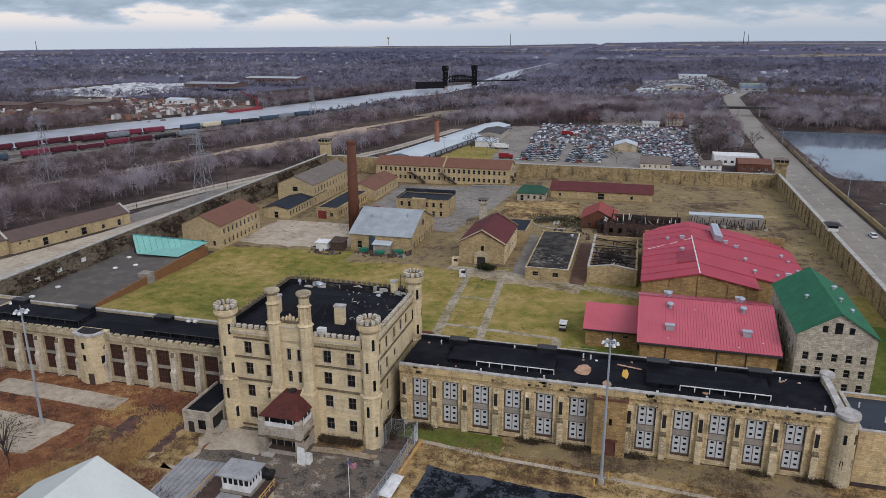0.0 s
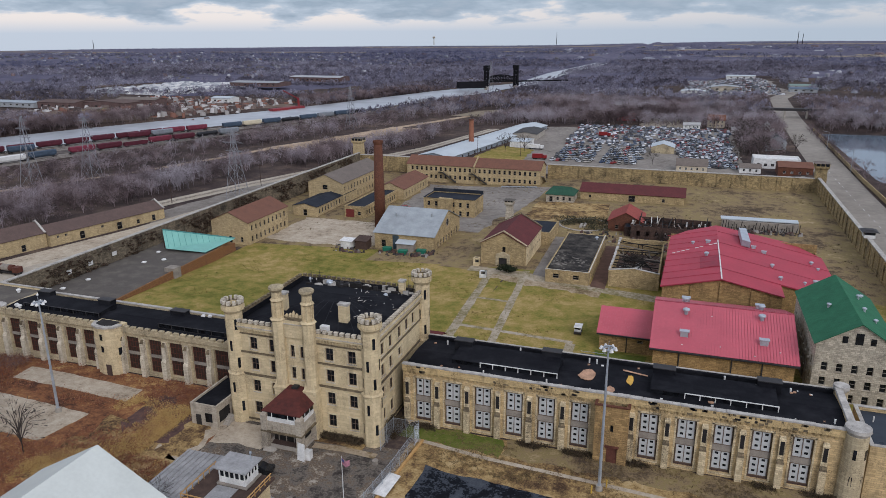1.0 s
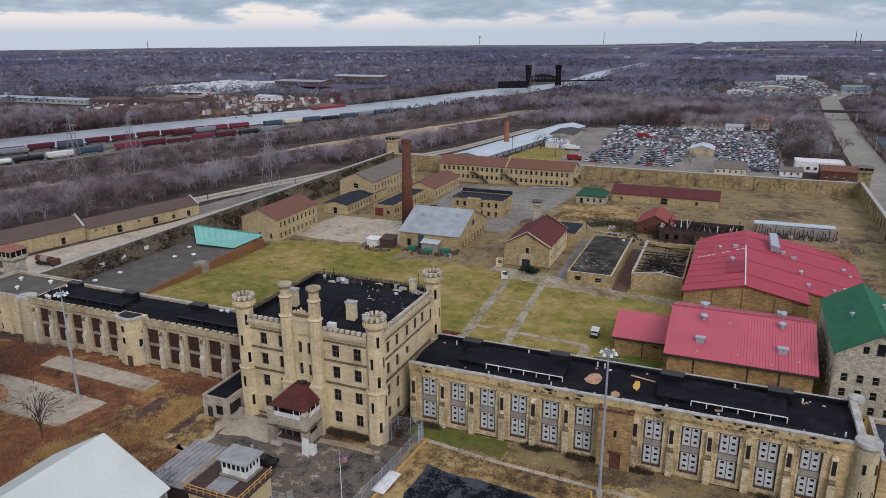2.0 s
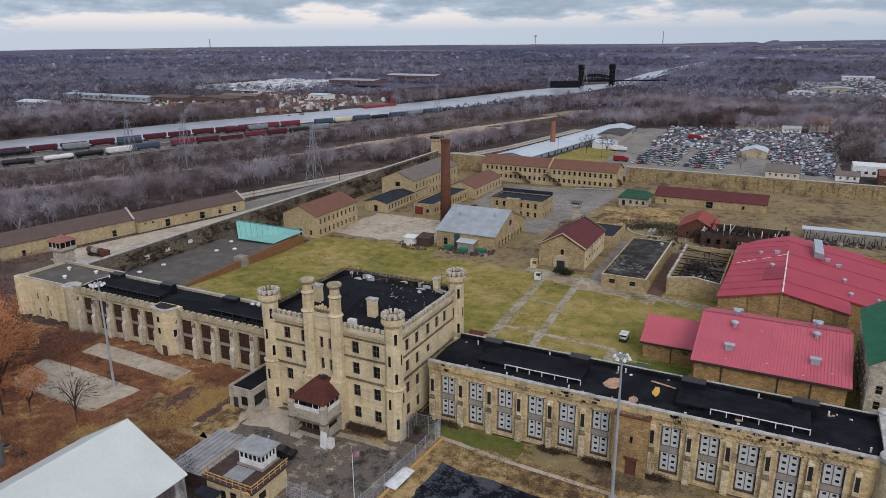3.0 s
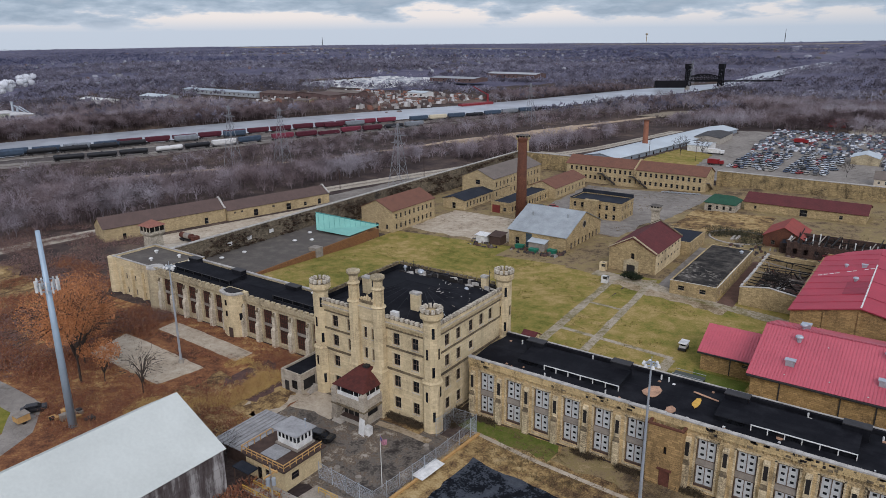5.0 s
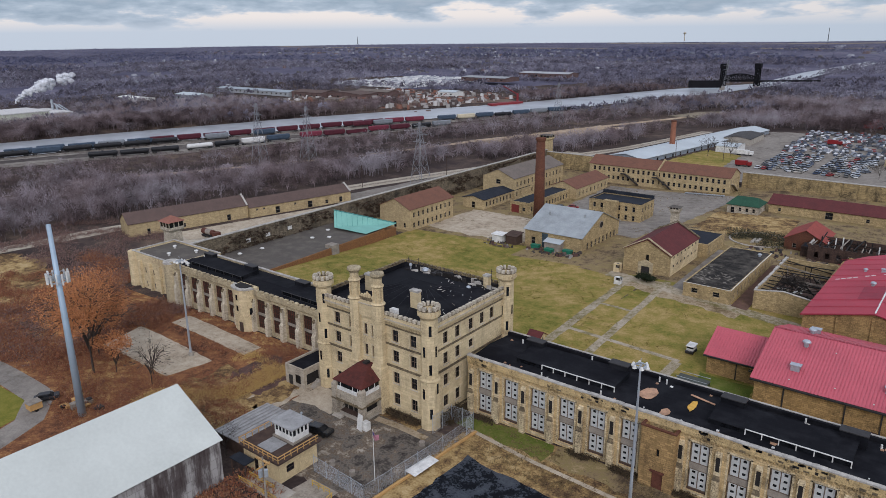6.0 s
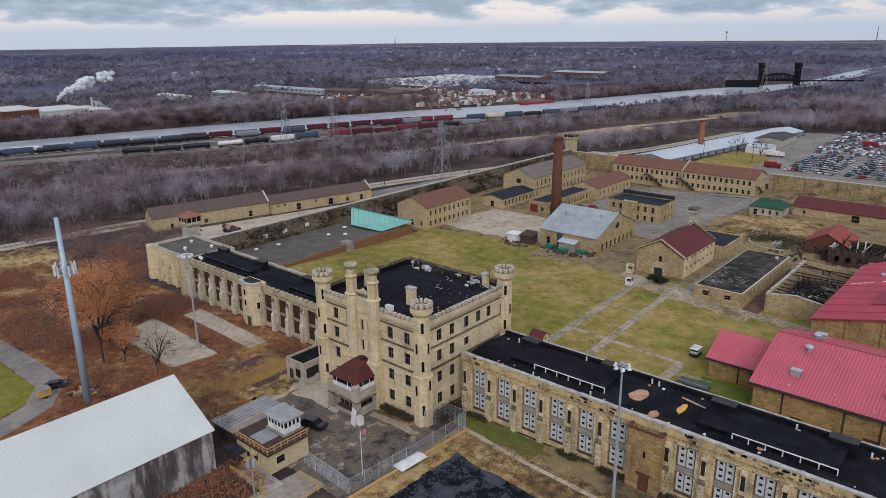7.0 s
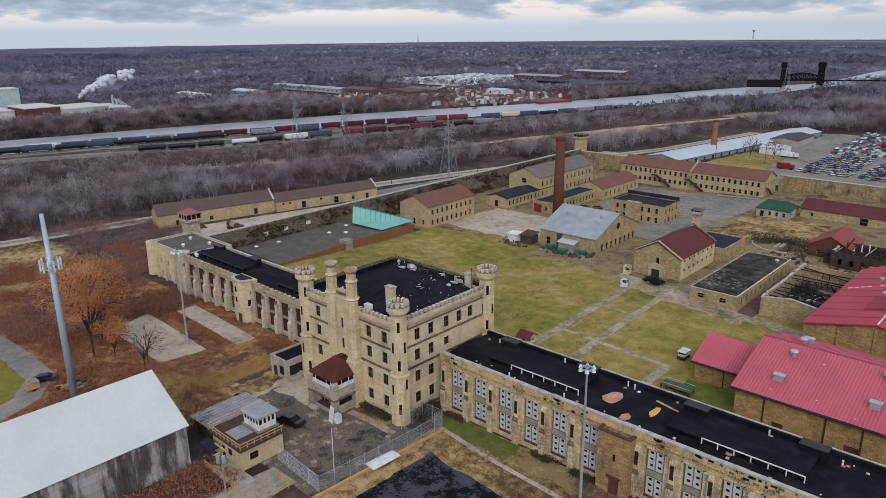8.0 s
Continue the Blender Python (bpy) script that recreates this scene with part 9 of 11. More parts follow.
building("shed", "low shed with blue-grey roof beside the warehouse", -104, 470, -88, 500, -3.4, 0.8, CONCRETE, TARGREY, "y", 1.2)
building("shed", "low shed with white roof in the breaker's lot", -98, 436, -86, 452, -3.2, 0.6, WHITE, WHITEMETAL, "x", 1.2)
building("shed", "pale open-fronted shed among parked cars", -13, 438, 0, 452, -3.0, 0.8, PALE, WHITEMETAL, "y", 2.0)
sk2 = thing("chimney_stack", (-119.5, 424, -4), "slim orange brick chimney behind the warehouse", "chimney")
part("shaft", MB().cyl(-119.5, 424, -4.2, 14.3, 1.7, 1.45, 14), plain("dull_orange_stack_brick", (0.27, 0.115, 0.07), 0.9, var=0.3), sk2)
part("rim", MB().cyl(-119.5, 424, 14.3, 15.0, 1.6, 1.7, 14), BRICKRED, sk2)
HOUSEWALL = [WHITE, PALE, YELLOW, GREYSTONE, plain("grey_siding", (0.33, 0.35, 0.36), 0.8), plain("cream_siding", (0.55, 0.48, 0.36), 0.8)]
HOUSEROOF = [SHINGLE_GY, TARGREY, SHINGLE_BR, plain("pale_grey_roof", (0.36, 0.36, 0.35), 0.85, var=0.3)]


def house(x, y, w, d, h, rise, wall, roof, ridge="x", label="small gabled house", floors=1):
    z0 = gz(x, y)
    hs_ = [q for f in range(floors) for q in row(0.6, w - 0.6, max(2, int(w / 3)), 0.9 + f * 2.8, 1.0, 1.3)]
    building("house", label, x - w / 2, y - d / 2, x + w / 2, y + d / 2, z0, z0 + h, wall, roof, ridge, rise, {"front": hs_, "right": row(0.6, d - 0.6, 2, 0.9, 1.0, 1.3)}, WHITE, "house", 0.4, group="houses behind the wall")


house(10, 388, 15, 9, 3.2, 3.0, HOUSEWALL[5], HOUSEROOF[0], "x", "cream house with grey-brown gabled roof behind the wall")
house(26, 575, 12, 10, 5.6, 3.4, HOUSEWALL[5], HOUSEROOF[2], "x", "cream two-storey house with brown roof", 2)
house(9, 562, 12, 8, 2.8, 1.6, WHITE, HOUSEROOF[3], "x", "low white garage with a pale roof")
house(40, 541, 9, 7, 2.8, 1.8, WHITE, HOUSEROOF[3], "x", "low white garage among bare trees")
house(58, 540, 9, 9, 4.4, 3.4, WHITE, HOUSEROOF[3], "y", "white gabled house beside the road", 2)
house(57, 470, 11, 9, 5.4, 3.6, HOUSEWALL[4], HOUSEROOF[1], "y", "grey two-storey house beside the road", 2)
building("shop", "white flat-roofed shop building", 40.5, 405, 63, 418, -2.6, 1.8, WHITE, WHITE, parapet=0.4, holes={"front": row(1, 21, 6, 0.8, 1.6, 1.4)})
house(38, 392, 10, 8, 2.8, 1.6, WHITE, HOUSEROOF[0], "x", "low white house with grey roof")
building("shop", "red brick shop with brown roof", 50.5, 384, 66, 397, -2.2, 1.8, BRICKRED, SHINGLE_BR, "x", 1.8, {"front": row(1, 15, 4, 0.8, 1.2, 1.3)}, WHITE)
house(-20, 625, 12, 9, 3.5, 2.0, WHITE, HOUSEROOF[0], "x", "white shed-roofed store among trees")
building("barn", "red sheet-metal barn among the trees", -48, 596, -34, 606, -4.5, 0.5, plain("faded_red_sheet", (0.32, 0.05, 0.045), 0.7), plain("red_sheet_roof", (0.36, 0.06, 0.06), 0.7), "x", 1.8)

CARPAINT = per_object("car_paint", [(0.48, 0.52, 0.56), (0.25, 0.29, 0.34), (0.02, 0.022, 0.026), (0.55, 0.57, 0.58), (0.10, 0.12, 0.15), (0.035, 0.06, 0.12), (0.34, 0.38, 0.42), (0.28, 0.03, 0.03), (0.10, 0.10, 0.10), (0.48, 0.50, 0.53), (0.20, 0.24, 0.30), (0.33, 0.31, 0.27)], 0.4, 0.5)
TYRE = plain("black_rubber", (0.014, 0.014, 0.014), 0.9)


def car_body_mb():
    mb = MB()
    mb.prism([(-2.2, -0.85), (2.2, -0.85), (2.2, 0.85), (-2.2, 0.85)], 0.3, 0.55, [(-2.25, -0.9), (2.25, -0.9), (2.25, 0.9), (-2.25, 0.9)])
    mb.prism([(-2.25, -0.9), (2.25, -0.9), (2.25, 0.9), (-2.25, 0.9)], 0.552, 0.92, [(-2.1, -0.82), (2.15, -0.82), (2.15, 0.82), (-2.1, 0.82)])
    return mb.prism([(-1.2, -0.7), (0.75, -0.7), (0.75, 0.7), (-1.2, 0.7)], 1.36, 1.45, [(-1.1, -0.62), (0.65, -0.62), (0.65, 0.62), (-1.1, 0.62)])


def car(x, y, turn, label="weathered scrapped car parked in the breaker's lot", mat_=None, group="breaker's cars", name="car", s=1.0):
    at = (x, y, gz(x, y) + 0.1)
    key = ("carbody", (mat_ or CARPAINT).name)
    if key not in SHARED:
        SHARED[key] = mesh_of("car", car_body_mb(), mat_ or CARPAINT)
        SHARED["carglass"] = mesh_of("glass", MB().prism([(-1.75, -0.78), (1.35, -0.78), (1.35, 0.78), (-1.75, 0.78)], 0.922, 1.358, [(-1.2, -0.68), (0.75, -0.68), (0.75, 0.68), (-1.2, 0.68)]), GLASS)
        SHARED["carwheel"] = mesh_of("wheel", MB().bar((0, -0.1, 0), (0, 0.1, 0), 0.32, 10), TYRE)
    ob = tagged(new(name, SHARED[key]), label, "car", group)
    ob.location, ob.rotation_euler[2], ob.scale = at, turn, (s, s, s)
    g = new("glass", SHARED["carglass"])
    g.parent = ob
    for wx in (-1.35, 1.4):
        for wy in (-0.82, 0.82):
            w_ = new("wheel", SHARED["carwheel"])
            w_.parent, w_.location = ob, (wx, wy, 0.32)
    return ob


rng = random.Random(21)
k = 0
for by0, by1, bx0, bx1, gap in ((396, 452, -64, -42, 7.0), (396, 452, -36, -16, 6.6), (398, 446, 4, 33, 6.2), (446, 500, 2, 32, 6.0), (470, 548, -70, -12, 6.4)):
    y = by0
    while y < by1:
        x = bx0
        while x < bx1:
            if rng.random() < 0.86 and k < 298:
                car(x + rng.uniform(-0.6, 0.6), y + rng.uniform(-1.1, 1.1), math.pi / 2 + rng.gauss(0, 0.28))
                k += 1
            x += rng.uniform(2.5, 3.3)
        y += gap * 0.92


def junk(name, x0, y0, x1, y1, n, cols, label, size=(1.5, 4.0), hgt=(0.6, 1.8), seed=1, category="scrap", top=(0.45, 0.95)):
    """Loose angular pieces scattered over an area, joined: too many to count."""
    r = np.random.default_rng(seed)
    V, T = [], []
    quad = np.array([(-1, -1), (1, -1), (1, 1), (-1, 1)])
    for i in range(n):
        x, y = r.uniform(x0, x1), r.uniform(y0, y1)
        a, l, w, h = r.uniform(0, 3.14), r.uniform(*size) / 2, r.uniform(*size) / 3.2, r.uniform(*hgt)
        c, s = math.cos(a), math.sin(a)
        z = gz(x, y)
        b = quad * (l, w)
        b = np.column_stack([b[:, 0] * c - b[:, 1] * s + x, b[:, 0] * s + b[:, 1] * c + y])
        t = (b - (x, y)) * r.uniform(*top) + (x, y)
        k_ = len(V)
        V += [(p[0], p[1], z - 0.2) for p in b] + [(p[0], p[1], z + h * r.uniform(0.8, 1.15)) for p in t]
        for j in range(4):
            q = (j + 1) % 4
            T += [(k_ + j, k_ + q, k_ + 4 + q), (k_ + j, k_ + 4 + q, k_ + 4 + j)]
        T += [(k_ + 4, k_ + 5, k_ + 6), (k_ + 4, k_ + 6, k_ + 7)]
    return tri_mesh(name, V, T, speckled(name + "_colours", cols, 0.7, 0.3, crisp=True), label, category)


def car_heap(name, x0, y0, x1, y1, n, cols, label, seed, turn=1.57, rowgap=6.4):
    """Scrapped cars standing close together in rough rows: a body and a narrower cabin each, joined."""
    r = np.random.default_rng(seed)
    V, T = [], []
    quad = np.array([(-1, -1), (1, -1), (1, 1), (-1, 1)])
    for i in range(n):
        x, y = r.uniform(x0, x1), y0 + rowgap * (0.5 + int(r.uniform(0, (y1 - y0) / rowgap))) + r.normal(0, 0.7)
        a, z, g = turn + r.normal(0, 0.22), gz(x, y), r.uniform(0.9, 1.15)
        c, s = math.cos(a), math.sin(a)
        for (l0, w0, h0), (l1, w1, h1), dx in (((2.15, 0.86, 0.2), (2.05, 0.8, 0.92), 0.0), ((1.5, 0.76, 0.93), (0.95, 0.62, 1.5), -0.25)):
            k_ = len(V)
            for l, w, h in ((l0, w0, h0), (l1, w1, h1)):
                b = quad * (l * g, w * g) + (dx, 0)
                V += [(x + p[0] * c - p[1] * s, y + p[0] * s + p[1] * c, z + h * g) for p in b]
            for j in range(4):
                q = (j + 1) % 4
                T += [(k_ + j, k_ + q, k_ + 4 + q), (k_ + j, k_ + 4 + q, k_ + 4 + j)]
            T += [(k_ + 4, k_ + 5, k_ + 6), (k_ + 4, k_ + 6, k_ + 7)]
    return tri_mesh(name, V, T, speckled(name + "_colours", cols, 0.45, 0.4, crisp=True), label, "scrapped cars")


CARCOLS = [(0.02, 0.02, 0.024), (0.40, 0.42, 0.45), (0.10, 0.11, 0.13), (0.62, 0.63, 0.64), (0.03, 0.032, 0.04), (0.18, 0.20, 0.23), (0.045, 0.045, 0.05), (0.03, 0.05, 0.09), (0.16, 0.03, 0.025), (0.02, 0.02, 0.022), (0.26, 0.28, 0.31), (0.07, 0.07, 0.08)]
car_heap("scrapped_cars", -70, 458, 34, 556, 640, CARCOLS, "hundreds of scrapped cars packed in a breaker's yard", 3)
car_heap("scrapped_cars", 2, 396, 34, 458, 150, CARCOLS, "more scrapped cars packed between the rows", 13)
car_heap("scrapped_cars", -2, 862, 105, 1190, 1300, CARCOLS, "far breaker's yard crowded with scrapped cars", 4)
junk("scrap_heaps", -630, 560, -425, 745, 900, [(0.07, 0.05, 0.045), (0.16, 0.12, 0.10), (0.30, 0.28, 0.26), (0.10, 0.06, 0.05), (0.5, 0.48, 0.46), (0.2, 0.09, 0.06)], "heaps of scrap metal on the far river bank", (2.0, 9.0), (1.0, 5.0), 5)
junk("container_yard", -800, 790, -640, 1010, 700, [(0.6, 0.6, 0.6), (0.45, 0.46, 0.48), (0.66, 0.66, 0.64), (0.3, 0.32, 0.34)], "far yard of white trailers", (6, 16), (2, 3.5), 6, "trailers")
patch("dirt_yard", [(-650, 480), (-495, 490), (-402, 700), (-560, 770)], plain("brown_scrap_yard_dirt", (0.16, 0.115, 0.085), 1.0, var=0.5, scale=0.03, fine=0.4), "brown dirt of the scrap yard", "yard", 0.15, step=20, wobble=4)
patch("dirt_yard", [(0, 858), (108, 860), (108, 1195), (10, 1195)], ASPHALT, "grey lot of the far breaker's yard", "yard", 0.15, step=20, wobble=4)
DULLBRICK = plain("dull_mauve_brick", (0.13, 0.085, 0.078), 0.9, var=0.4, scale=0.2)
for (x0, y0, x1, y1, h, wl, rf, rg, lab) in (
        (-800, 590, -655, 612, 4.5, HOUSEWALL[4], plain("pale_blue_roof", (0.30, 0.34, 0.37), 0.7), "x", "very long factory shed with pale blue-grey roof"),
        (-790, 448, -738, 464, 4, WHITE, WHITE, "x", "low white shed on the far bank"),
        (-742, 492, -700, 515, 6, HOUSEWALL[4], WHITEMETAL, "x", "pale blue shed on the far bank"),
        (-650, 590, -600, 622, 6, DULLBRICK, SHINGLE_DK, "x", "old brown brick mill shed"),
        (-598, 600, -545, 628, 6, DULLBRICK, SHINGLE_DK, "y", "old brown brick mill shed"),
        (-592, 640, -540, 660, 6, DULLBRICK, SHINGLE_GY, "x", "old brick mill shed with grey roof"),
        (-640, 920, -560, 960, 5, DULLBRICK, plain("far_grey_roof", (0.28, 0.29, 0.30), 0.8), "x", "large grey works building"),
        (-610, 1040, -520, 1075, 6, DULLBRICK, plain("far_pale_roof", (0.36, 0.37, 0.38), 0.8), "x", "pale works building beyond the scrap yard"),
        (-505, 690, -480, 708, 5, WHITE, WHITEMETAL, "x", "white shed beside the scrap heaps"),
        (-560, 560, -540, 575, 4, PALE, SHINGLE_GY, "x", "cream shed in the scrap yard"),
        (30, 965, 62, 990, 5, GREYSTONE, ZINC, "y", "grey gabled shed in the breaker's yard"),
        (55, 1180, 95, 1200, 4, WHITE, WHITEMETAL, "x", "long white shed beyond the breaker's yard"),
        (-5, 905, 22, 925, 5, WHITE, WHITEMETAL, "y", "white shed at the breaker's yard"),
        (112, 905, 140, 925, 4, HOUSEWALL[4], plain("slate_blue_roof", (0.10, 0.14, 0.19), 0.7), "x", "low building with slate-blue roof"),
        (118, 960, 150, 985, 4, HOUSEWALL[4], plain("grey_green_roof", (0.18, 0.25, 0.22), 0.7), "x", "low building with grey-green roof")):
    building("industrial_shed", lab, x0, y0, x1, y1, -9.0 if x0 < -200 else gz((x0 + x1) / 2, (y0 + y1) / 2), (-9.0 if x0 < -200 else gz((x0 + x1) / 2, (y0 + y1) / 2)) + h, wl, rf, rg, h * 0.3, {"front": row(2, x1 - x0 - 2, max(3, int((x1 - x0) / 9)), 1.5, 3.0, h * 0.35)}, over=0.6)
bgm = plain("red_barge_paint", (0.22, 0.03, 0.035), 0.7)
ba = thing("barge", (-397, 670, -11.6), "long red cargo barge moored at the river bank", "barge")
part("hull", MB().prism([(-407, 652), (-399, 648), (-386, 690), (-394, 694)], -12, -9.6), bgm, ba)
part("crane", MB().bar((-392, 688, -9.2), (-392, 688, -1), 1.2).bar((-392, 688, -2), (-398, 668, 8), 0.6), bgm, ba)
fa = thing("factory", (-690, 250, -9), "pale green and white riverside factory", "factory")
for k, (x0, y0, x1, y1, h, m_) in enumerate(((-748, 228, -726, 256, 24, plain("pale_green_sheet", (0.42, 0.52, 0.50), 0.8)), (-738, 200, -668, 232, 9, WHITE), (-688, 233, -644, 262, 12, BRICKRED), (-678, 262, -633, 300, 10, plain("cream_green_sheet", (0.50, 0.52, 0.42), 0.8)), (-688, 300, -638, 322, 7, PALE))):
    b_ = part("hall", MB().box(x0, y0, -10, x1, y1, -9 + h), m_, fa)
    part("roof", MB().box(x0 - 0.5, y0 - 0.5, -9 + h + 0.003, x1 + 0.5, y1 + 0.5, -9 + h + 0.8), plain("factory_roof_%s" % "abcde"[k], (0.55, 0.54, 0.52), 0.9), b_)
for x, y, h in ((-666, 318, 17), (-662, 320, 13), (-713, 262, 10)):
    part("silo", MB().cyl(x, y, -10, -9 + h, 1.1, n=12), GALV, fa)
part("conveyor", MB().bar((-663, 318, 5), (-645, 328, -8), 0.6).bar((-660, 321, 4), (-642, 330, -8), 0.5), GALV, fa)

# white steam over the works
r9 = np.random.default_rng(99)
V, T = [], []
for k in range(240):
    f = k / 210 if k < 211 else 1.25 + 0.008 * (k - 211)
    c = np.array([-695 + 10 * f + r9.normal(0, 0.7 + f), 299 + 30 * f + r9.normal(0, 0.6 + 1.8 * min(f, 1)), 5 + 17 * f ** 0.6 + r9.normal(0, 0.5 + 1.6 * min(f, 1))])
    rad = (1.0 + 2.9 * min(f, 0.8)) * r9.uniform(0.4, 1.1)
    n0 = len(V)
    lat, lon = 6, 9
    for a in range(lat + 1):
        for b in range(lon):
            th, ph = math.pi * a / lat, 2 * math.pi * b / lon
            q = rad * r9.uniform(0.85, 1.15)
            V.append(c + q * np.array([math.sin(th) * math.cos(ph), math.sin(th) * math.sin(ph), 0.8 * math.cos(th)]))
    for a in range(lat):
        for b in range(lon):
            p0, p1 = n0 + a * lon + b, n0 + a * lon + (b + 1) % lon
            T += [(p0, p1, p1 + lon), (p0, p1 + lon, p0 + lon)]
STEAM = Mat("white_steam", 1.0, 0.0, 0.0).color((0.85, 0.87, 0.9))
STEAM.b.inputs["Alpha"].default_value = 0.42
STEAM = STEAM.m
sm = tri_mesh("steam_plume", V, T, STEAM, "white steam plume drifting from the riverside works", "steam")
sm.data.shade_smooth()
wt = thing("water_tower", (-1500, 4250, -11), "far water tower on a slim stem", "water tower")
part("stem", MB().cyl(-1500, 4250, -12, 24, 3, 2.5, 10), GREYSTONE, wt)
part("bowl", MB().cyl(-1500, 4250, 24, 30, 3, 9, 14).cyl(-1500, 4250, 30.01, 36, 9, 5, 14), GREYSTONE, wt)
for x, y, h in ((-760, 4300, 55), (-2900, 3000, 30), (420, 3500, 60), (440, 3510, 48)):
    mt = thing("mast", (x, y, -11), "slim far mast on the horizon", "mast", "far masts")
    part("pole", MB().bar((x, y, -11), (x, y, h), 2.2, 5, 1.0), DARKSTEEL, mt)
# far towns: joined roofs too many to count
r_ = np.random.default_rng(77)
FARH = [(0.24, 0.24, 0.27), (0.13, 0.125, 0.14), (0.40, 0.41, 0.44), (0.10, 0.095, 0.10), (0.17, 0.12, 0.12), (0.30, 0.31, 0.35), (0.12, 0.11, 0.12), (0.19, 0.19, 0.22)]
for k, (x0, y0, x1, y1, n, sz) in enumerate(((-1900, 500, -850, 1200, 260, (5, 11)), (-1500, 1150, -600, 2000, 330, (6, 12)), (-2600, 1600, -900, 2600, 300, (8, 18)), (120, 880, 620, 1700, 130, (6, 13)), (-800, 2000, 900, 3300, 90, (12, 34)))):
    junk("far_houses", x0, y0, x1, y1, n, FARH, "far houses and roofs scattered among bare trees", sz, (3, 6), 80 + k, "far houses")
PALEFIELD = ground_mat("pale_far_field", [(0.36, (0.16, 0.13, 0.09)), (0.5, (0.25, 0.21, 0.15)), (0.62, (0.34, 0.30, 0.24))], 0.006, 0.05, 0.6)
for x, y, w_, d_ in ((-300, 2900, 900, 120), (-1600, 2700, 700, 90), (300, 2300, 500, 90), (-900, 3700, 1600, 160), (-2700, 2600, 800, 110), (600, 3600, 900, 150), (-3400, 3300, 900, 150), (-120, 720, 60, 40), (-170, 640, 40, 50), (700, 2400, 500, 110), (-2000, 4200, 1800, 200)):
    patch("field", [(x - w_ / 2, y - d_ / 2), (x + w_ / 2, y - d_ / 2), (x + w_ / 2, y + d_ / 2), (x - w_ / 2, y + d_ / 2)], PALEFIELD, "pale winter field far off", "field", 0.4, step=80, wobble=6)

# ---------- the gate booth and forecourt ----------
SHEDROOF = plain("weathered_grey_roof_sheet", (0.30, 0.30, 0.295), 0.7, 0.0, 0.4, 0.5, 3.0)
gbth = thing("gate_booth", (-51, 75, 0), "cream block gate booth with railed flat roof and white lookout cabin", "building")
bx0, bx1, by0, by1 = -55.9, -47.2, 71.1, 78.8
CREAMBLOCK = stone("cream_painted_block", (0.62, 0.505, 0.30), (0.54, 0.43, 0.245), (0.20, 0.15, 0.09), 0.45, 0.22, 0.4, 0.25, 0.6)
for p, q, hs_ in (((bx0, by0), (bx1, by0), [(3.0, 0.0, 1.1, 2.3), (5.0, 1.2, 1.3, 1.3)]), ((bx1, by0), (bx1, by1), [(2.2, 1.2, 1.6, 1.3)]), ((bx1, by1), (bx0, by1), []), ((bx0, by1), (bx0, by0), [])):
    if p[0] == q[0]:
        d = 0.3 if p[1] < q[1] else -0.3
        p, q = (p[0], p[1] + d), (q[0], q[1] - d)
        hs_ = [(a - 0.3, s, w, h) for a, s, w, h in hs_]
    part("wall", MB().wall(p, q, -0.4, 3.7, [(a, s + 0.4, w, h) for a, s, w, h in hs_], 0.3), CREAMBLOCK, gbth)
    windows(gbth, p, q, 0, hs_, WOODDARK, GLASS, 0.12)
part("roof_slab", MB().box(bx0 - 0.6, by0 - 0.6, 3.703, bx1 + 0.6, by1 + 0.6, 4.0), WOODDARK, gbth, "dark brown roof slab")
part("roof_sheet", MB().box(bx0 + 2.4, by0 + 0.9, 4.003, bx1 - 2.8, by1 - 3.6, 4.05), SHEDROOF, gbth, "wet grey roof sheet")
rl = part("railing", MB().box(bx0 - 0.45, by0 - 0.45, 4.95, bx1 + 0.45, by0 - 0.33, 5.08).box(bx1 + 0.33, by0 - 0.33, 4.95, bx1 + 0.45, by1, 5.08).box(bx0 - 0.45, by0 - 0.33, 4.95, bx0 - 0.33, by1, 5.08).box(bx0 - 0.45, by0 - 0.43, 4.45, bx1 + 0.45, by0 - 0.35, 4.55).box(bx1 + 0.35, by0 - 0.33, 4.45, bx1 + 0.43, by1, 4.55), WOODTAN, gbth, "tan timber roof railing")
for i in range(9):
    x = bx0 - 0.39 + (bx1 - bx0 + 0.78) * i / 8
    part("baluster", MB().box(x - 0.05, by0 - 0.44, 4.0, x + 0.05, by0 - 0.34, 4.95), WOODTAN, rl)
for i in range(1, 7):
    y = by0 - 0.39 + (by1 - by0) * i / 6
    part("baluster", MB().box(bx1 + 0.34, y - 0.05, 4.0, bx1 + 0.44, y + 0.05, 4.95), WOODTAN, rl)
    part("baluster", MB().box(bx0 - 0.44, y - 0.05, 4.0, bx0 - 0.34, y + 0.05, 4.95), WOODTAN, rl)
cx0, cx1, cy0, cy1 = -53.4, -49.0, 75.6, 78.9
cb = part("lookout_cabin", MB().box(cx0, cy0, 4.353, cx1, cy1, 5.3).box(cx0, cy0, 6.3, cx1, cy1, 6.75), WHITE, gbth, "white timber lookout cabin")
part("cabin_base", MB().box(cx0 - 0.3, cy0 - 0.3, 4.06, cx1 + 0.3, cy1 + 0.3, 4.35), WOODGREY, cb)
part("glazing", MB().box(cx0 + 0.1, cy0 + 0.1, 5.3, cx1 - 0.1, cy1 - 0.1, 6.3), GLASS, cb)
for i in range(6):
    x = cx0 + 0.1 + (cx1 - cx0 - 0.2) * i / 5
    part("mullion", MB().box(x - 0.1, cy0 - 0.001, 5.303, x + 0.1, cy0 + 0.12, 6.297), WHITE, cb)
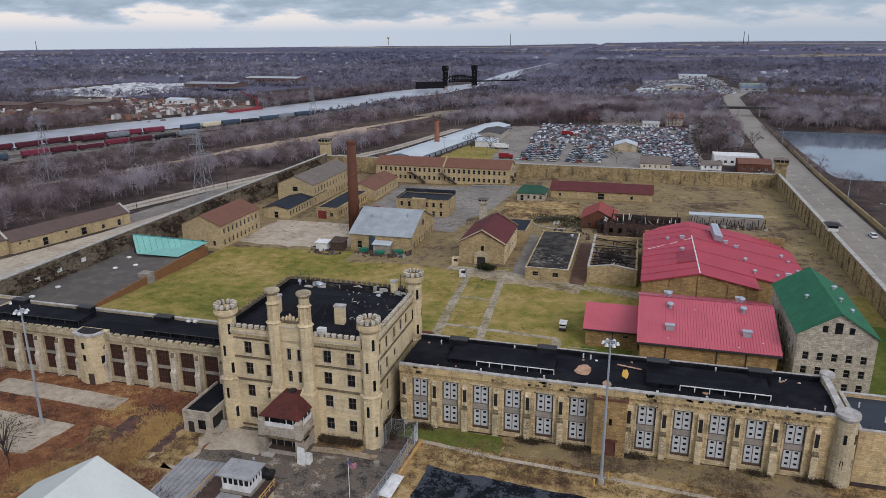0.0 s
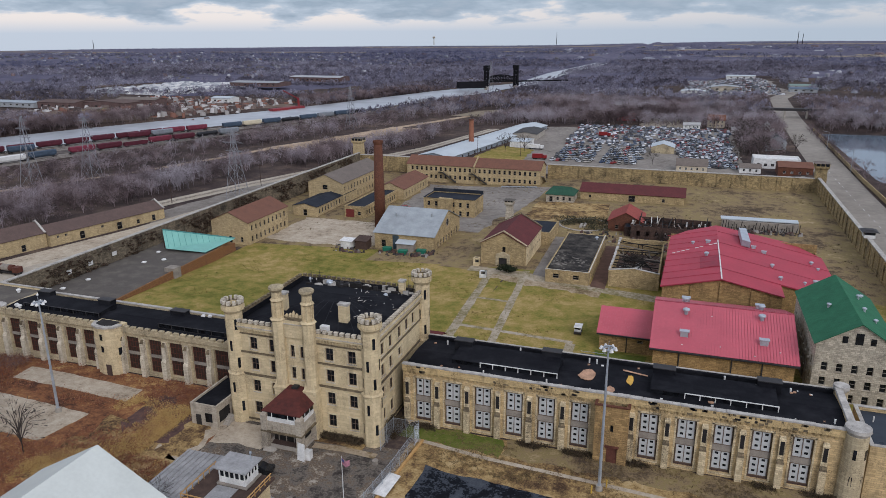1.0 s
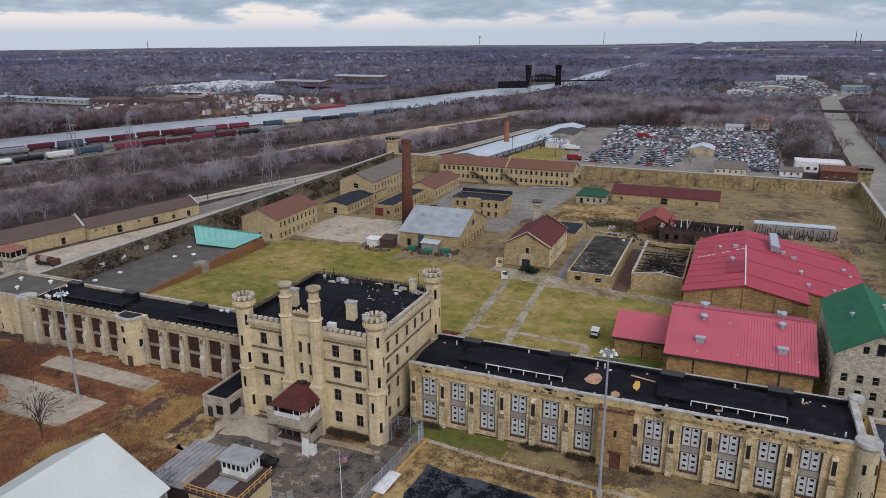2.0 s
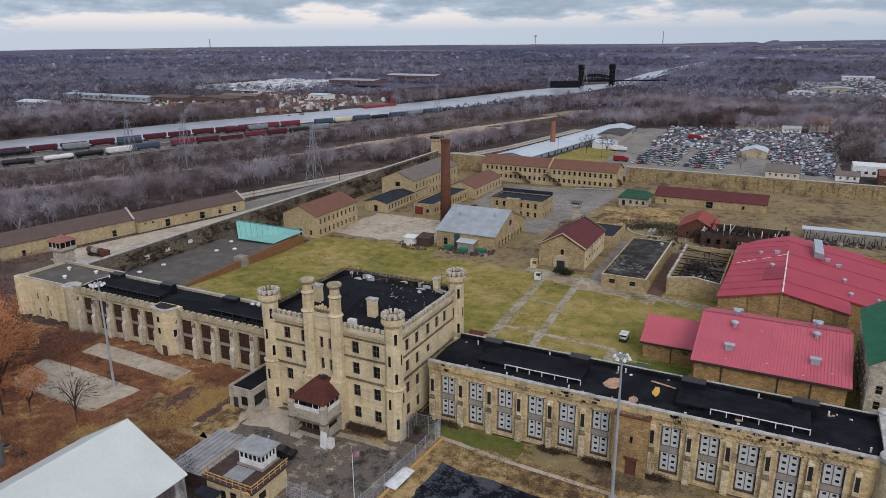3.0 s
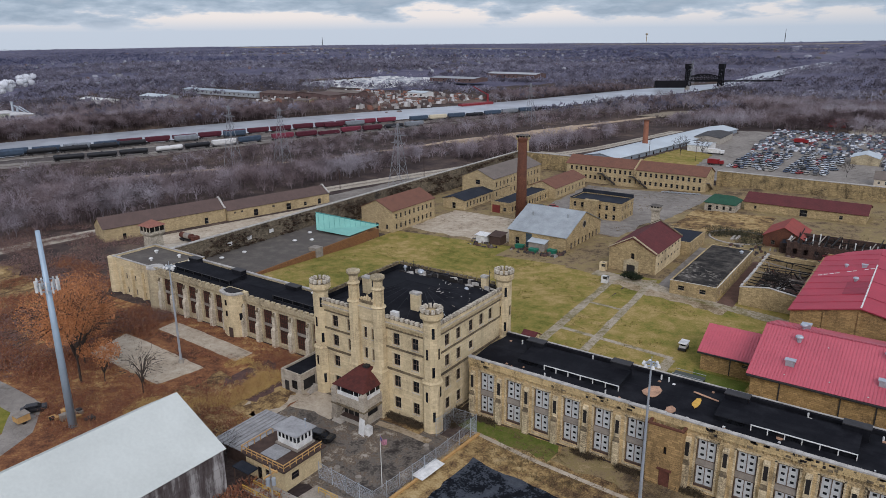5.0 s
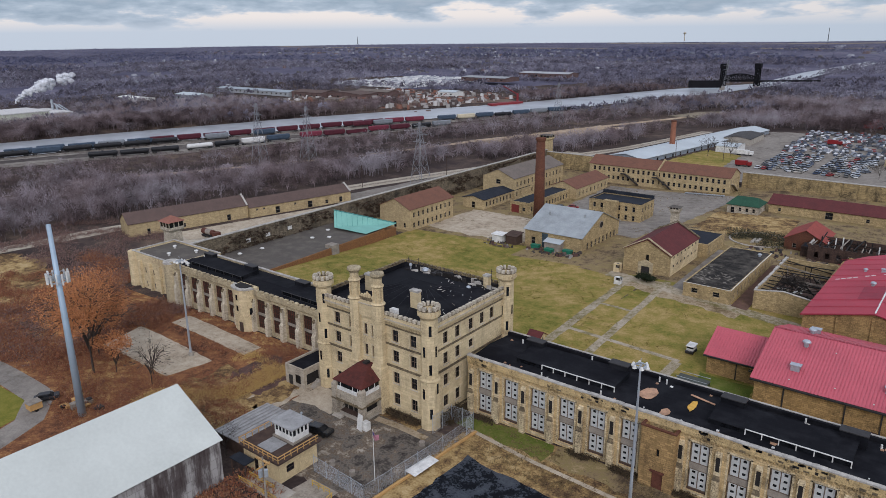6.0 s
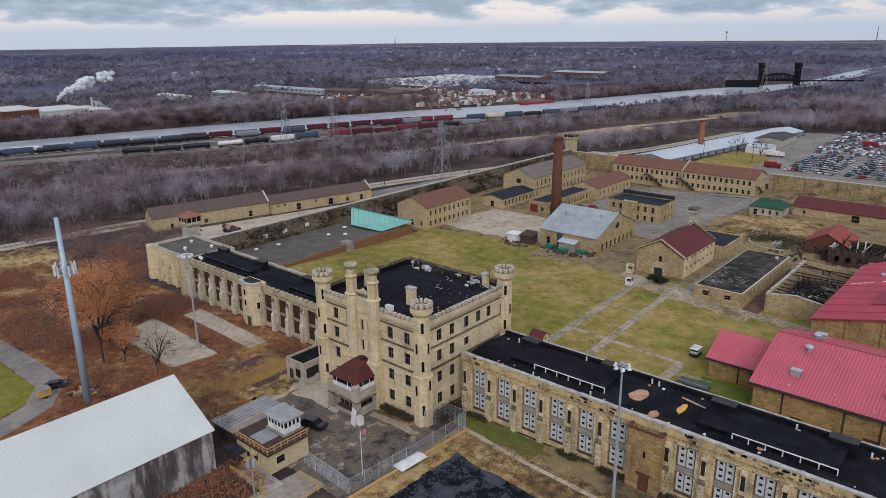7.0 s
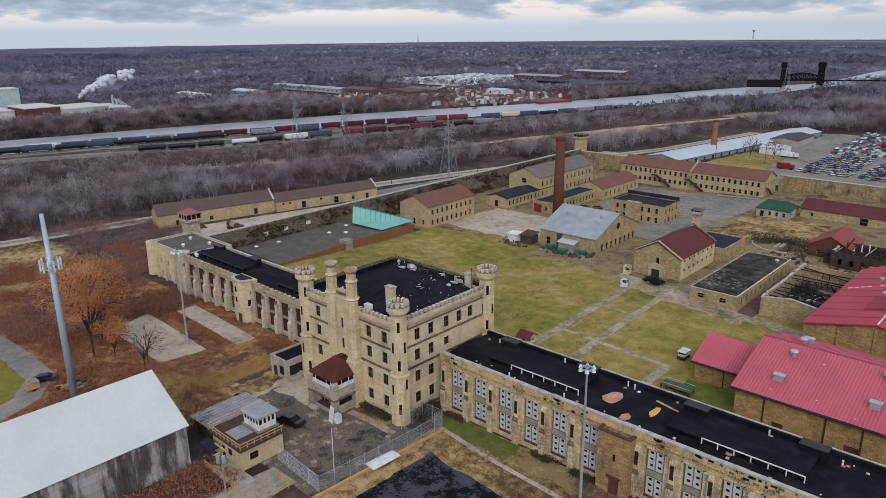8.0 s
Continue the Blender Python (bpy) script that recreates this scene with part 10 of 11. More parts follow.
for i in range(1, 5):
    y = cy0 + 0.1 + (cy1 - cy0 - 0.2) * i / 4
    part("mullion", MB().box(cx1 - 0.12, y - 0.14, 5.303, cx1 + 0.001, y + 0.14, 6.297), WHITE, cb)
part("roof", MB().box(cx0 - 0.6, cy0 - 0.6, 6.753, cx1 + 0.6, cy1 + 0.5, 6.92), SHEDROOF, cb, "wet grey metal roof")
part("aerial", MB().bar((cx1 - 0.5, cy1 - 0.8, 6.95), (cx1 - 0.5, cy1 - 0.8, 8.2), 0.05).cyl(cx1 - 0.5, cy1 - 0.8, 8.2, 8.5, 0.18, n=8), GALV, cb)
part("side_porch", MB().box(bx0 - 0.2, by0 - 2.6, 2.5, bx0 + 3.6, by0 - 0.65, 2.7), TARBLUE, gbth)
for x in (bx0, bx0 + 3.4):
    part("porch_post", MB().box(x - 0.08, by0 - 2.5, 0, x + 0.08, by0 - 2.34, 2.5), WOODDARK, gbth)
an = thing("lean_shed", (-61, 78, 0), "low shed with grey sheet roof behind the booth", "shed")
part("wall", MB().prism([(-64.4, 72.2), (-56.6, 72.2), (-56.6, 82.6), (-64.4, 82.6)], -0.2, 2.7), WOODDARK, an)
part("roof", MB().slab([(-64.8, 71.7, 2.75), (-56.3, 71.7, 3.0), (-56.3, 83.0, 3.1), (-64.8, 83.0, 2.85)], 0.12), SHEDROOF, an, "grey corrugated roof")
for i in range(9):
    x = -64.3 + i * 0.95
    part("seam", MB().slab([(x, 71.7, 2.9 + i * 0.028), (x + 0.08, 71.7, 2.9 + i * 0.028), (x + 0.08, 83, 3.0 + i * 0.028), (x, 83, 3.0 + i * 0.028)], 0.1), SHEDROOF, an)
# ramp, steps and yellow handrails
YELLOWRAIL = plain("yellow_handrail_paint", (0.55, 0.36, 0.06), 0.7)
rp = thing("ramp", (-46, 70, 0), "concrete entrance ramp with yellow handrails", "ramp")
part("slab", MB().box(-53, 67.6, -0.1, -43.5, 71.0, 0.25), CONCRETE, rp)
for a, b in (((-53, 67.7), (-44, 67.7)), ((-52.5, 69.4), (-46.5, 69.4)), ((-43.4, 67.6), (-40.5, 61.5)), ((-38.2, 73.5), (-36.5, 62)), ((-43.0, 73.8), (-39, 73.8))):
    hr = part("handrail", MB().bar((*a, 1.05), (*b, 1.05), 0.06).bar((*a, 0.6), (*b, 0.6), 0.05), YELLOWRAIL, rp)
    for f in (0.02, 0.35, 0.66, 0.98):
        x, y = a[0] + (b[0] - a[0]) * f, a[1] + (b[1] - a[1]) * f
        part("post", MB().bar((x, y, 0), (x, y, 1.05), 0.06), YELLOWRAIL, hr)


def fence(name, pts, h, label):
    """Chain-link fence: posts, rails and a woven wire net."""
    t = thing(name, (*pts[0], gz(*pts[0])), label, "fence", "chain-link fences")
    for (xa, ya), (xb, yb) in zip(pts, pts[1:]):
        ln = math.hypot(xb - xa, yb - ya)
        n = max(1, round(ln / 3.0))
        for i in range(n + 1):
            x, y = xa + (xb - xa) * i / n, ya + (yb - ya) * i / n
            part("post", MB().bar((x, y, gz(x, y) - 0.2), (x, y, gz(x, y) + h + 0.3), 0.05, 6), GALV, t)
        for i in range(n):
            x0_, y0_ = xa + (xb - xa) * i / n, ya + (yb - ya) * i / n
            x1_, y1_ = xa + (xb - xa) * (i + 1) / n, ya + (yb - ya) * (i + 1) / n
            z = gz(x0_, y0_)
            net = MB().bar((x0_, y0_, z + h), (x1_, y1_, z + h), 0.03)
            m_ = 14
            for k_ in range(-m_, m_):
                for s in (1, -1):
                    a, b = k_ / m_, (k_ + m_) / m_
                    lo, hi = max(a, 0), min(b, 1)
                    if hi <= lo:
                        continue
                    za, zb = (lo - a) * h, (hi - a) * h
                    if s < 0:
                        za, zb = h - za, h - zb
                    net.bar((x0_ + (x1_ - x0_) * lo, y0_ + (y1_ - y0_) * lo, z + za), (x0_ + (x1_ - x0_) * hi, y0_ + (y1_ - y0_) * hi, z + zb), 0.007, 3)
            tagged(part("net", net, GALV, t), kind="stuff")
    return t


fence("fence", [(-45.6, 76.6), (-39.5, 76.2), (-33.8, 75.8), (-32.7, 90.0), (-32.4, 99.6)], 2.8, "tall galvanised chain-link fence round the forecourt")
fence("fence", [(-37.3, 96.4), (-37.0, 101.4), (-32.4, 101.6), (-32.4, 99.7)], 3.4, "chain-link gate pen beside the castle tower")
solid("timber_kerb", MB().prism([(-33.4, 74.0), (-33.0, 74.0), (-31.4, 101.2), (-31.8, 101.2)], 0.05, 0.4), WOODTAN, "long tan timber kerb along the forecourt", "kerb")
ws = thing("white_sheet", (-32.2, 87.3, 0), "white plastic sheet lying over the fence foot", "sheet")
part("sheet", MB().slab([(-33.5, 84.6, 0.75), (-31.4, 84.6, 0.5), (-31.1, 90.2, 0.55), (-33.0, 90.2, 0.8)], 0.06), WHITE, ws)
fp = thing("flagpole", (-36.0, 80.4, 0), "white flagpole with a small limp flag", "flagpole")
part("pole", MB().bar((-36, 80.4, 0), (-36, 80.4, 9.2), 0.07, 6, 0.04), WHITE, fp)
part("flag", MB().slab([(-35.95, 80.4, 8.9), (-35.3, 80.2, 8.6), (-34.8, 80.5, 8.7), (-34.8, 80.5, 7.8), (-35.3, 80.2, 7.6), (-35.95, 80.4, 7.9)], 0.03), plain("faded_flag_cloth", (0.35, 0.16, 0.2), 0.9, var=0.6, scale=2.0), fp)
part("canton", MB().slab([(-35.94, 80.36, 8.88), (-35.5, 80.22, 8.7), (-35.5, 80.22, 8.3), (-35.94, 80.36, 8.45)], 0.05), plain("faded_blue_cloth", (0.08, 0.09, 0.2), 0.9), fp)
solid("leaning_white_panel", MB().slab([(-49.0, 89.6, 0.1), (-47.6, 89.3, 0.1), (-47.8, 90.0, 2.8), (-49.2, 90.3, 2.8)], 0.12).box(-48.0, 89.9, 0, -46.9, 91.0, 1.6), WHITE, "white board leaning by the porch", "board")
car(-53.2, 84.6, 0.2, "black pickup parked behind the booth", plain("black_car_paint", (0.012, 0.013, 0.015), 0.25, 0, 0.2, 1.0, 3.0, 0.5), "", "pickup", 1.15)
for x, y in ((-44.5, 79.5), (-40.0, 79.5), (-36.5, 92.5)):
    solid("cable_drum", MB().cyl(x, y, 0.05, 0.2, 0.5, n=12).cyl(x, y, 0.2, 0.65, 0.28, n=12).cyl(x, y, 0.65, 0.8, 0.5, n=12), WOODGREY, "grey drum standing on the forecourt", "drum", "drums")
strip("path", [(-48.6, 94.2), (-43.2, 94.6), (-37.2, 94.4)], 1.5, TANPATH, "tan concrete footpath to the tower foot", "path", 0.13, step=1.0)


def flood_pole(x, y, h, label):
    t = thing("floodlight_pole", (x, y, gz(x, y)), label, "light pole", "floodlight poles")
    z0 = gz(x, y)
    part("base", MB().cyl(x, y, z0 - 0.2, z0 + 0.9, 0.55, 0.5, 12), CONCRETE, t)
    part("pole", MB().bar((x, y, z0 + 0.9), (x, y, z0 + h), 0.26, 10, 0.13), GALV, t)
    part("ring", MB().tube(x, y, z0 + h - 0.2, z0 + h, 0.85, 0.72, 12).bar((x - 0.78, y, z0 + h - 0.1), (x + 0.78, y, z0 + h - 0.1), 0.06).bar((x, y - 0.78, z0 + h - 0.1), (x, y + 0.78, z0 + h - 0.1), 0.06), GALV, t)
    for i in range(6):
        a = i * math.pi / 3
        lx, ly = x + 1.0 * math.cos(a), y + 1.0 * math.sin(a)
        part("lamp", MB().cyl(lx, ly, z0 + h - 0.3, z0 + h + 0.12, 0.32, 0.14, 10), WHITE, t, "white floodlight head")
    part("spike", MB().bar((x, y, z0 + h), (x, y, z0 + h + 1.0), 0.05), GALV, t)
    return t


flood_pole(-1.6, 97.0, 23.6, "tall grey floodlight pole before the cell house")
flood_pole(-98.5, 89.3, 21.6, "tall grey floodlight pole among the weeds")
for y in (95.9, 98.1):
    solid("bollard", MB().cyl(-1.6 + (y - 97) * 0.9, y, 0, 1.3, 0.12, n=8), YELLOWRAIL, "yellow bollard at the pole's foot", "bollard", "bollards")
ct = thing("cell_tower", (-92.5, 62.7, 0), "tall blue-grey steel mobile phone mast with antenna ring", "mast")
part("pole", MB().cyl(-92.5, 62.7, -0.2, 36.2, 0.72, 0.36, 16), plain("blue_grey_galvanised_steel", (0.36, 0.46, 0.55), 0.45, 0.2, 0.12, 0.4), ct, smooth=True)
part("platform", MB().tube(-92.5, 62.7, 26.0, 26.15, 1.6, 1.3, 6).tube(-92.5, 62.7, 27.4, 27.5, 1.6, 1.45, 6), GALV, ct)
for i in range(12):
    a = i * math.pi / 6
    x, y = -92.5 + 1.75 * math.cos(a), 62.7 + 1.75 * math.sin(a)
    shared_part("antenna", "antenna", lambda: MB().box(-0.14, -0.09, 0, 0.14, 0.09, 2.0), WHITE, ct, (x, y, 25.7 + 0.2 * (i % 2)), a)
    part("stand_off", MB().bar((-92.5 + 0.6 * math.cos(a), 62.7 + 0.6 * math.sin(a), 26.8), (x, y, 26.8), 0.06), GALV, ct)
up = thing("utility_pole", (-44.3, 66.2, 0), "grey utility pole with round transformers", "pole", "utility poles")
part("post", MB().bar((-44.3, 66.2, 0), (-44.3, 66.2, 8.6), 0.17, 8, 0.12), WOODGREY, up)
part("cross_arm", MB().box(-45.8, 66.1, 7.9, -42.8, 66.3, 8.1).box(-44.4, 65.0, 7.0, -44.2, 67.4, 7.2), WOODTAN, up)
for dx, dy in ((-0.55, 0), (0.55, 0), (0, -0.6)):
    part("transformer", MB().cyl(-44.3 + dx, 66.2 + dy, 5.6, 6.7, 0.3, n=10), GALV, up)
rng = random.Random(31)
for i in range(14):
    x, y = -95.2 + rng.uniform(-3.0, 3.2), 63.0 + rng.uniform(-1.5, 3)
    w, d, h = rng.uniform(0.6, 1.4), rng.uniform(0.6, 1.4), rng.uniform(0.4, 1.3)
    if math.hypot(x + 92.5, y - 62.7) > 1.8:
        solid("crate", MB().box(x - w / 2, y - d / 2, 0.05, x + w / 2, y + d / 2, h).box(x - w / 2 - 0.06, y - d / 2 - 0.06, h + 0.003, x + w / 2 + 0.06, y + d / 2 + 0.06, h + 0.08), rng.choice((WOODTAN, WOODGREY, WOODDARK, CHARRED, DARKSTEEL)), "stacked crate beside the mast", "crate", "stacked crates")
tk = thing("trailer", (-101.3, 58.2, 0.1), "weathered tan box trailer on the service road", "trailer")
part("body", MB().box(-102.3, 57.1, 0.6, -100.3, 59.3, 1.8), WOODTAN, tk)
part("cover", MB().slab([(-102.4, 57.0, 1.85), (-100.2, 57.0, 1.85), (-100.2, 59.4, 1.95), (-102.4, 59.4, 1.95)], 0.06), WOODGREY, tk)
for x in (-102.1, -100.5):
    part("wheel", MB().bar((x - 0.1, 58.2, 0.42), (x + 0.1, 58.2, 0.42), 0.35, 10), TYRE, tk)
car(-103.6, 61.4, 1.1, "dark car parked on the service road", plain("charcoal_car_paint", (0.02, 0.02, 0.022), 0.4), "")

# ---------- small things in the yard ----------
cart = thing("utility_cart", (-15.2, 158.8, gz(-15.2, 158.8)), "small white covered utility cart on the lawn", "cart")
zc_ = gz(-15.2, 158.8)
part("chassis", MB().box(-16.1, 157.1, zc_ + 0.35, -14.3, 160.3, zc_ + 0.85), DARKSTEEL, cart)
part("cab", MB().box(-16.0, 157.6, zc_ + 0.853, -14.4, 160.2, zc_ + 1.4), WHITE, cart)
part("glass", MB().box(-15.9, 157.7, zc_ + 1.4, -14.5, 160.1, zc_ + 1.95), GLASS, cart)
part("roof", MB().box(-16.2, 157.4, zc_ + 1.953, -14.2, 160.4, zc_ + 2.1), WHITE, cart)
for dx in (-0.8, 0.8):
    for dy in (-1.1, 1.1):
        part("wheel", MB().bar((-15.2 + dx - 0.1, 158.8 + dy, zc_ + 0.36), (-15.2 + dx + 0.1, 158.8 + dy, zc_ + 0.36), 0.32, 10), TYRE, cart)
cart.scale = (0.9, 0.9, 0.9)
cart.location += Vector((1.5, -1.9, 0.05))


def leaf_cloud(cx, cy, z0, rx, ry, h, n, size, seed, top=1.0, hollow=0.45):
    """Loose leaves through an uneven crown."""
    r = np.random.default_rng(seed)
    V, T = [], []
    lobes = [(r.uniform(-0.55, 0.55) * rx, r.uniform(-0.55, 0.55) * ry, r.uniform(0.3, 0.8) * h, r.uniform(0.3, 0.55)) for _ in range(9)]
    for i in range(n):
        lx, ly, lz, lr = lobes[r.integers(len(lobes))]
        d = r.normal(0, 1, 3)
        d /= np.linalg.norm(d)
        k_ = r.uniform(hollow, 1.0) ** 0.7 * lr
        c = np.array([cx + lx + d[0] * k_ * rx, cy + ly + d[1] * k_ * ry, z0 + max(0.05, lz + d[2] * k_ * h * 0.62)])
        a, b = r.normal(0, 1, 3), r.normal(0, 1, 3)
        a *= size * r.uniform(0.6, 1.3) / np.linalg.norm(a)
        b *= size * 0.6 / np.linalg.norm(b)
        j = len(V)
        V += [c - a * 0.5, c + a * 0.5, c + b]
        T.append((j, j + 1, j + 2))
    return V, T


def tri_part(name, V, T, material, parent, label=""):
    ob = tri_mesh(name, np.array(V) - np.array(ORIGIN[parent]), T, material, "", "", "")
    ob.parent = parent
    for k_ in ("label", "category", "kind"):
        if k_ in ob:
            del ob[k_]
    return tagged(ob, label)


RUSTLEAF = speckled("rust_brown_oak_leaves", [(0.44, 0.17, 0.07), (0.58, 0.245, 0.095), (0.66, 0.315, 0.135), (0.50, 0.21, 0.095)], 0.9, 0.1)
BRUSHLEAF = speckled("red_brown_brush", [(0.14, 0.06, 0.045), (0.25, 0.095, 0.055), (0.36, 0.15, 0.07), (0.42, 0.23, 0.12), (0.20, 0.115, 0.09), (0.32, 0.115, 0.06)], 0.95, 0.1)
YARDWEED0 = speckled("brown_dry_weeds", [(0.12, 0.085, 0.045), (0.20, 0.145, 0.07), (0.27, 0.20, 0.10)], 0.95, 0.1)
DARKWEED = speckled("dark_dead_weeds", [(0.03, 0.022, 0.016), (0.07, 0.05, 0.032), (0.12, 0.085, 0.05), (0.06, 0.055, 0.028)], 0.95, 0.1)
STRAWLEAF = speckled("straw_grass_blades", [(0.50, 0.325, 0.11), (0.60, 0.41, 0.15), (0.66, 0.48, 0.20), (0.44, 0.28, 0.10)], 0.95, 0.1)
CREEPER = speckled("dead_creeper", [(0.04, 0.03, 0.024), (0.08, 0.055, 0.04), (0.13, 0.09, 0.06)], 0.95, 0.1)
BARK = plain("grey_brown_bark", (0.06, 0.048, 0.04), 0.95, var=0.4, scale=2.0)


def grown_tree(x, y, h, spread, seed, leaves=None, limbs=10, twigs=260, label="", n=0, size=0.4, tw=0.006):
    z0 = gz(x, y)
    t = thing("tree", (x, y, z0), label, "tree")
    V, T = bare_tree(np.random.default_rng(seed), limbs, twigs, tw=tw, spread=spread, low=0.22)
    V = V * h + np.array((x, y, z0))
    tri_part("trunk", V[:6], T[:6], BARK, t)
    tagged(tri_part("branchwork", V[6:], T[6:] - 6, BARK, t), kind="stuff")
    if leaves:
        V, T = leaf_cloud(x, y, z0 + h * 0.2, spread * h * 1.15, spread * h * 1.15, h * 0.85, n, size, seed + 1)
        tri_part("crown", V, T, leaves, t, "crown of clinging rust-brown leaves" if leaves == RUSTLEAF else "tangle of dead creeper")
    return t


grown_tree(-107.5, 72.5, 20.5, 0.46, 41, RUSTLEAF, 13, 500, "large oak with clinging rust-brown leaves", 15000, 0.34)
grown_tree(-115.0, 77.5, 16.0, 0.44, 43, RUSTLEAF, 11, 360, "oak with clinging rust-brown leaves", 8000, 0.34)
grown_tree(-104.0, 75.5, 9.0, 0.46, 44, RUSTLEAF, 10, 220, "smaller oak with rust-brown leaves", 2000, 0.4)
grown_tree(-96.0, 79.0, 9.5, 0.5, 45, None, 12, 80, "bare grey leafless tree by the slab", tw=0.01)
grown_tree(-93.2, 77.0, 8.5, 0.5, 46, None, 12, 80, "small bare leafless tree behind the barn", tw=0.018)
grown_tree(-60.5, 70.8, 6.5, 0.4, 47, None, 9, 150, "slender bare tree beside the shed", tw=0.008)
grown_tree(-96.5, 418, 11, 0.5, 48, None, 10, 260, "bare tree on the grass plot", tw=0.014)
grown_tree(-86.0, 424, 10, 0.5, 49, None, 10, 260, "bare tree on the grass plot", tw=0.014)
grown_tree(-10, 398, 8, 0.5, 50, None, 10, 220, "bare tree among scrapped cars", tw=0.016)
for x, y, h in ((38, 470, 14), (44, 500, 15), (36, 440, 12), (66, 452, 11), (46, 440, 13), (40, 525, 13), (52, 500, 12), (34, 420, 9)):
    grown_tree(x, y, h, 0.45, int(x * 7 + y), None, 10, 260, "tall bare tree beside the houses", tw=0.016)
grown_tree(-5.2, 208.0, 6.0, 0.6, 57, CHARRED, 14, 360, "dark dead tree grown up inside the burnt shop", 1300, 0.4, tw=0.022)
bu = thing("bush", (-40.2, 195.6, gz(-41, 198.4)), "dark evergreen bush before the chapel", "bush")
V, T = leaf_cloud(-40.2, 195.6, gz(-41, 198.4), 4.2, 2.4, 2.4, 1600, 0.5, 5, hollow=0.2)
tri_part("foliage", V, T, EVERGREEN, bu)
# sunken round bed with kerb
kb = solid("round_planter", MB().tube(-26.5, 257, -1.6, -1.2, 9.2, 8.6, 28), CONCRETE, "round stone-edged planter with dead shrubs", "planter")
V, T = leaf_cloud(-26.5, 257, -1.7, 12.5, 11, 1.5, 4200, 0.5, 9, hollow=0.3)
tri_mesh("dead_shrubs", V, T, speckled("grey_green_shrub_leaves", [(0.03, 0.032, 0.018), (0.075, 0.072, 0.04), (0.11, 0.10, 0.06), (0.02, 0.02, 0.014)], 0.95, 0.1), "dark shrubs in the round planter", "shrubs")
rng = random.Random(8)
for i in range(7):
    x = -30 + i * 1.2
    part("slab_bench", MB().box(x, 250 + i, -1.6, x + 0.9, 255 + i, -0.9), CONCRETE, kb) if i in (2, 3) else None
for i in range(9):
    x = -72.5 + i * 1.9
    st_ = thing("slat_stack", (x, 318.6, gz(x, 318.6)), "stack of grey slatted benches before the barracks", "bench", "stacked benches")
    z = gz(x, 318.6)
    for j in range(4):
        part("slat", MB().box(x - 0.8, 317.6 + j * 0.5, z + 0.35, x + 0.8, 317.95 + j * 0.5, z + 0.45), GALV, st_)
    for dx in (-0.7, 0.7):
        part("leg", MB().box(x + dx - 0.05, 317.7, z, x + dx + 0.05, 319.4, z + 0.347), GALV, st_)
redp = plain("red_car_paint", (0.22, 0.018, 0.02), 0.4)
car(-101.5, 268.5, 0.5, "red car parked in the paved yard", redp, "")
car(-105.8, 265.8, 0.4, "dark car parked in the paved yard", plain("dark_grey_car_paint", (0.03, 0.032, 0.036), 0.35), "")
car(80.0, 264.0, math.pi / 2, "white car driving lane of the road", plain("white_car_paint", (0.7, 0.7, 0.7), 0.35), "")
for x, y, l, c_, lab in ((-71.5, 398.0, 8.0, redp, "red lorry parked behind the back wall"), (-80.5, 432, 9.0, WHITE, "white box lorry in the breaker's lot"), (-47, 500, 8, redp, "red lorry in the breaker's lot"), (-190.2, 157.5, 9.0, RUSTY, "dull red tank lorry on the lane")):
    z = gz(x, y)
    tr_ = thing("lorry", (x, y, z), lab, "lorry", "lorries")
    part("chassis", MB().box(x - l / 2, y - 1.1, z + 0.6, x + l / 2, y + 1.1, z + 0.9), DARKSTEEL, tr_)
    part("cab", MB().box(x + l / 2 - 2.0, y - 1.15, z + 0.903, x + l / 2, y + 1.15, z + 2.6), c_, tr_)
    if "tank" in lab:
        part("tank", MB().bar((x - l / 2, y, z + 2.0), (x + l / 2 - 2.4, y, z + 2.0), 1.05, 12), c_, tr_)
        part("stripe", MB().bar((x - l / 4, y, z + 2.0), (x + l / 12, y, z + 2.0), 1.08, 12), WOODGREY, tr_)
    else:
        part("box", MB().box(x - l / 2, y - 1.2, z + 0.903, x + l / 2 - 2.2, y + 1.2, z + 3.2), c_, tr_)
    for dx in (-l / 2 + 1, -l / 2 + 2.2, l / 2 - 1):
        for dy in (-1, 1):
            part("wheel", MB().bar((x + dx, y + dy - 0.12, z + 0.48), (x + dx, y + dy + 0.12, z + 0.48), 0.48, 10), TYRE, tr_)
# white backboards on the west wall
for y, z in ((157, 1.8), (149, 1.6), (166.5, 2.0)):
    solid("backboard", MB().box(-156.6, y - 0.9, z - 0.6, -156.45, y + 0.9, z + 0.6).bar((-157.4, y, z), (-156.6, y, z), 0.08), WHITE, "white backboard fixed to the west wall", "backboard", "wall backboards")
solid("gate_shed", MB().box(-101.5, 209.5, -3.9, -97.6, 212.6, -1.0).slab([(-101.9, 209.1, -0.95), (-97.2, 209.1, -0.95), (-97.2, 213.0, -0.6), (-101.9, 213.0, -0.6)], 0.12), WHITE, "small dirty white shed beside the powerhouse", "shed")
solid("timber_shed", MB().box(-96.6, 210.5, -3.9, -92.4, 214.6, -0.8).slab([(-97.0, 210.1, -0.75), (-92.0, 210.1, -0.75), (-92.0, 215.0, 0.0), (-97.0, 215.0, 0.0)], 0.12), WOODDARK, "dark timber shed beside the powerhouse", "shed")

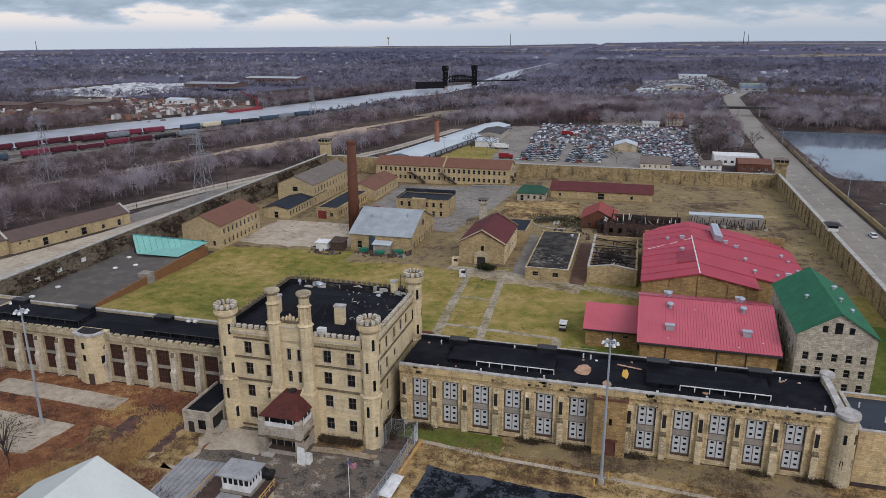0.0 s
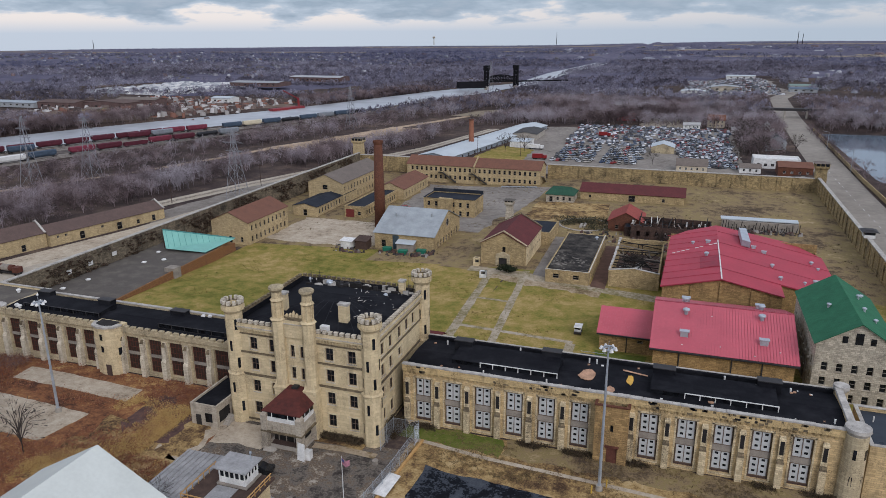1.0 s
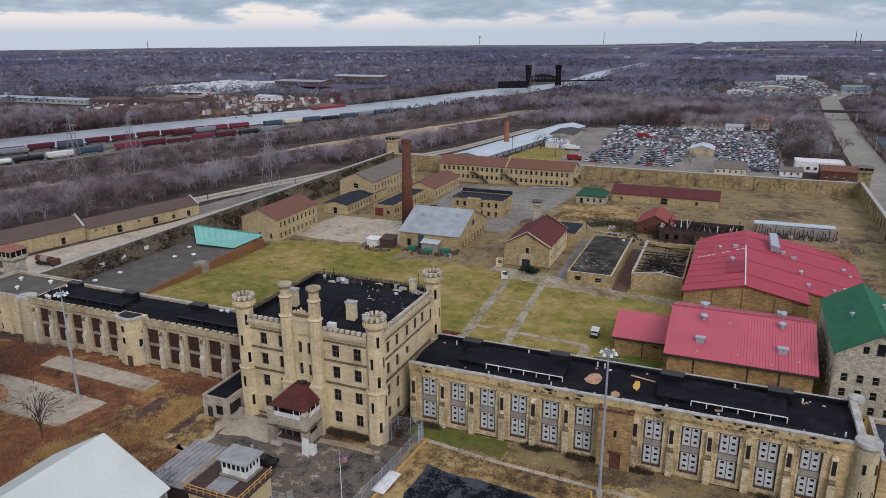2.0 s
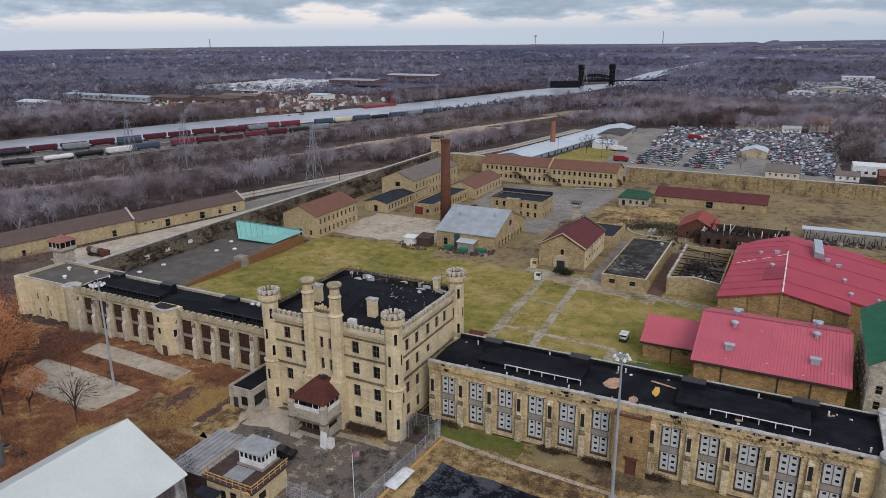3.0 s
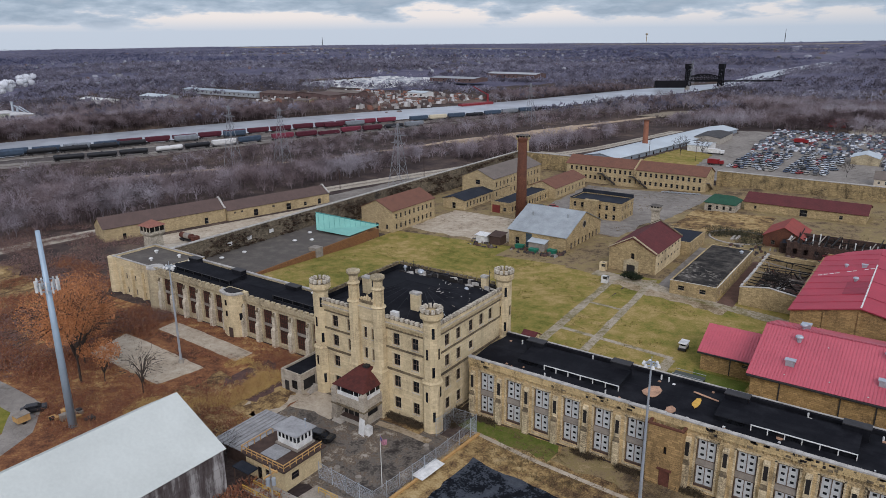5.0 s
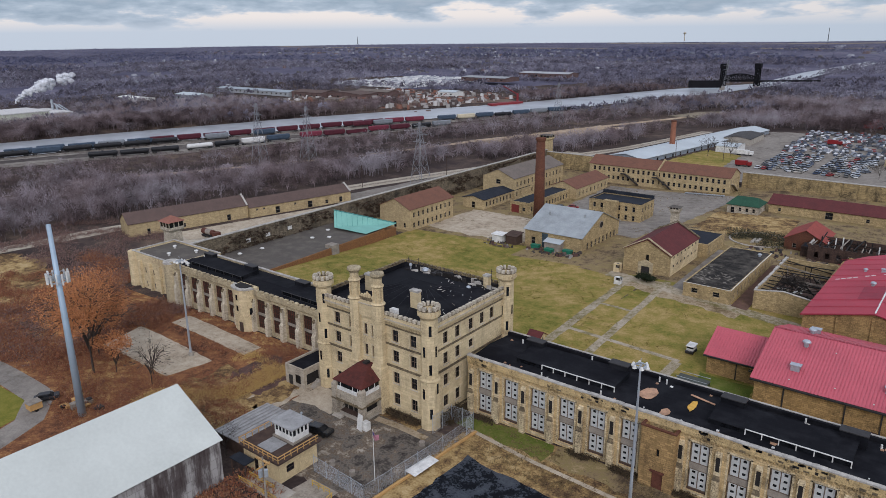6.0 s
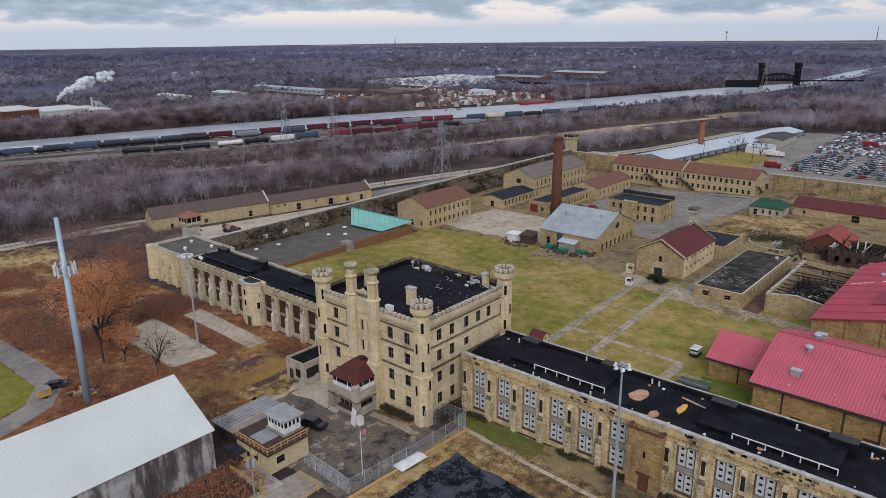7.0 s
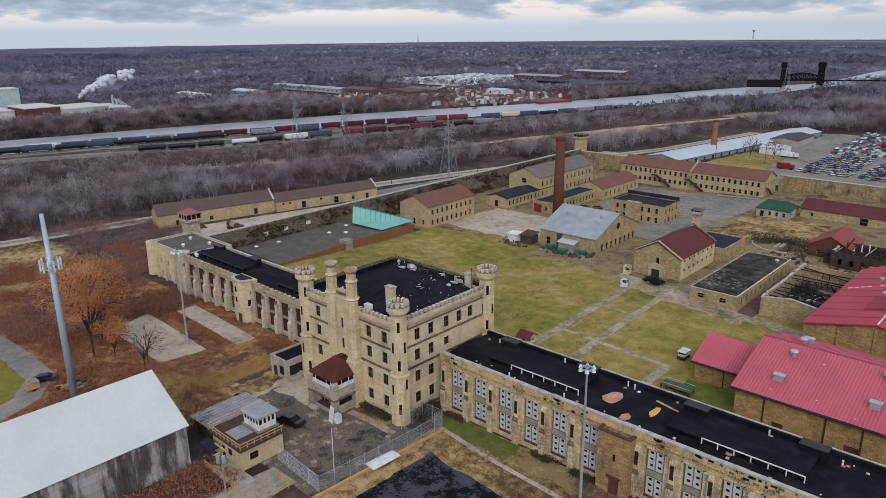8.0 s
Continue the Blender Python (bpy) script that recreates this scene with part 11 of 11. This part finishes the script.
# ---------- brush, tufts and creeper ----------
def tufts(name, P, H, leaves, size, material, label, category, seed, spread=0.8, up=1.0):
    """Small clumps of loose blades or leaves at the points P, joined."""
    r = np.random.default_rng(seed)
    n = len(P)
    k_ = leaves
    base = np.repeat(P, k_, axis=0)
    hh = np.repeat(H, k_)
    m_ = n * k_
    off = np.column_stack([r.normal(0, spread * 0.45, m_), r.normal(0, spread * 0.45, m_), r.uniform(0.0, 0.75, m_)]) * hh[:, None]
    c = base + off
    d = np.column_stack([r.normal(0, 0.6, m_), r.normal(0, 0.6, m_), up * np.abs(r.normal(0.7, 0.4, m_))])
    d = d / np.linalg.norm(d, axis=1)[:, None] * (size * r.uniform(0.6, 1.5, m_))[:, None]
    s = r.normal(0, 1, (m_, 3))
    s = s / np.linalg.norm(s, axis=1)[:, None] * (size * 0.32)
    V = np.stack([c - s, c + s, c + d], 1).reshape(-1, 3)
    return tri_mesh(name, V, np.arange(m_ * 3).reshape(-1, 3), material, label, category)


SLABS = [(-124.5, 80, -92, 92.5), (-120.5, 96, -88.5, 103)]


def scrub_ok(x, y, r):
    o = np.ones(x.shape, bool)
    for a, b, c, d in SLABS:
        o &= ~((x > a) & (x < c) & (y > b) & (y < d))
    o &= line_dist(x, y, [(-91, 20), (-94.5, 47), (-98.5, 56), (-106, 61.2), (-128, 61.4), (-165, 60.5)]) > 3.4
    o &= ~((x > -77.5) & (x < -54) & (y < 68))
    o &= ~((x > -66) & (y > 70))
    o &= ~((x > -75) & (y > 82) & (x < -60))
    o &= ~((x > -131) & (y > 105.2))
    o &= ~((x < -90) & (y < 59.5))
    return o & (patchy(x, y, 6.5) + 0.35 * r.normal(size=x.shape) > -0.15)


Pb = field(16000, 51, -200, -66, 56, 106, scrub_ok)
tufts("brush", Pb[:5600], np.random.default_rng(52).uniform(0.4, 1.7, len(Pb[:5600])), 36, 0.24, BRUSHLEAF, "red-brown winter brush and brambles", "brush", 53, 1.2)
Pb3 = field(5000, 81, -54.6, -45.0, 40, 70, lambda x, y, r: (x < -53 + 8 * (patchy(x, y, 3.0) > 0.0)) | (y < 66))
tufts("brush", Pb3[:650], np.random.default_rng(82).uniform(0.3, 1.2, len(Pb3[:650])), 26, 0.36, BRUSHLEAF, "red-brown brush between barn and booth", "brush", 83, 1.2)
Pb2 = field(5000, 54, -205, -118, 56, 122, lambda x, y, r: scrub_ok(x, y, r) & ((y < 104) | (x < -160)) & (patchy(x, y, 11.0) > -0.1))
tufts("brush", Pb2[:900], np.random.default_rng(55).uniform(1.4, 3.4, len(Pb2[:900])), 80, 0.36, BRUSHLEAF, "tall red-brown thicket beside the wing", "thicket", 56, 1.0)
MAUVEBRUSH = speckled("mauve_brown_thicket", [(0.10, 0.062, 0.055), (0.19, 0.125, 0.115), (0.27, 0.19, 0.17), (0.22, 0.12, 0.09), (0.34, 0.25, 0.21)], 0.95, 0.1)
Pb4 = field(12000, 84, -260, -122, 62, 150, lambda x, y, r: scrub_ok(x, y, r) & ((x < -160) | (y < 106)) & ~((x < -166) & (y < 104) & (y > 66) & (patchy(x, y, 14.0) > -0.5)) & (line_dist(x, y, [(-192, 146), (-190, 158)]) > 9) & ~((x > -161) & (y > 120)))
tufts("brush", Pb4[:2600], np.random.default_rng(85).uniform(0.8, 2.6, len(Pb4[:2600])), 36, 0.36, MAUVEBRUSH, "mauve-brown leafless thicket below the wing", "thicket", 86, 1.1)
Pt = field(14000, 57, -90, -66, 66, 98, lambda x, y, r: scrub_ok(x, y, r) & (patchy(x, y, 5.5) + 0.25 * r.normal(size=x.shape) > 0.22))
tufts("straw_tufts", Pt[:2600], np.random.default_rng(58).uniform(0.4, 1.2, len(Pt[:2600])), 64, 0.2, STRAWLEAF, "straw-coloured grass tufts among the brush", "grass", 59, 1.1)
Pu = field(9000, 60, -31, 40, 94.5, 106, lambda x, y, r: (y > 95.2 - (x + 30) * 0.03) & (patchy(x, y, 3.1) + 0.4 * r.normal(size=x.shape) > 0.15))
tufts("straw_tufts", Pu[:1500], np.random.default_rng(61).uniform(0.15, 0.4, len(Pu[:1500])), 16, 0.22, YARDWEED0, "dry grass tufts along the cell house", "grass", 62, 1.6)
Pw = field(5000, 63, -36, 33, 104.9, 106.0, lambda x, y, r: patchy(x, y, 2.3) > 0.1)
tufts("weeds", Pw[:420], np.random.default_rng(64).uniform(0.3, 1.0, len(Pw[:420])), 26, 0.26, DARKWEED, "dead weeds at the foot of the wall", "weeds", 65, 1.0)
Pl = field(8000, 66, -131, 60, 124, 200, lambda x, y, r: patchy(x, y, 5.0) > 0.25)
tufts("lawn_tufts", Pl[:2600], np.random.default_rng(67).uniform(0.1, 0.25, len(Pl[:2600])), 10, 0.3, speckled("lawn_blades", [(0.16, 0.14, 0.04), (0.24, 0.19, 0.06), (0.19, 0.165, 0.045)], 0.95, 0.1), "uneven tufts in the yard lawn", "grass", 68, 3.5)
YARDWEED = speckled("dull_dry_weeds", [(0.10, 0.08, 0.05), (0.2, 0.15, 0.08), (0.26, 0.2, 0.11)], 0.95, 0.1)
Py = field(9000, 69, -130, 58, 200, 340, lambda x, y, r: patchy(x, y, 6.0) > 0.3)
tufts("yard_weeds", Py[:1800], np.random.default_rng(70).uniform(0.1, 0.35, len(Py[:1800])), 14, 0.3, YARDWEED, "dry weeds across the bare yard", "weeds", 71, 2.5)
rw_ = np.random.default_rng(72)
yy = rw_.uniform(126, 340, 2600)
Pc = np.column_stack([np.full(2600, -156.4), yy, rw_.uniform(-3.5, 4.6, 2600) - 0.2])
Pc = Pc[patchy(Pc[:, 1] * 3.0, Pc[:, 2] * 8.0, 14.0) > -0.05]
tufts("creeper", Pc, rw_.uniform(0.3, 0.7, len(Pc)), 14, 0.55, CREEPER, "dead creeper hanging on the west wall", "creeper", 73, 1.2, 0.2)
Pv = np.column_stack([rw_.uniform(-38.9, -36.5, 160), rw_.uniform(100.5, 106.2, 160), np.zeros(160)])
tufts("dead_shrubs", Pv, rw_.uniform(0.6, 2.2, 160), 34, 0.3, DARKWEED, "dark dead shrubs in the castle's corner", "shrubs", 75, 0.8)
Pz = np.column_stack([rw_.uniform(-48.5, -41, 130), rw_.uniform(96.6, 97.6, 130), np.zeros(130)])
tufts("dead_shrubs", Pz, rw_.uniform(0.5, 1.6, 130), 30, 0.28, DARKWEED, "dead shrubs along the castle's foot", "shrubs", 76, 0.7)

# ---------- scattered debris round the burnt shops and the powerhouse ----------
DEBRISCOLS = [(0.02, 0.018, 0.017), (0.05, 0.04, 0.035), (0.12, 0.09, 0.07), (0.03, 0.026, 0.024), (0.28, 0.26, 0.23), (0.08, 0.04, 0.03)]
for k, (x0, y0, x1, y1, n) in enumerate(((-11, 229, 3, 243, 130), (3, 231, 24, 243, 110), (18, 244, 30, 264, 90), (20, 262.5, 47, 267.5, 130), (-88, 206, -68, 212.5, 70), (-30, 236, -12, 250, 40), (-104, 206, -92, 213, 40))):
    junk("debris", x0, y0, x1, y1, n, DEBRISCOLS, "charred debris and rubbish lying in the yard", (0.4, 2.0), (0.15, 0.9), 120 + k, "debris")
